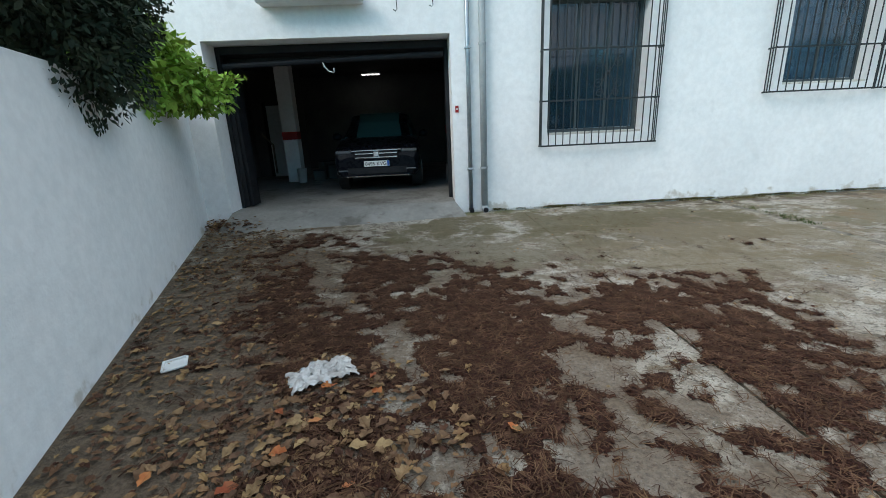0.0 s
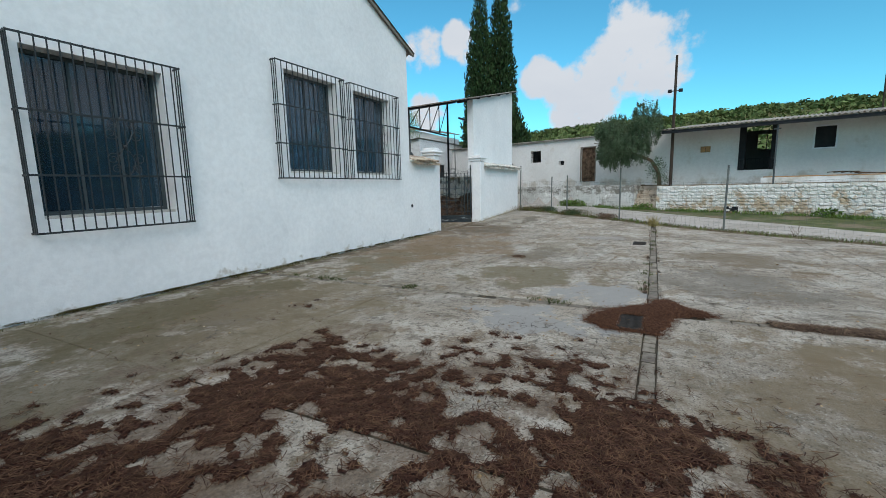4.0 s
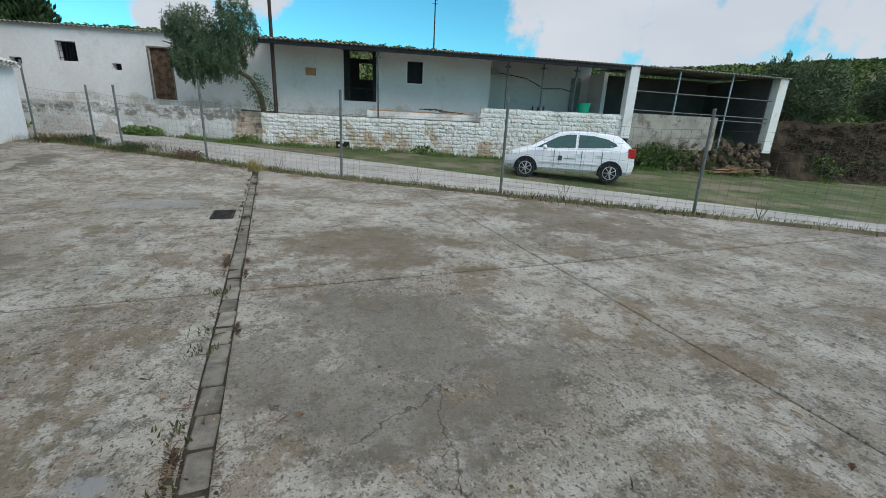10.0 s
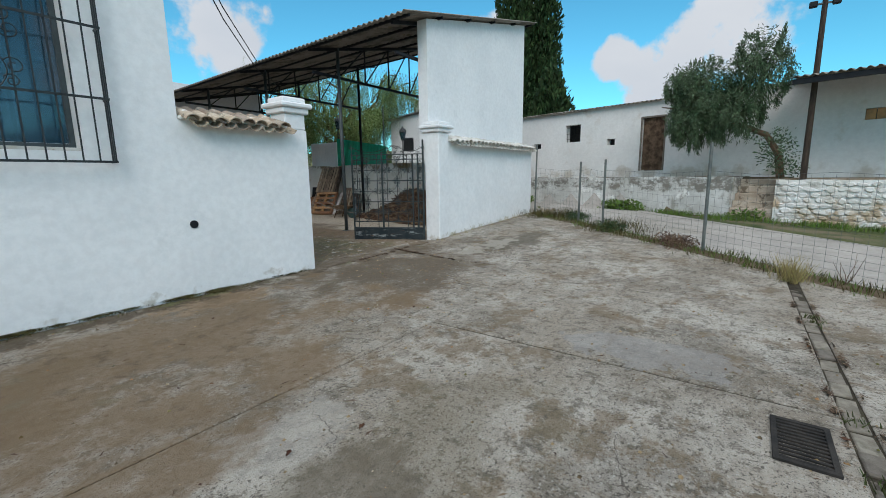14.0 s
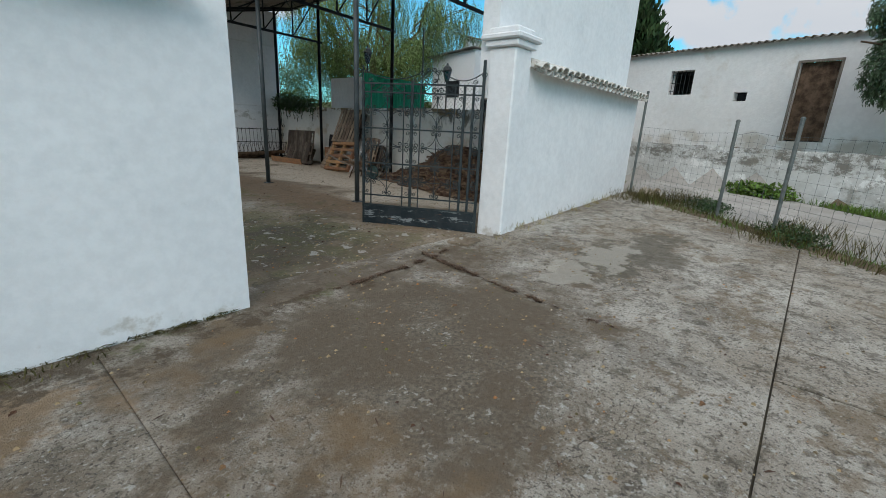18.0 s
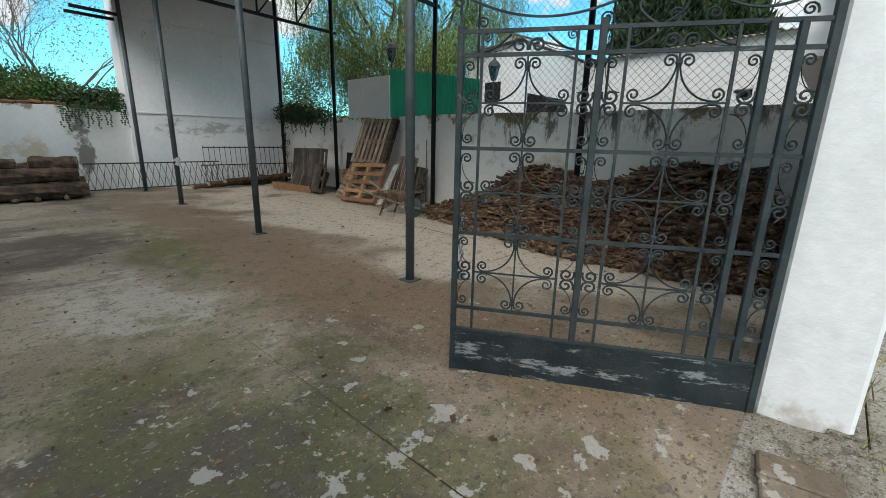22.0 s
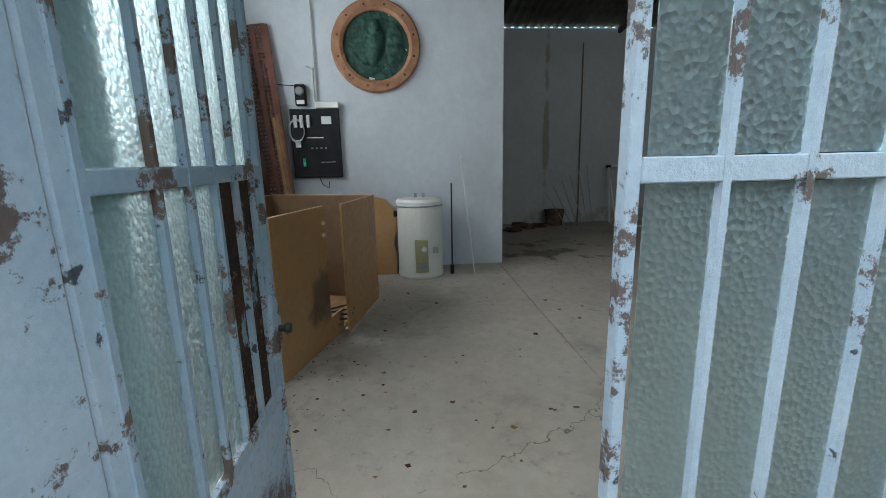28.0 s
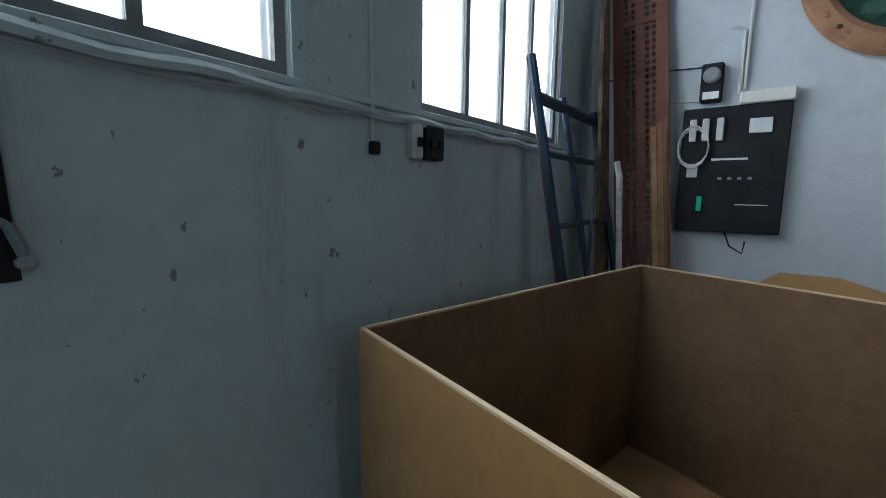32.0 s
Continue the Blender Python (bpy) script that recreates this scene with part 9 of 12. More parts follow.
structure(part("threshold", boxed(10.88, 9.852, -0.05, 11.34, 11.928, 0.012, bevel=0.004), M["court"]))


def steel_window(name, y0, y1, z0, z1, cols, rows, x=11.02):
    t = structure(new(name))
    for q in ((y0, z0, y1, z0 + 0.04), (y0, z1 - 0.04, y1, z1), (y0, z0 + 0.04, y0 + 0.04, z1 - 0.04), (y1 - 0.04, z0 + 0.04, y1, z1 - 0.04)):
        part("window_frame", boxed(x - 0.02, q[0], q[1], x + 0.02, q[2], q[3]), M["sash_dark"], t)
    cw, rh = (y1 - y0 - 0.08) / cols, (z1 - z0 - 0.08) / rows
    for i in range(1, cols):
        a = y0 + 0.04 + cw * i
        wd = 0.02 if i == 1 else 0.011
        part("mullion", boxed(x - 0.018, a - wd, z0 + 0.04, x + 0.018, a + wd, z1 - 0.04), M["sash_dark"], t)
    for j in range(1, rows):
        b = z0 + 0.04 + rh * j
        part("glazing_bar", boxed(x - 0.013, y0 + 0.04, b - 0.011, x + 0.013, y1 - 0.04, b + 0.011), M["sash_dark"], t)
    for i in range(cols):
        for j in range(rows):
            a, b = y0 + 0.04 + cw * i, z0 + 0.04 + rh * j
            o = part("pane", boxed(x - 0.003, a + 0.003, b + 0.003, x + 0.003, a + cw - 0.003, b + rh - 0.003), M["yard_glass"], t)
            o.visible_shadow = False
    part("window_sill", boxed(11.06, y0 - 0.06, z0 - 0.05, 11.36, y1 + 0.06, z0 + 0.0, bevel=0.008), M["trough"], t, "mossy sill")


steel_window("window_6", Y1[0] + 0.002, Y1[1] - 0.002, Y1[2] + 0.002, Y1[3] - 0.002, 3, 4)
steel_window("window_7", Y2[0] + 0.002, Y2[1] - 0.002, Y2[2] + 0.002, Y2[3] - 0.002, 3, 4)
steel_window("window_8", Y3[0] + 0.002, Y3[1] - 0.002, Y3[2] + 0.002, Y3[3] - 0.002, 2, 4)
for w in (Y1, Y2):
    la = new("window_daylight", bpy.data.lights.new("window_daylight", "AREA"))
    la.data.shape, la.data.size, la.data.size_y, la.data.energy, la.data.color = "RECTANGLE", w[1] - w[0] - 0.1, w[3] - w[2] - 0.1, 10, (0.88, 0.95, 1.0)
    la.matrix_world = look((10.84, (w[0] + w[1]) / 2, (w[2] + w[3]) / 2), (8.5, (w[0] + w[1]) / 2, (w[2] + w[3]) / 2))

# ---------------------------------------------------------------- store room
rf_ = structure(raw("floor_room", [(1.9, 8.15, -0.012), (10.9, 8.15, -0.012), (10.9, 22.4, -0.012), (1.9, 22.4, -0.012)], [(0, 1, 2, 3)], M["joint"]))
for q in ((1.9, 8.15, 10.88, 11.716), (1.9, 11.724, 10.88, 16.0), (1.9, 16.006, 10.88, 22.4)):
    part("slab", boxed(q[0], q[1], -0.05, q[2], q[3], 0.0), M["room_floor"], rf_)
structure(part("wall_partition", boxed(5.60, 8.152, 0, 5.75, 11.78, 4.72, bevel=0.004), M["med_wall"]))
structure(part("wall_far", boxed(1.80, 8.15, 0, 1.98, 18.05, 4.30), M["far_plaster"]))
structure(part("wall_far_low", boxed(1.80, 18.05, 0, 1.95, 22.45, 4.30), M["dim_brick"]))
bw = structure(new("wall_brick_face"))
fbk = None
rq = random.Random(8)
for r in range(40):
    for k in range(6):
        z = 0.006 + 0.083 * r
        m = pose(1.955, 18.19 + 0.262 * k + (0.13 if r % 2 else 0), z, 0, 0, rq.uniform(-1, 1))
        if fbk is None:
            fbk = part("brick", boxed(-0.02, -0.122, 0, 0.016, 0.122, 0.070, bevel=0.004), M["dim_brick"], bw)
            fbk.matrix_basis = m
        else:
            again(fbk, "brick", bw, m)
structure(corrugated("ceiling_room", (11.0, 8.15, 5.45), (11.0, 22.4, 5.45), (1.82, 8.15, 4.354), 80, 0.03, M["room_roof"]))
structure(part("wall_inner_front", boxed(1.9, 8.152, 0.0, 2.0, 8.2, 4.3), M["room_wall"]))
for y in (9.6, 12.4, 15.2, 18.0, 20.8):
    bm = bmesh.new()
    bar(bm, (10.88, y, 5.33), (1.98, y, 4.26), 0.07, 0.12)
    o = part("roof_beam", bm, M["black"])
    structure(o)
# plaster lining of the outer walls, so that the room has its own colour
wall_with_holes("wall_room_front", 2.0, 10.86, 0.0, 4.4, [(W2[0] - 0.001, W2[1] + 0.001, W2[2] - 0.001, W2[3] + 0.001), (W3[0] - 0.001, W3[1] + 0.001, W3[2] - 0.001, W3[3] + 0.001)], lambda u, w, z: (u, 8.153 + w, z), 0.012, M["room_wall"], top=lambda u: 4.30 + 0.118 * (u - 2.0))
wall_with_holes("wall_room_side", 8.17, 22.4, 0.0, 5.3, [(YD[0] - 0.001, YD[1] + 0.001, 0.0, YD[3] + 0.001), (Y1[0] - 0.001, Y1[1] + 0.001, Y1[2] - 0.001, Y1[3] + 0.001), (Y2[0] - 0.001, Y2[1] + 0.001, Y2[2] - 0.001, Y2[3] + 0.001), (Y3[0] - 0.001, Y3[1] + 0.001, Y3[2] - 0.001, Y3[3] + 0.001)], lambda u, w, z: (10.877 - w, u, z), 0.012, M["room_wall"])
# rough ledge and cable under the windows
bm = bmesh.new()
pts = [(10.8 - 0.09 * k, 8.19, 1.90 + 0.008 * math.sin(k * 1.3) - (0.012 if k > 24 else 0)) for k in range(54)]
tube(bm, pts, 0.018, 5)
structure(part("trim", bm, M["room_wall"]))
structure(part("trim", boxed(6.0, 8.166, 1.915, 10.4, 8.185, 1.945, bevel=0.004), M["room_wall"]))
t = thing("wall_cable", "grey cable sagging along the wall under the windows", "cable", pose(8.6, 8.18, 1.86))
part("wire", tubed([(0.9, 0.02, 0.02), (0.5, 0.02, 0.0), (0.2, 0.02, 0.02), (0.0, 0.02, -0.01), (-0.3, 0.02, 0.03), (-0.6, 0.02, 0.01), (-1.1, 0.02, -0.005)], 0.006, 5), M["plastic_pipe"], t)
t = thing("wall_conduit", "white conduit running down the wall to a switch", "conduit", pose(8.34, 8.175, 1.80))
part("tube", tubed([(0, 0, -0.02), (0, 0, 2.2)], 0.010, 6), M["pvc"], t)
part("switch", boxed(-0.02, -0.006, -0.07, 0.02, 0.03, -0.02, bevel=0.006), M["black"], t)
for dx, mt in ((0.05, "pvc"), (-0.04, "black"), (-0.10, "black")):
    t = thing("wall_socket", "old electrical socket on the grey wall", "socket", pose(8.05 + dx, 8.166, 1.73), group="old sockets")
    part("case", boxed(-0.035, 0, 0, 0.035, 0.045, 0.15, bevel=0.008), M[mt], t)
    part("knob", boxed(-0.014, 0.045, 0.05, 0.014, 0.06, 0.09, bevel=0.004), M["black"], t)
# black board with a blue switch box
t = thing("switch_board", "black board with a blue metal switch box on the wall", "switch board", pose(9.53, 8.166, 1.385, 0, 2, 0))
part("board", boxed(-0.17, 0, 0, 0.17, 0.022, 0.47, bevel=0.003), M["black"], t)
part("switch_box", boxed(-0.115, 0.022, 0.07, 0.11, 0.11, 0.235, bevel=0.02), M["blue_box"], t, "blue metal box")
part("box_lid", boxed(-0.12, 0.03, 0.225, 0.115, 0.115, 0.242, bevel=0.004), M["blue_paint"], t)
part("badge", boxed(-0.03, 0.11, 0.14, 0.03, 0.113, 0.17), M["plate"], t)
part("lever", tubed([(-0.12, 0.06, 0.15), (-0.155, 0.07, 0.12), (-0.17, 0.08, 0.06)], 0.010, 6), M["galv"], t)
part("knob", boxed(-0.19, 0.06, 0.03, -0.155, 0.10, 0.06, bevel=0.01), M["plastic_pipe"], t)
for dx, mt in ((-0.10, "pvc"), (-0.01, "black"), (0.07, "black")):
    part("fuse_holder", boxed(dx - 0.018, 0.022, 0.34, dx + 0.018, 0.05, 0.44, bevel=0.005), M[mt], t)
part("wire", tubed([(-0.10, 0.03, 0.44), (-0.12, 0.02, 0.50), (-0.05, 0.015, 0.51), (0.1, 0.012, 0.505)], 0.007, 5), M["plastic_pipe"], t)

# ---------------------------------------------------------------- partition wall: medallion, meter board
md = thing("medallion", "round green relief medallion in a reddish wooden rim", "wall medallion", pose(5.752, 10.07, 3.0, 0, 90, 0))
bm = bmesh.new()
lathe(bm, [(0.43, 0.0), (0.57, 0.0), (0.585, 0.03), (0.56, 0.06), (0.47, 0.07), (0.43, 0.045), (0.43, 0.0)], 48, caps=False)
part("rim", bm, M["copper_wood"], md, "reddish rim", smooth=False)
bm = bmesh.new()
N = 60
g = {}
for i in range(N + 1):
    for j in range(N + 1):
        x, y = -0.45 + 0.9 * i / N, -0.45 + 0.9 * j / N
        r = math.hypot(x, y)
        if r < 0.455:
            z = 0.008 + 0.016 * noise.noise((x * 9, y * 9, 1)) + 0.01 * noise.noise((x * 24, y * 24, 4))
            # raised shapes: a leaning bulk, a rounded top, a wing at the side
            z += 0.085 * max(0.0, 1 - ((x + 0.00) / 0.22) ** 2 - ((y - 0.0 + 0.25 * x) / 0.11) ** 2) ** 0.6
            z += 0.085 * max(0.0, 1 - ((x + 0.24) / 0.09) ** 2 - ((y + 0.01) / 0.08) ** 2) ** 0.6
            z += 0.035 * max(0.0, 1 - ((x - 0.0) / 0.26) ** 2 - ((y - 0.25) / 0.12) ** 2) ** 0.6 * (1 + 0.3 * math.sin(50 * x))
            z += 0.03 * max(0.0, 1 - ((x - 0.27) / 0.08) ** 2 - ((y + 0.1) / 0.16) ** 2) ** 0.6
            g[i, j] = bm.verts.new((x, y, z))
for i in range(N):
    for j in range(N):
        q = [(i, j), (i + 1, j), (i + 1, j + 1), (i, j + 1)]
        if all(k in g for k in q):
            bm.faces.new([g[k] for k in q])
part("relief", bm, M["verdigris"], md, "dark green cast relief", smooth=True)
for k in range(12):
    a = 0.26 + 6.28319 * k / 12
    bm = bmesh.new()
    lathe(bm, [(0.018, 0.055), (0.016, 0.068), (0.006, 0.073)], 8, Matrix.Translation((0.51 * math.cos(a), 0.51 * math.sin(a), 0)))
    part("stud", bm, M["bark"], md)
mb = thing("meter_board", "black board with electricity meter, fuses and plastic cover on wall", "meter board", pose(5.752, 9.21, 1.32))
part("board", boxed(0, -0.32, 0, 0.07, 0.32, 0.90, bevel=0.006), M["black"], mb)
for k, y in enumerate((-0.25, -0.17, -0.08)):
    part("fuse_holder", boxed(0.07, y - 0.022, 0.66, 0.10, y + 0.022, 0.82, bevel=0.006), M["pvc"], mb, "white fuse holder")
part("label", boxed(0.07, 0.09, 0.70, 0.085, 0.22, 0.80, bevel=0.003), M["paper"], mb, "white meter window")
part("socket", boxed(0.07, -0.27, 0.40, 0.09, -0.20, 0.50, bevel=0.004), M["pvc"], mb)
part("slot", boxed(0.07, -0.12, 0.52, 0.073, 0.10, 0.535), M["paper"], mb)
for k in range(4):
    part("button", boxed(0.07, -0.07 + 0.06 * k, 0.38, 0.078, -0.045 + 0.06 * k, 0.40), M["sash_grey"], mb)
part("scratch", boxed(0.07, 0.05, 0.20, 0.072, 0.24, 0.206), M["paper"], mb)
part("latch", boxed(0.07, -0.19, 0.15, 0.09, -0.155, 0.26, bevel=0.004), M["green_sheet"], mb)
for k in range(4):
    part("cable_coil", tubed([(0.085 + 0.006 * k, -0.24 + 0.10 * math.cos(q * 0.449), 0.62 + (0.13 + 0.008 * k) * math.sin(q * 0.449)) for q in range(14)], 0.005, 4, closed=True), M["pvc"], mb)
part("cover", boxed(0, 0.02, 0.902, 0.09, 0.33, 0.99, bevel=0.01), M["enamel"], mb, "pale cover")
part("wire", tubed([(0.03, 0.0, 0.0), (0.04, 0.04, -0.10), (0.04, 0.12, -0.15), (0.04, 0.13, -0.06)], 0.006, 5), M["black"], mb)
t = thing("meter", "old black electricity meter with a round glass on the wall", "meter", pose(5.752, 9.05, 2.26))
part("case", boxed(0, -0.07, 0, 0.08, 0.07, 0.27, bevel=0.012), M["black"], t)
bm = bmesh.new()
lathe(bm, [(0.055, 0), (0.055, 0.03), (0.04, 0.045)], 16, pose(0.08, 0, 0.18, 0, 90, 0))
part("dial", bm, M["sash_grey"], t)
part("nameplate", boxed(0.08, -0.05, 0.02, 0.084, 0.05, 0.07), M["plate"], t)
t = thing("wall_conduit", "white conduit rising up the wall beside the meter", "conduit", pose(5.775, 9.22, 2.31))
part("tube", tubed([(0, 0, 0), (0, 0, 0.42), (0, -0.08, 0.46)], 0.012, 6), M["pvc"], t)
part("tube", tubed([(0, 0.03, 0.02), (0, 0.03, 2.2)], 0.010, 6), M["pvc"], t)
t = thing("wall_wire", "thin wires crossing the wall to the meter", "wire", pose(5.765, 9.0, 2.5))
for dz in (0.02, -0.22):
    part("wire", tubed([(0, 0, dz), (0, -0.3, dz + 0.02), (0, -0.7, dz + 0.0)], 0.006, 5), M["black"] if dz > 0 else M["pvc"], t)

# ---------------------------------------------------------------- water heater, rods
h = thing("water_heater", "old white enamel water heater standing on the floor", "water heater", pose(6.20, 10.56, 0) @ Matrix.Scale(0.95, 4))
bm = bmesh.new()
lathe(bm, [(0.29, 0.0), (0.315, 0.01), (0.32, 0.04), (0.315, 0.06), (0.315, 0.98), (0.325, 0.99), (0.325, 1.05), (0.30, 1.085), (0.05, 1.10)], 36)
part("tank", bm, M["enamel"], h, smooth=False)
bm = bmesh.new()
lathe(bm, [(0.327, 0.985), (0.330, 0.99), (0.330, 1.0), (0.327, 1.005)], 36)
part("seam", bm, M["galv"], h)
for dy in (-0.05, 0.06):
    part("pipe_stub", tubed([(0.02, dy, 1.09), (0.02, dy, 1.16)], 0.02, 8), M["galv"], h)
cp = part("control_panel", boxed(0.285, -0.10, 0.10, 0.330, 0.075, 0.55, bevel=0.006), M["olive_panel"], h, "olive control panel")
cp.matrix_basis = pose(0, 0, 0, 0, 0, 4)
bm = bmesh.new()
lathe(bm, [(0.035, 0), (0.03, 0.025)], 14, pose(0.331, 0.02, 0.42, 0, 90, 0))
part("dial", bm, M["pvc"], cp)
part("dial_plate", boxed(0.33, -0.07, 0.16, 0.333, 0.05, 0.24), M["sash_grey"], cp)
part("side_patch", boxed(0.26, 0.16, 0.36, 0.30, 0.235, 0.44, bevel=0.004), M["sash_grey"], h)
part("side_fitting", boxed(-0.02, -0.36, 0.84, 0.05, -0.31, 0.92, bevel=0.008), M["black"], h)
t = thing("iron_rod", "dark iron rod leaning on the wall beside the heater", "rod", pose(6.25, 10.98, 0.0))
part("rod", tubed([(0, 0, 0.05), (-0.45, 0.05, 1.2)], 0.011, 6), M["iron"], t)
part("foot", boxed(-0.02, -0.025, 0, 0.03, 0.025, 0.12, bevel=0.006), M["rubber"], t)
t = thing("white_rod", "thin white rod leaning on the wall", "rod", pose(6.3, 11.28, 0))
part("rod", tubed([(0, 0, 0), (-0.53, -0.12, 1.62)], 0.010, 6), M["pvc"], t)
t = thing("carved_board", "brown rounded wooden board leaning on the wall behind the box", "wooden board", pose(6.15, 9.45, 0, 0, -12, 0))
bm = bmesh.new()
prism(bm, [(0, 0), (0.78, 0), (0.80, 0.25), (0.74, 0.42), (0.80, 0.62), (0.78, 0.86), (0.66, 1.02), (0.40, 1.10), (0.10, 1.10), (0, 1.02)], 0, 0.03, "x")
part("board", bm, M["brown_board"], t)

# ---------------------------------------------------------------- open box of brown hardboard
A, Bc, C, E_ = Vector((9.02, 9.53, 0)), Vector((8.67, 8.45, 0)), Vector((6.80, 8.86, 0)), Vector((7.22, 10.04, 0))
bxh = 1.17
bxt = thing("hardboard_box", "large open box of brown hardboard with a broken front panel", "box", pose(*((A + Bc + C + E_) / 4)))
bo = (A + Bc + C + E_) / 4


def board(p, q, z0, z1, th=0.016, label=""):
    d = (q - p)
    ln = d.length
    d.normalize()
    n = Vector((-d.y, d.x, 0))
    m = Matrix((d, n, Vector((0, 0, 1)))).transposed().to_4x4()
    m.translation = p - bo
    o = part("panel", boxed(0, 0, z0, ln, th, z1 - 0.006, m=m), M["brown_board"], bxt, label)
    # thin added sheet gives the inner face a darker brown
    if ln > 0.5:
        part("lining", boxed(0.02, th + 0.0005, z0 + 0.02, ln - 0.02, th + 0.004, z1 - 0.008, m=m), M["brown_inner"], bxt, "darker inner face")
    part("edge", boxed(0.001, 0.0015, z1 - 0.006, ln - 0.001, th - 0.0015, z1, m=m), M["raw_edge"], bxt)
    return o


dirE = (E_ - A).normalized()
outw = Vector((-dirE.y, dirE.x, 0)) * -1
D1 = A + dirE * 0.75
D2 = A + dirE * 0.88
board(Bc, A, 0, bxh)
board(C, Bc, 0, bxh)
board(E_, C, 0, bxh)
board(A, D1, 0.0, bxh)
board(D2 + outw * 0.10, E_ + outw * 0.02, 0.02, bxh, label="loose front panel")
board(D1 + dirE * 0.002, D2 + dirE * 0.1, 0.0, 0.21)
m = Matrix.Translation(-bo)
bm = bmesh.new()
vs = [bm.verts.new((p + (bo - p) * 0.03 - bo) + Vector((0, 0, z))) for z in (0.002, 0.014) for p in (A, Bc, C, E_)]
for f in ((0, 1, 2, 3), (7, 6, 5, 4), (0, 4, 5, 1), (1, 5, 6, 2), (2, 6, 7, 3), (3, 7, 4, 0)):
    bm.faces.new([vs[i] for i in f])
part("bottom", bm, M["pallet_wood"], bxt)
for z in (1.03, 0.93):
    bm = bmesh.new()
    bmesh.ops.create_icosphere(bm, subdivisions=1, radius=0.022, matrix=Matrix.Translation(A + dirE * 0.72 + outw * 0.004 - bo + Vector((0, 0, z))))
    part("torn_hole", bm, M["raw_edge"], bxt, "torn pale hole")
for k in range(6):
    t = thing("iron_rod", "thin dark rod lying inside the open box", "rod", pose(8.0 + 0.05 * k, 9.35 + 0.03 * k, 0.03 + 0.035 * k, 0, 0, 60 + 12 * k), group="rods in the box")
    part("rod", tubed([(-0.45, 0, 0), (0.45, 0, 0.03)], 0.009, 5), M["iron"], t)

# ---------------------------------------------------------------- frames and screens in the corner
sf = thing("scaffold_frame", "dark blue painted scaffold frame leaning in the corner", "scaffold frame", pose(7.18, 8.74, 0, 11, 0, 0))
for x in (0, -0.42, -1.05):
    part("upright", tubed([(x, 0, 0), (x, 0, 2.25 if x else 2.42)], 0.028 if x != -0.42 else 0.021, 8), M["scaffold_blue"], sf)
for z in (0.55, 1.0, 1.42, 1.85, 2.18):
    part("rung", tubed([(0, 0, z), (-1.05, 0, z)], 0.034 if z > 2 else 0.019, 6), M["scaffold_blue"], sf)
part("brace", tubed([(0, 0.02, 0.5), (-0.9, 0.02, 1.9)], 0.012, 6), M["post"], sf)
for k in range(2):
    t = thing("wooden_pole", "long thin wooden pole leaning in the corner", "pole", pose(7.13 - 0.06 * k, 8.68, 0.0), group="poles in the corner")
    part("pole", tubed([(0, 0, 0), (0.02, -0.43, 2.38 - 0.03 * k)], 0.019, 6), M["brown_pole"], t)
ps = thing("pierced_screen", "tall reddish pierced metal screen leaning in the corner", "screen", pose(6.02, 8.62, 0, 0, -4, 0) @ pose(0, 0, 0, 5, 0, 0))
verts, faces = [], []
# plate with rows of holes, as strips round square openings
W_, H_, nx_, nz_ = 0.34, 3.25, 7, 62
cw, chh = W_ / nx_, H_ / nz_
bm = bmesh.new()
for i in range(nx_ + 1):
    x = cw * i
    box(bm, 0, x - 0.011, 0, 0.012, x + 0.011, H_)
for j in range(nz_ + 1):
    z = chh * j
    box(bm, 0.001, 0, z - 0.011, 0.011, W_, z + 0.011)
part("pierced_sheet", bm, M["terracotta"], ps)
for ya, yb in ((-0.01, 0.055), (0.135, 0.205), (0.285, 0.35)):
    part("plain_strip", boxed(0.013, ya, 0, 0.017, yb, H_), M["terracotta"], ps)
part("border", boxed(-0.01, -0.03, 0, 0.02, -0.012, H_), M["terracotta"], ps)
part("border", boxed(-0.01, W_ + 0.012, 0, 0.02, W_ + 0.03, H_), M["terracotta"], ps)
part("border", boxed(-0.01, -0.03, H_ - 0.35, 0.02, W_ + 0.03, H_ - 0.30), M["terracotta"], ps)
for k in range(5):
    t = thing("dark_pole", "dark timber pole standing in the corner", "pole", pose(6.1 + 0.07 * k, 8.52, 0), group="poles in the corner")
    part("pole", tubed([(0, 0, 0), (-0.15, -0.22 + 0.02 * k, 3.3 - 0.12 * k)], 0.022, 6), M["bark"], t)
for k in range(3):
    t = thing("pale_plank", "narrow pale plank leaning by the meter board", "plank", pose(6.02, 8.99 - 0.045 * k, 0, 5.5, -4, 0), group="planks by the board")
    part("board", boxed(0, -0.02, 0, 0.02, 0.02, 2.18 - 0.03 * k, bevel=0.002), M["pallet_wood"], t)
t = thing("rope", "knotted pale rope hanging on the poles", "rope", pose(6.55, 8.62, 1.75))
part("rope", tubed([(0, 0, 0.05), (0.02, 0.03, -0.05), (0.05, 0.05, -0.3), (0.04, 0.07, -0.7), (0.08, 0.08, -0.95)], 0.02, 6), M["cloth"], t)
# pipe and rag on the floor
t = thing("plastic_pipe", "grey plastic pipe lying along the wall", "pipe", pose(8.75, 8.30, 0.042))
part("tube", tubed([(0.72, 0.05, 0), (-0.6, -0.02, 0)], 0.04, 12), M["plastic_pipe"], t, smooth=True)
bm = bmesh.new()
lathe(bm, [(0.045, 0), (0.045, 0.06)], 12, pose(0.72, 0.05, 0, 0, 90, 4))
part("collar", bm, M["plastic_pipe"], t)
t = thing("rag", "crumpled grey rag on the floor by the box", "rag", pose(8.62, 8.5, 0.0) @ Matrix.Scale(1.0, 4))
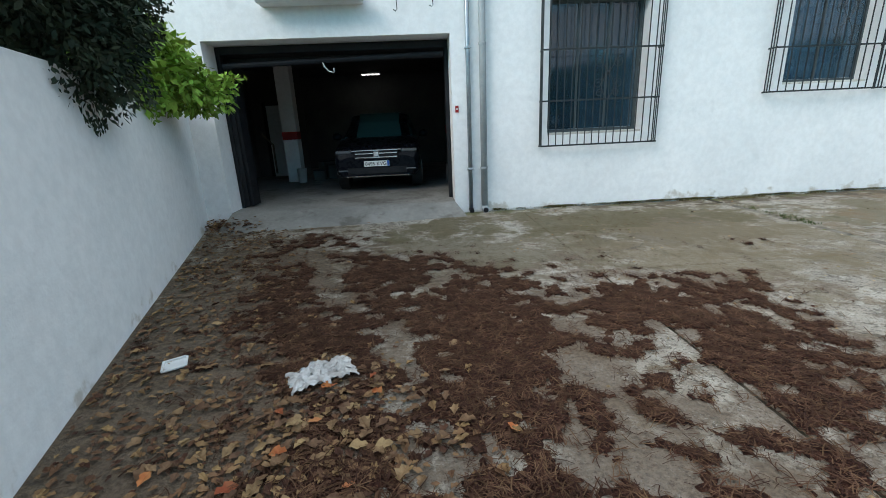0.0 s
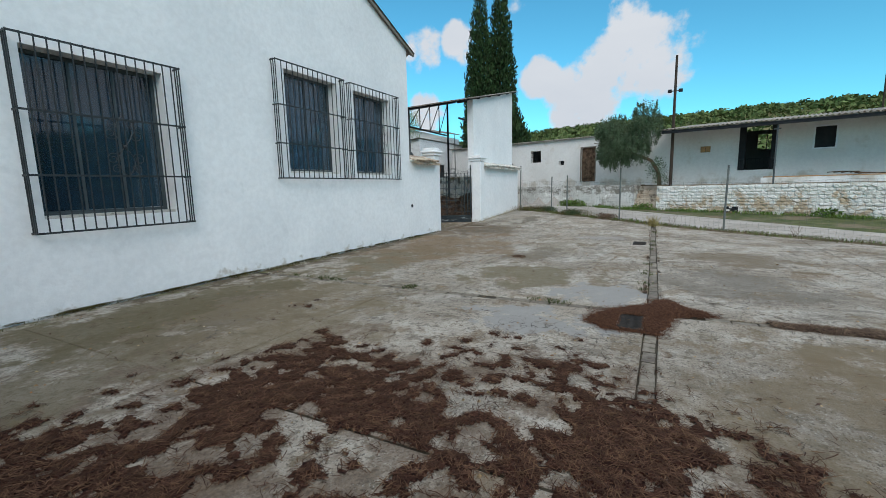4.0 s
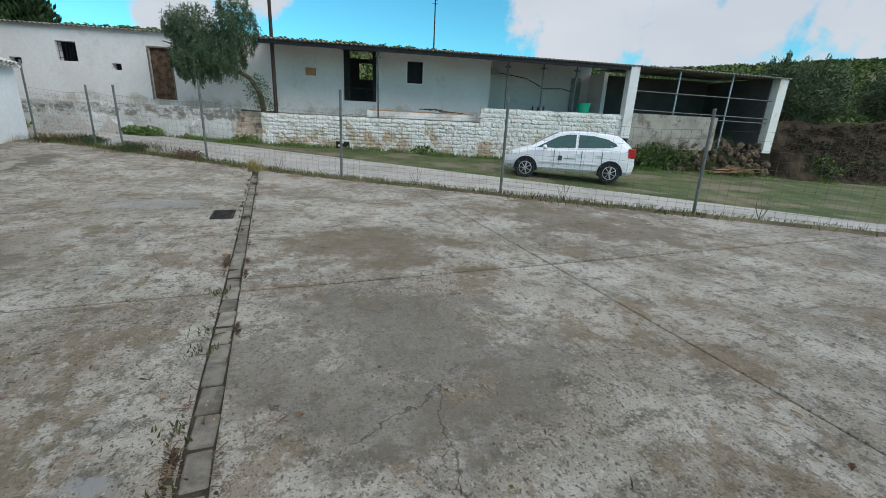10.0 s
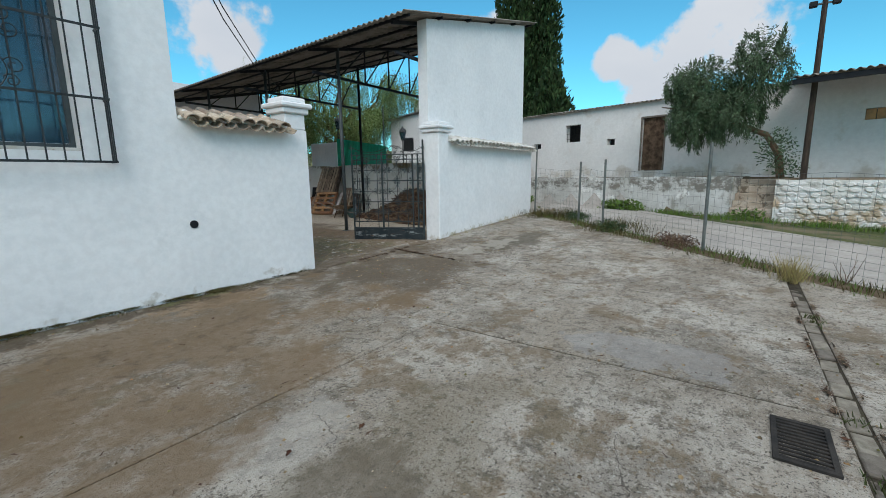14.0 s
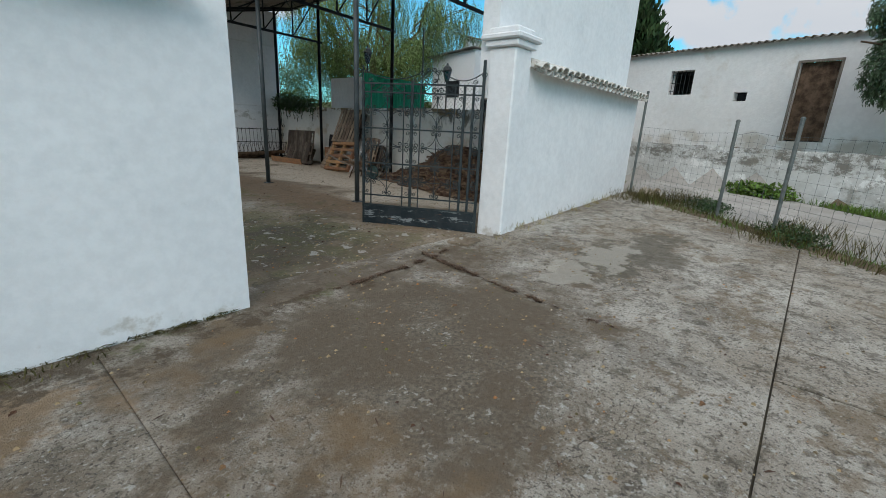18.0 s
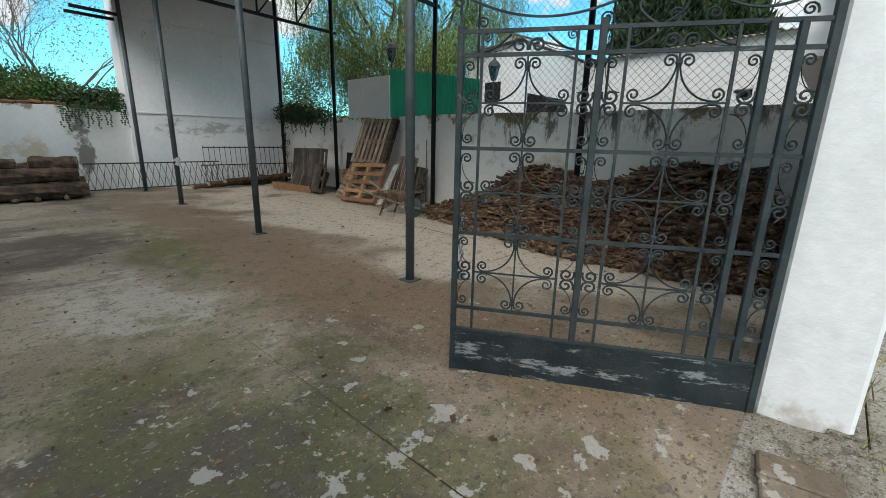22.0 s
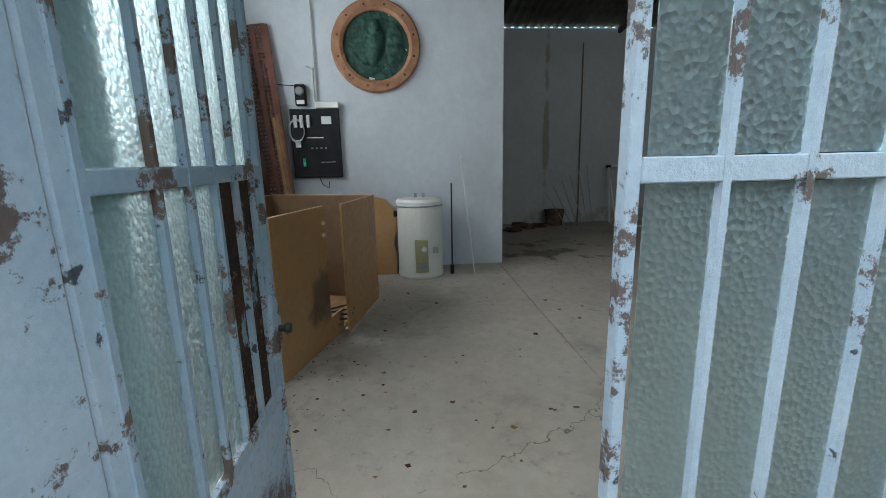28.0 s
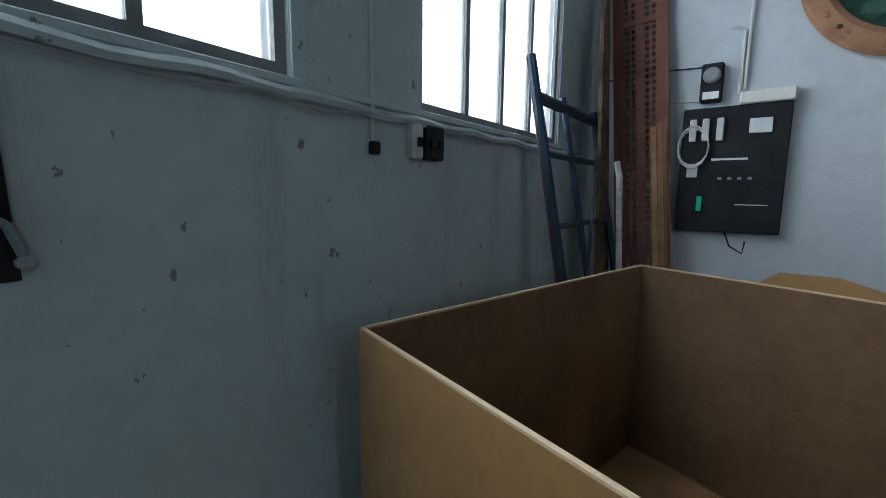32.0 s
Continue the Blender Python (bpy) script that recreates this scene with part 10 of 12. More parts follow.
part("cloth", rock_bm(random.Random(2), 0.09, 0.5, 2), M["cloth"], t)
bpy.context.view_layer.update()
t.children[0].matrix_basis = Matrix.Translation((0, 0, 0.07)) @ Matrix.Diagonal((0.7, 0.7, 1, 1))

# ---------------------------------------------------------------- far end of the room
gl = thing("toy_goal", "small white plastic football goal frame against the far wall", "football goal", pose(2.15, 15.05, 0.0))
for p, q in (((0.0, 0, 1.30), (0, 2.5, 1.30)), ((0.2, 0, 0), (0, 0, 1.30)), ((0.2, 2.5, 0), (0, 2.5, 1.30)), ((0.2, 0, 0.02), (0.85, -0.15, 0.02)), ((0.2, 2.5, 0.02), (0.85, 2.3, 0.02)), ((0.85, -0.15, 0.02), (0, 0, 1.28)), ((0.85, 2.3, 0.02), (0, 2.5, 1.28)), ((0.85, -0.15, 0.02), (0.85, 2.3, 0.02))):
    part("tube", tubed([p, q], 0.027 if q[2] == 1.30 else 0.018, 8), M["enamel"], gl)
for y in (0, 1.25, 2.5):
    part("joint", boxed(-0.03, y - 0.05, 1.265, 0.03, y + 0.05, 1.335, bevel=0.01), M["black"], gl)
hc = thing("hose_coil", "large coil of black water hose on the concrete floor", "hose", pose(4.3, 16.9, 0))
rh_ = random.Random(6)
for k in range(7):
    r = 1.72 - 0.035 * k
    part("hose_loop", tubed([(r * math.cos(q * 0.1745) * (1 + 0.01 * math.sin(q * 0.7 + k)), r * math.sin(q * 0.1745), 0.03 + 0.022 * (k % 3) + 0.012 * math.sin(q * 0.5 + k * 2)) for q in range(36)], 0.022, 6, closed=True), M["hose"], hc)
dp = thing("stove_duct", "shiny metal stove duct bending into the far wall", "duct", pose(2.1, 17.7, 2.2))
part("duct", tubed([(0, 0.15, 2.0), (0, 0.13, 0.95), (0, 0.05, 0.75), (0, -0.25, 0.35)], 0.085, 12), M["chrome"], dp, smooth=True)
part("duct", tubed([(0, -0.25, 0.35), (-0.05, -0.36, 0.20), (-0.12, -0.42, 0.1)], 0.095, 12), M["bark"], dp, smooth=True)
for z in (0.95, 1.5):
    bm = bmesh.new()
    lathe(bm, [(0.09, 0), (0.095, 0.01), (0.09, 0.02)], 12, Matrix.Translation((0, 0.13, z)))
    part("ring", bm, M["chrome"], dp)
t = thing("wall_stain_pipe", "brown stained downpipe on the far wall", "pipe", pose(2.0, 14.42, 0.0))
part("tube", tubed([(0, 0, 0), (0, -0.03, 4.0)], 0.016, 8), M["mortar"], t)
t = thing("junction_box", "small white junction box on the far wall", "junction box", pose(1.985, 16.4, 2.65))
part("case", boxed(0, -0.16, 0, 0.03, 0.16, 0.12, bevel=0.01), M["pvc"], t)
# black plate on the solid case, for the shade of a hole
part("hole", boxed(0.03, -0.12, 0.03, 0.033, 0.02, 0.09), M["black"], t)
bk = thing("bucket", "dark bucket with sticks standing by the far wall", "bucket", pose(2.3, 13.75, 0))
bm = bmesh.new()
lathe(bm, [(0.17, 0), (0.22, 0.32), (0.235, 0.32), (0.235, 0.35), (0.2, 0.34)], 16)
part("body", bm, M["bark"], bk)
for k in range(6):
    t = thing("stick", "thin stick leaning beside the bucket", "stick", pose(2.5, 13.9 + 0.12 * k, 0), group="sticks by the bucket")
    part("stick", tubed([(0.2, 0, 0.01), (-0.3 - 0.02 * k, -0.35 + 0.08 * k, 0.75 + 0.12 * k)], 0.011, 5), M["plastic_pipe"], t)
for (xx, yy, s) in ((2.6, 12.9, 0.3), (3.0, 12.6, 0.22), (2.5, 13.3, 0.2)):
    t = thing("debris_heap", "small heap of dark rubbish on the floor", "rubbish heap", pose(xx, yy, 0.0))
    o = part("heap", rock_bm(random.Random(int(xx * 10)), s, 0.4, 2), M["bark"], t)
    o.matrix_basis = Matrix.Diagonal((1, 1, 0.22, 1)) @ Matrix.Translation((0, 0, s * 0.8))
t = thing("rebar", "bent iron bars hanging under the roof", "iron bars", pose(2.3, 17.2, 3.95))
for k in range(4):
    part("bar", tubed([(0, -0.6 + 0.1 * k, 0.0), (0.1, 0, 0.12 + 0.03 * k), (0.05, 0.7, 0.05 - 0.04 * k)], 0.012, 5), M["iron"], t)
# dry leaves and crumbs on the room floor
rl = random.Random(77)
verts, faces = [], []
for k in range(420):
    if k < 120:
        x, y, s = rl.uniform(6.0, 10.6), rl.uniform(9.6, 13.5), rl.uniform(0.008, 0.028)
    elif k < 300:
        x, y, s = rl.gauss(8.9, 0.45), rl.gauss(9.35, 0.5), rl.uniform(0.004, 0.014)
    else:
        x, y, s = rl.uniform(2.2, 6.5), rl.uniform(12.0, 17.0), rl.uniform(0.01, 0.035)
    a = rl.uniform(0, 6.28)
    i = len(verts)
    for q in (0, 1.3, 2.6, 4.4):
        verts.append((x + s * math.cos(a + q) * rl.uniform(0.6, 1.2), y + s * math.sin(a + q), 0.002 + rl.uniform(0, s * 0.5)))
    faces.append((i, i + 1, i + 2, i + 3))
db = thing("floor_litter", "scattered dry leaves and crumbs on the concrete floor", "litter", pose(0, 0, 0))
tagged(db, kind="stuff")
raw("crumbs", verts, faces, M["dry_leaf"], db)

# ---------------------------------------------------------------- plants


def foliage(name, blobs, n, size, material, parent, rng, shell=0.55, droop=0.0, long=1.6, label=""):
    """Many small leaves through ellipsoids (x, y, z, rx, ry, rz); shell keeps them towards the outside."""
    verts, faces = [], []
    vol = [b[3] * b[4] * b[5] for b in blobs]
    for _ in range(n):
        b = rng.choices(blobs, vol)[0]
        while True:
            p = Vector((rng.gauss(0, 1), rng.gauss(0, 1), rng.gauss(0, 1)))
            if p.length > 0.01:
                break
        p.normalize()
        r = shell + (1.06 - shell) * rng.random() ** 0.7
        r *= 1 + 0.28 * noise.noise(p * 2.3 + Vector((b[0], b[1], b[2])))
        c = Vector((b[0] + p.x * b[3] * r, b[1] + p.y * b[4] * r, b[2] + p.z * b[5] * r))
        d = (p * 0.7 + Vector((rng.uniform(-1, 1), rng.uniform(-1, 1), rng.uniform(-0.6, 1) - droop * 2))).normalized()
        s = d.cross(Vector((rng.uniform(-1, 1), rng.uniform(-1, 1), rng.uniform(-1, 1)))).normalized()
        sz = size * rng.uniform(0.6, 1.35)
        k = len(verts)
        verts.extend((c - d * sz * long * 0.5, c + s * sz * 0.32, c + d * sz * long * 0.5, c - s * sz * 0.32))
        faces.append((k, k + 1, k + 2, k + 3))
    return raw(name, verts, faces, material, parent, label)


def limbs(parent, base, tips, r, rng, material, wob=0.25):
    for tip in tips:
        p, q = Vector(base), Vector(tip)
        pts = [p + (q - p) * f + Vector((rng.uniform(-1, 1), rng.uniform(-1, 1), rng.uniform(-0.5, 0.5))) * wob * math.sin(f * 3.14) for f in (0, 0.25, 0.5, 0.75, 1)]
        part("limb", tubed(pts, r, 7, r * 0.3), material, parent)


rp = random.Random(101)
# olive by the steps
tb = S_M @ Vector((0.55, 0.65, 1.42))
ot = thing("olive_tree", "grey-green olive tree leaning over the white wall by the steps", "tree", pose(tb.x, tb.y, tb.z))


def loc_s(d, a, z):
    return S_M @ Vector((d, a, z)) - tb


part("trunk", tubed([(0, 0, 0), loc_s(0.55, 0.75, 2.1), loc_s(0.5, 1.1, 2.7), loc_s(0.4, 1.9, 3.1)], 0.11, 9, 0.07), M["bark"], ot)
limbs(ot, loc_s(0.4, 1.9, 3.1), [loc_s(0.3, 2.0, 4.9), loc_s(0.2, 3.3, 4.3), loc_s(0.0, 4.0, 3.8), loc_s(0.6, 2.6, 4.4)], 0.06, rp, M["bark"])
bl = [(*loc_s(0.3, 1.35, 4.55), 0.75, 0.8, 1.1), (*loc_s(0.2, 2.75, 4.1), 0.85, 0.85, 1.0), (*loc_s(0.1, 2.9, 3.2), 0.8, 0.85, 0.7), (*loc_s(0.3, 1.9, 3.4), 0.8, 0.8, 0.8), (*loc_s(0.2, 3.5, 4.5), 0.45, 0.5, 0.6), (*loc_s(0.2, 3.3, 3.4), 0.55, 0.6, 0.9)]
sprays = []
for b in bl:
    for _ in range(46):
        p = Vector((rp.gauss(0, 1), rp.gauss(0, 1), rp.gauss(0.1, 0.8))).normalized()
        q = rp.uniform(0.72, 1.02)
        ln = rp.uniform(0.18, 0.34)
        sprays.append((b[0] + p.x * b[3] * q, b[1] + p.y * b[4] * q, b[2] + p.z * b[5] * q - 0.12, rp.uniform(0.07, 0.15), rp.uniform(0.07, 0.15), ln))
foliage("crown", bl, 22000, 0.042, M["leaf_olive"], ot, rp, 0.15, 0.5, 2.8)
foliage("crown", sprays, 38000, 0.034, M["leaf_olive"], ot, rp, 0.1, 0.6, 3.0, "drooping outer sprays")
foliage("crown", [(b[0] + rp.uniform(-0.5, 0.5), b[1] + rp.uniform(-0.5, 0.5), b[2] + b[5] * rp.uniform(0.8, 1.0), 0.04, 0.04, rp.uniform(0.12, 0.24)) for b in bl[:2] for _ in range(14)], 800, 0.036, M["leaf_olive"], ot, rp, 0.1, -0.7, 3.0, "upright shoots")
foliage("crown", [(*loc_s(0.4, 0.8, 2.3), 0.45, 0.5, 0.6), (*loc_s(0.4, 0.5, 1.7), 0.4, 0.5, 0.3)], 900, 0.06, M["leaf_olive"], ot, rp, 0.3, label="suckers at the base")
foliage("thicket", [(p[0], p[1], p[2] + 0.10, 0.42, 0.5, 0.30) for p in bank_tops], 26000, 0.055, M["thicket"], eb_, rp, 0.3, 0.1, 2.4)
# olive grove beside and behind the sheds
grove = [(3.5, -26.5, 1.9), (6.5, -30.0, 2.3), (3.0, -34.0, 2.1), (9.0, -25.0, 2.2), (11.0, -33.0, 2.4), (7.0, -38.0, 2.3), (13.0, -27.5, 2.2), (3.0, -41.0, 2.2), (14.0, -20.0, 2.1), (15.5, -14.5, 2.0), (17.0, -23.0, 2.3), (14.0, -40.0, 2.4), (18.0, -32.0, 2.4), (4.0, -48.0, 2.4), (11.0, -47.0, 2.4)]
olive = None
for i, (d, a, s) in enumerate(grove):
    w = S_M @ Vector((d, a, 0))
    w.z = ground_z(w.x, w.y)
    if i % 5 == 0:
        olive = thing("olive_tree", "spreading dark olive tree in the grove beside the road", "tree", pose(w.x, w.y, w.z), group="olive grove")
        part("trunk", tubed([(0, 0, 0), (0.15, 0.1, 0.7), (-0.1, 0.2, 1.4)], 0.24, 9, 0.13), M["bark"], olive)
        limbs(olive, (-0.1, 0.2, 1.3), [(rp.uniform(-1.4, 1.4), rp.uniform(-1.4, 1.4), rp.uniform(2.2, 3.2)) for _ in range(5)], 0.08, rp, M["bark"])
        bl = [(rp.uniform(-1.2, 1.2), rp.uniform(-1.2, 1.2), rp.uniform(1.9, 3.0), rp.uniform(1.0, 1.6), rp.uniform(1.0, 1.6), rp.uniform(0.7, 1.2)) for _ in range(9)]
        foliage("crown", bl, 20000, 0.075, M["leaf_grove"], olive, rp, 0.3, -0.1, 2.2)
        foliage("crown", [(rp.uniform(-1.5, 1.5), rp.uniform(-1.5, 1.5), rp.uniform(3.2, 3.8), 0.18, 0.18, 0.6) for _ in range(9)], 2200, 0.07, M["leaf_grove"], olive, rp, 0.1, -0.6, 2.2, "upright young shoots")
        src = olive
    else:
        copy_thing(src, pose(w.x, w.y, w.z, 0, 0, rp.uniform(0, 360)) @ Matrix.Scale((0.72 if a > -26 and d > 8 else 1.0) * rp.uniform(0.9, 1.12), 4))
# cypresses
for i, (x, y, h, r) in enumerate(((36.6, 15.3, 20.0, 1.55), (38.2, 14.0, 21.5, 1.6), (33.5, 11.2, 8.0, 1.9))):
    t = thing("cypress_tree", "tall narrow dark green cypress" if i < 2 else "broad dark conifer beyond the wall", "tree", pose(x, y, 0), group="cypresses")
    part("trunk", tubed([(0, 0, 0), (0, 0, h * 0.9)], 0.22, 8, 0.03), M["bark"], t)
    bl = [(rp.uniform(-0.1, 0.1), rp.uniform(-0.1, 0.1), h * (0.08 + 0.9 * k / 13), r * (1 - (k / 13) ** 2.2) + 0.12, r * (1 - (k / 13) ** 2.2) + 0.12, h / 14) for k in range(14)]
    foliage("crown", bl, 24000, 0.19, M["leaf_cypress"], t, rp, 0.5, -0.6, 1.8)
t = thing("cypress_tree", "narrow dark cypress behind the tall building", "tree", pose(10.5, 46, 0))
part("trunk", tubed([(0, 0, 0), (0, 0, 13)], 0.2, 8, 0.03), M["bark"], t)
foliage("crown", [(0, 0, 3 + 1.0 * k, 1.0 - 0.06 * k, 1.0 - 0.06 * k, 0.9) for k in range(12)], 2500, 0.22, M["leaf_cypress"], t, rp, 0.5, -0.6)
# weeping pepper tree beyond the courtyard
pt = thing("pepper_tree", "large weeping pepper tree with hanging yellow-green foliage", "tree", pose(28.4, 23.6, 0))
part("trunk", tubed([(0, 0, 0), (0.2, 0, 1.8), (0.0, 0.1, 3.4)], 0.34, 10, 0.22), M["bark"], pt)
tips = [(3.3 * math.cos(k * 0.698), 3.3 * math.sin(k * 0.698), 6.6 + 1.3 * math.sin(k * 1.9)) for k in range(9)] + [(0.5, 0.4, 9.2), (-0.8, -0.6, 8.4)]
limbs(pt, (0, 0.1, 3.2), tips, 0.15, rp, M["bark"], 0.6)
verts, faces = [], []
bm = bmesh.new()
for tx, ty, tz in tips:
    for k in range(12):
        f = rp.uniform(0.45, 1.0)
        p = Vector((tx * f, ty * f, 3.2 + (tz - 3.2) * f))
        out = Vector((tx + rp.uniform(-2.2, 2.2), ty + rp.uniform(-2.2, 2.2), 0)).normalized() * rp.uniform(0.6, 2.3)
        top = p + out + Vector((0, 0, rp.uniform(0.1, 1.0)))
        tube(bm, [p, p + out * 0.5 + Vector((0, 0, 0.45)), top], 0.035, 4, 0.012)
        spread = rp.uniform(0.25, 0.6)
        for q in range(rp.randint(24, 38)):
            x, y = top.x + rp.gauss(0, spread), top.y + rp.gauss(0, spread)
            zt, sw = top.z + rp.uniform(-0.35, 0.2), rp.uniform(0, 6.28)
            steps = int(rp.uniform(0.5, 2.3) / 0.10)
            for st_ in range(steps):
                z = zt - st_ * 0.10
                if z < 2.3:
                    break
                c = Vector((x + 0.07 * math.sin(st_ * 0.35 + sw), y + 0.07 * math.cos(st_ * 0.42 + sw), z))
                for e in (0, 1):
                    b = rp.uniform(0, 6.28)
                    d = Vector((math.cos(b), math.sin(b), -rp.uniform(0.6, 2.0))).normalized()
                    w_ = d.cross(Vector((0, 0, 1))).normalized()
                    i = len(verts)
                    verts.extend((c, c + d * 0.065 + w_ * 0.016, c + d * 0.13, c + d * 0.065 - w_ * 0.016))
                    faces.append((i, i + 1, i + 2, i + 3))
part("branch", bm, M["bark"], pt)
raw("crown", verts, faces, M["leaf_pepper"], pt)
# bare tree and bushes behind the back wall
bt = thing("bare_tree", "leafless tree with fine pale branches behind the wall", "tree", pose(17.2, 32, 0))


def grow(bm, p, d, ln, r, depth):
    q = p + d * ln
    tube(bm, [p, p + d * ln * 0.5 + Vector((rp.uniform(-1, 1), rp.uniform(-1, 1), 0)) * ln * 0.06, q], r, 4, r * 0.65)
    if depth:
        for k in range(3 if depth > 1 else 3):
            dd = (d + Vector((rp.uniform(-1, 1), rp.uniform(-1, 1), rp.uniform(-0.2, 0.6))) * 0.62).normalized()
            grow(bm, q if k else p + d * ln * 0.7, dd, ln * rp.uniform(0.62, 0.8), r * 0.52, depth - 1)


bm = bmesh.new()
for k in range(3):
    a = k * 2.1
    grow(bm, Vector((0, 0, 1.0)), Vector((0.35 * math.cos(a), 0.35 * math.sin(a), 1)).normalized(), 2.5, 0.075, 6)
tube(bm, [(0, 0, 0), (0, 0, 1.1)], 0.2, 8, 0.14)
part("crown", bm, M["wood_grey"], bt)
foliage("leaves", [(0, 0, 6.0, 2.6, 2.6, 2.6), (0.4, 0.3, 8.0, 1.8, 1.8, 1.6)], 2600, 0.07, M["leaf_autumn"], bt, rp, 0.3, 0.2, 1.3)
for i, (x, y, zc, rx, rz, n, mt, lab) in enumerate(((12.6, 26.5, 3.2, 1.0, 1.6, 3500, "leaf_shrub", "green bush behind the courtyard wall"), (14.2, 28.0, 2.8, 1.3, 1.6, 4000, "leaf_shrub", "dark green bush behind the courtyard wall"), (14.2, 29.5, 3.2, 0.8, 2.0, 3500, "leaf_shrub", "pointed conifer behind the courtyard wall"), (16.2, 27.5, 2.4, 1.6, 1.2, 3500, "leaf_shrub", "low hedge behind the courtyard wall"), (19.5, 31, 2.5, 2.2, 1.5, 3000, "leaf_shrub", "low hedge behind the courtyard wall"), (26.0, 29.0, 3.0, 3.0, 2.2, 4000, "leaf_shrub", "green bush beyond the wall"), (31.0, 24.0, 3.0, 2.6, 2.4, 4000, "leaf_shrub", "green bush beyond the wall"))):
    t = thing("bush", lab, "bush", pose(x, y, 0), group="bushes behind the wall")
    part("stems", tubed([(0, 0, 0), (0.1, 0, zc)], 0.07, 6, 0.02), M["bark"], t)
    bl = [(rp.uniform(-rx, rx) * 0.6, rp.uniform(-rx, rx) * 0.6, zc + rp.uniform(-rz, rz) * 0.5, rx * 0.6, rx * 0.6, rz * 0.6) for _ in range(6)] + [(0, 0, zc, rx * 0.6, rx * 0.6, rz)]
    foliage("crown", bl, int(n * 5), 0.075, M[mt], t, rp, 0.4)
# climbers on the walls
for (x, y, z, blobs, n, lab) in ((21.95, 21.4, 1.4, [(0, 0.5, 0.95, 0.45, 0.75, 0.36), (0, -0.4, 0.85, 0.35, 0.8, 0.32), (0.0, -1.3, 0.8, 0.25, 0.6, 0.25)], 3200, "dark ivy tumbling over the courtyard wall"), (16.9, 22.95, 2.1, [(0, 0, 0.35, 0.75, 0.35, 0.32), (-0.5, 0, 0.25, 0.4, 0.35, 0.3)], 2200, "leafy climber on top of the back wall"), (11.75, 22.75, 2.1, [(0, -0.05, 0.3, 0.4, 0.3, 0.28), (0.45, 0, 0.1, 0.35, 0.25, 0.2)], 1300, "dark ivy in the corner of the walls")):
    t = thing("ivy", lab, "climbing plant", pose(x, y, z))
    foliage("leaves", blobs, n, 0.07, M["leaf_ivy"], t, rp, 0.2, 0.2, 1.3)
    verts, faces = [], []
    for k in range(26):
        bx, by, bz = blobs[k % len(blobs)][:3]
        px = bx + rp.uniform(-1, 1) * blobs[k % len(blobs)][3]
        py = by - blobs[k % len(blobs)][4] * 0.8 if blobs[k % len(blobs)][4] < 0.5 else by + rp.uniform(-1, 1) * blobs[k % len(blobs)][4]
        for s in range(int(rp.uniform(3, 14))):
            c = Vector((px + rp.uniform(-0.03, 0.03), py + rp.uniform(-0.02, 0.02), bz - 0.1 - 0.055 * s))
            i = len(verts)
            verts.extend((c, c + Vector((0.03, -0.01, -0.02)), c + Vector((0.0, -0.015, -0.06)), c + Vector((-0.03, -0.01, -0.02))))
            faces.append((i, i + 1, i + 2, i + 3))
    raw("trailing_growth", verts, faces, M["leaf_ivy"], t)["kind"] = "stuff"
# shrubs hanging over the boundary wall
t = thing("conifer_hedge", "dark clipped conifer hanging over the white boundary wall", "hedge", pose(-2.95, 3.6, 0))
part("stem", tubed([(-0.2, 0, 0), (-0.15, 0, 2.3)], 0.09, 7, 0.05), M["bark"], t)
foliage("leaves", [(0.36, -0.05, 2.30, 0.48, 0.64, 0.62), (0.1, 0.7, 2.9, 0.5, 0.7, 0.6), (0.35, -0.8, 2.75, 0.55, 0.6, 0.7), (0.0, 0.2, 3.3, 0.8, 1.4, 0.6), (0.4, -1.3, 2.9, 0.6, 0.6, 0.7)], 70000, 0.042, M["leaf_conifer"], t, rp, 0.3, 0.3, 1.6)
t = thing("leafy_shrub", "bright green leafy shrub hanging over the boundary wall", "shrub", pose(-3.35, 5.6, 0))
part("stem", tubed([(-0.15, 0, 0), (0, 0, 2.2), (0.3, 0.2, 2.4)], 0.06, 7, 0.02), M["bark"], t)
foliage("leaves", [(0.18, -0.55, 2.15, 0.45, 0.6, 0.45), (0.28, 0.1, 2.22, 0.48, 0.6, 0.40), (0.38, 0.7, 2.08, 0.42, 0.5, 0.30), (0.1, -0.2, 2.6, 0.5, 0.9, 0.28)], 7500, 0.08, M["leaf_bright"], t, rp, 0.25, 0.25, 1.5)
part("twig", tubed([(0.4, 0.7, 2.2), (0.65, 0.95, 2.28), (0.95, 1.05, 2.30)], 0.010, 5), M["bark"], t)
foliage("leaves", [(0.72, 0.98, 2.30, 0.22, 0.12, 0.09)], 60, 0.07, M["leaf_bright"], t, rp, 0.2, 0.1, 1.5)
# verge plants and weeds


def tufts(name, label, category, pts, n, hgt, material, rng, spread=0.12, wid=0.006):
    t = thing(name, label, category, pose(pts[0][0], pts[0][1], pts[0][2]))
    o = Vector(pts[0])
    verts, faces = [], []
    for p in pts:
        for _ in range(n):
            b = Vector(p) - o + Vector((rng.gauss(0, spread), rng.gauss(0, spread), 0))
            h = hgt * rng.uniform(0.5, 1.2)
            l = Vector((rng.uniform(-0.6, 0.6), rng.uniform(-0.6, 0.6), 1)) * h
            s = Vector((rng.uniform(-1, 1), rng.uniform(-1, 1), 0)).normalized() * wid
            i = len(verts)
            verts.extend((b - s, b + s, b + l * 0.6 + s * 0.7, b + l, b + l * 0.6 - s * 0.7))
            faces.append((i, i + 1, i + 2, i + 3, i + 4))
    raw("blades", verts, faces, material, t)
    tagged(t, kind="stuff")
    return t


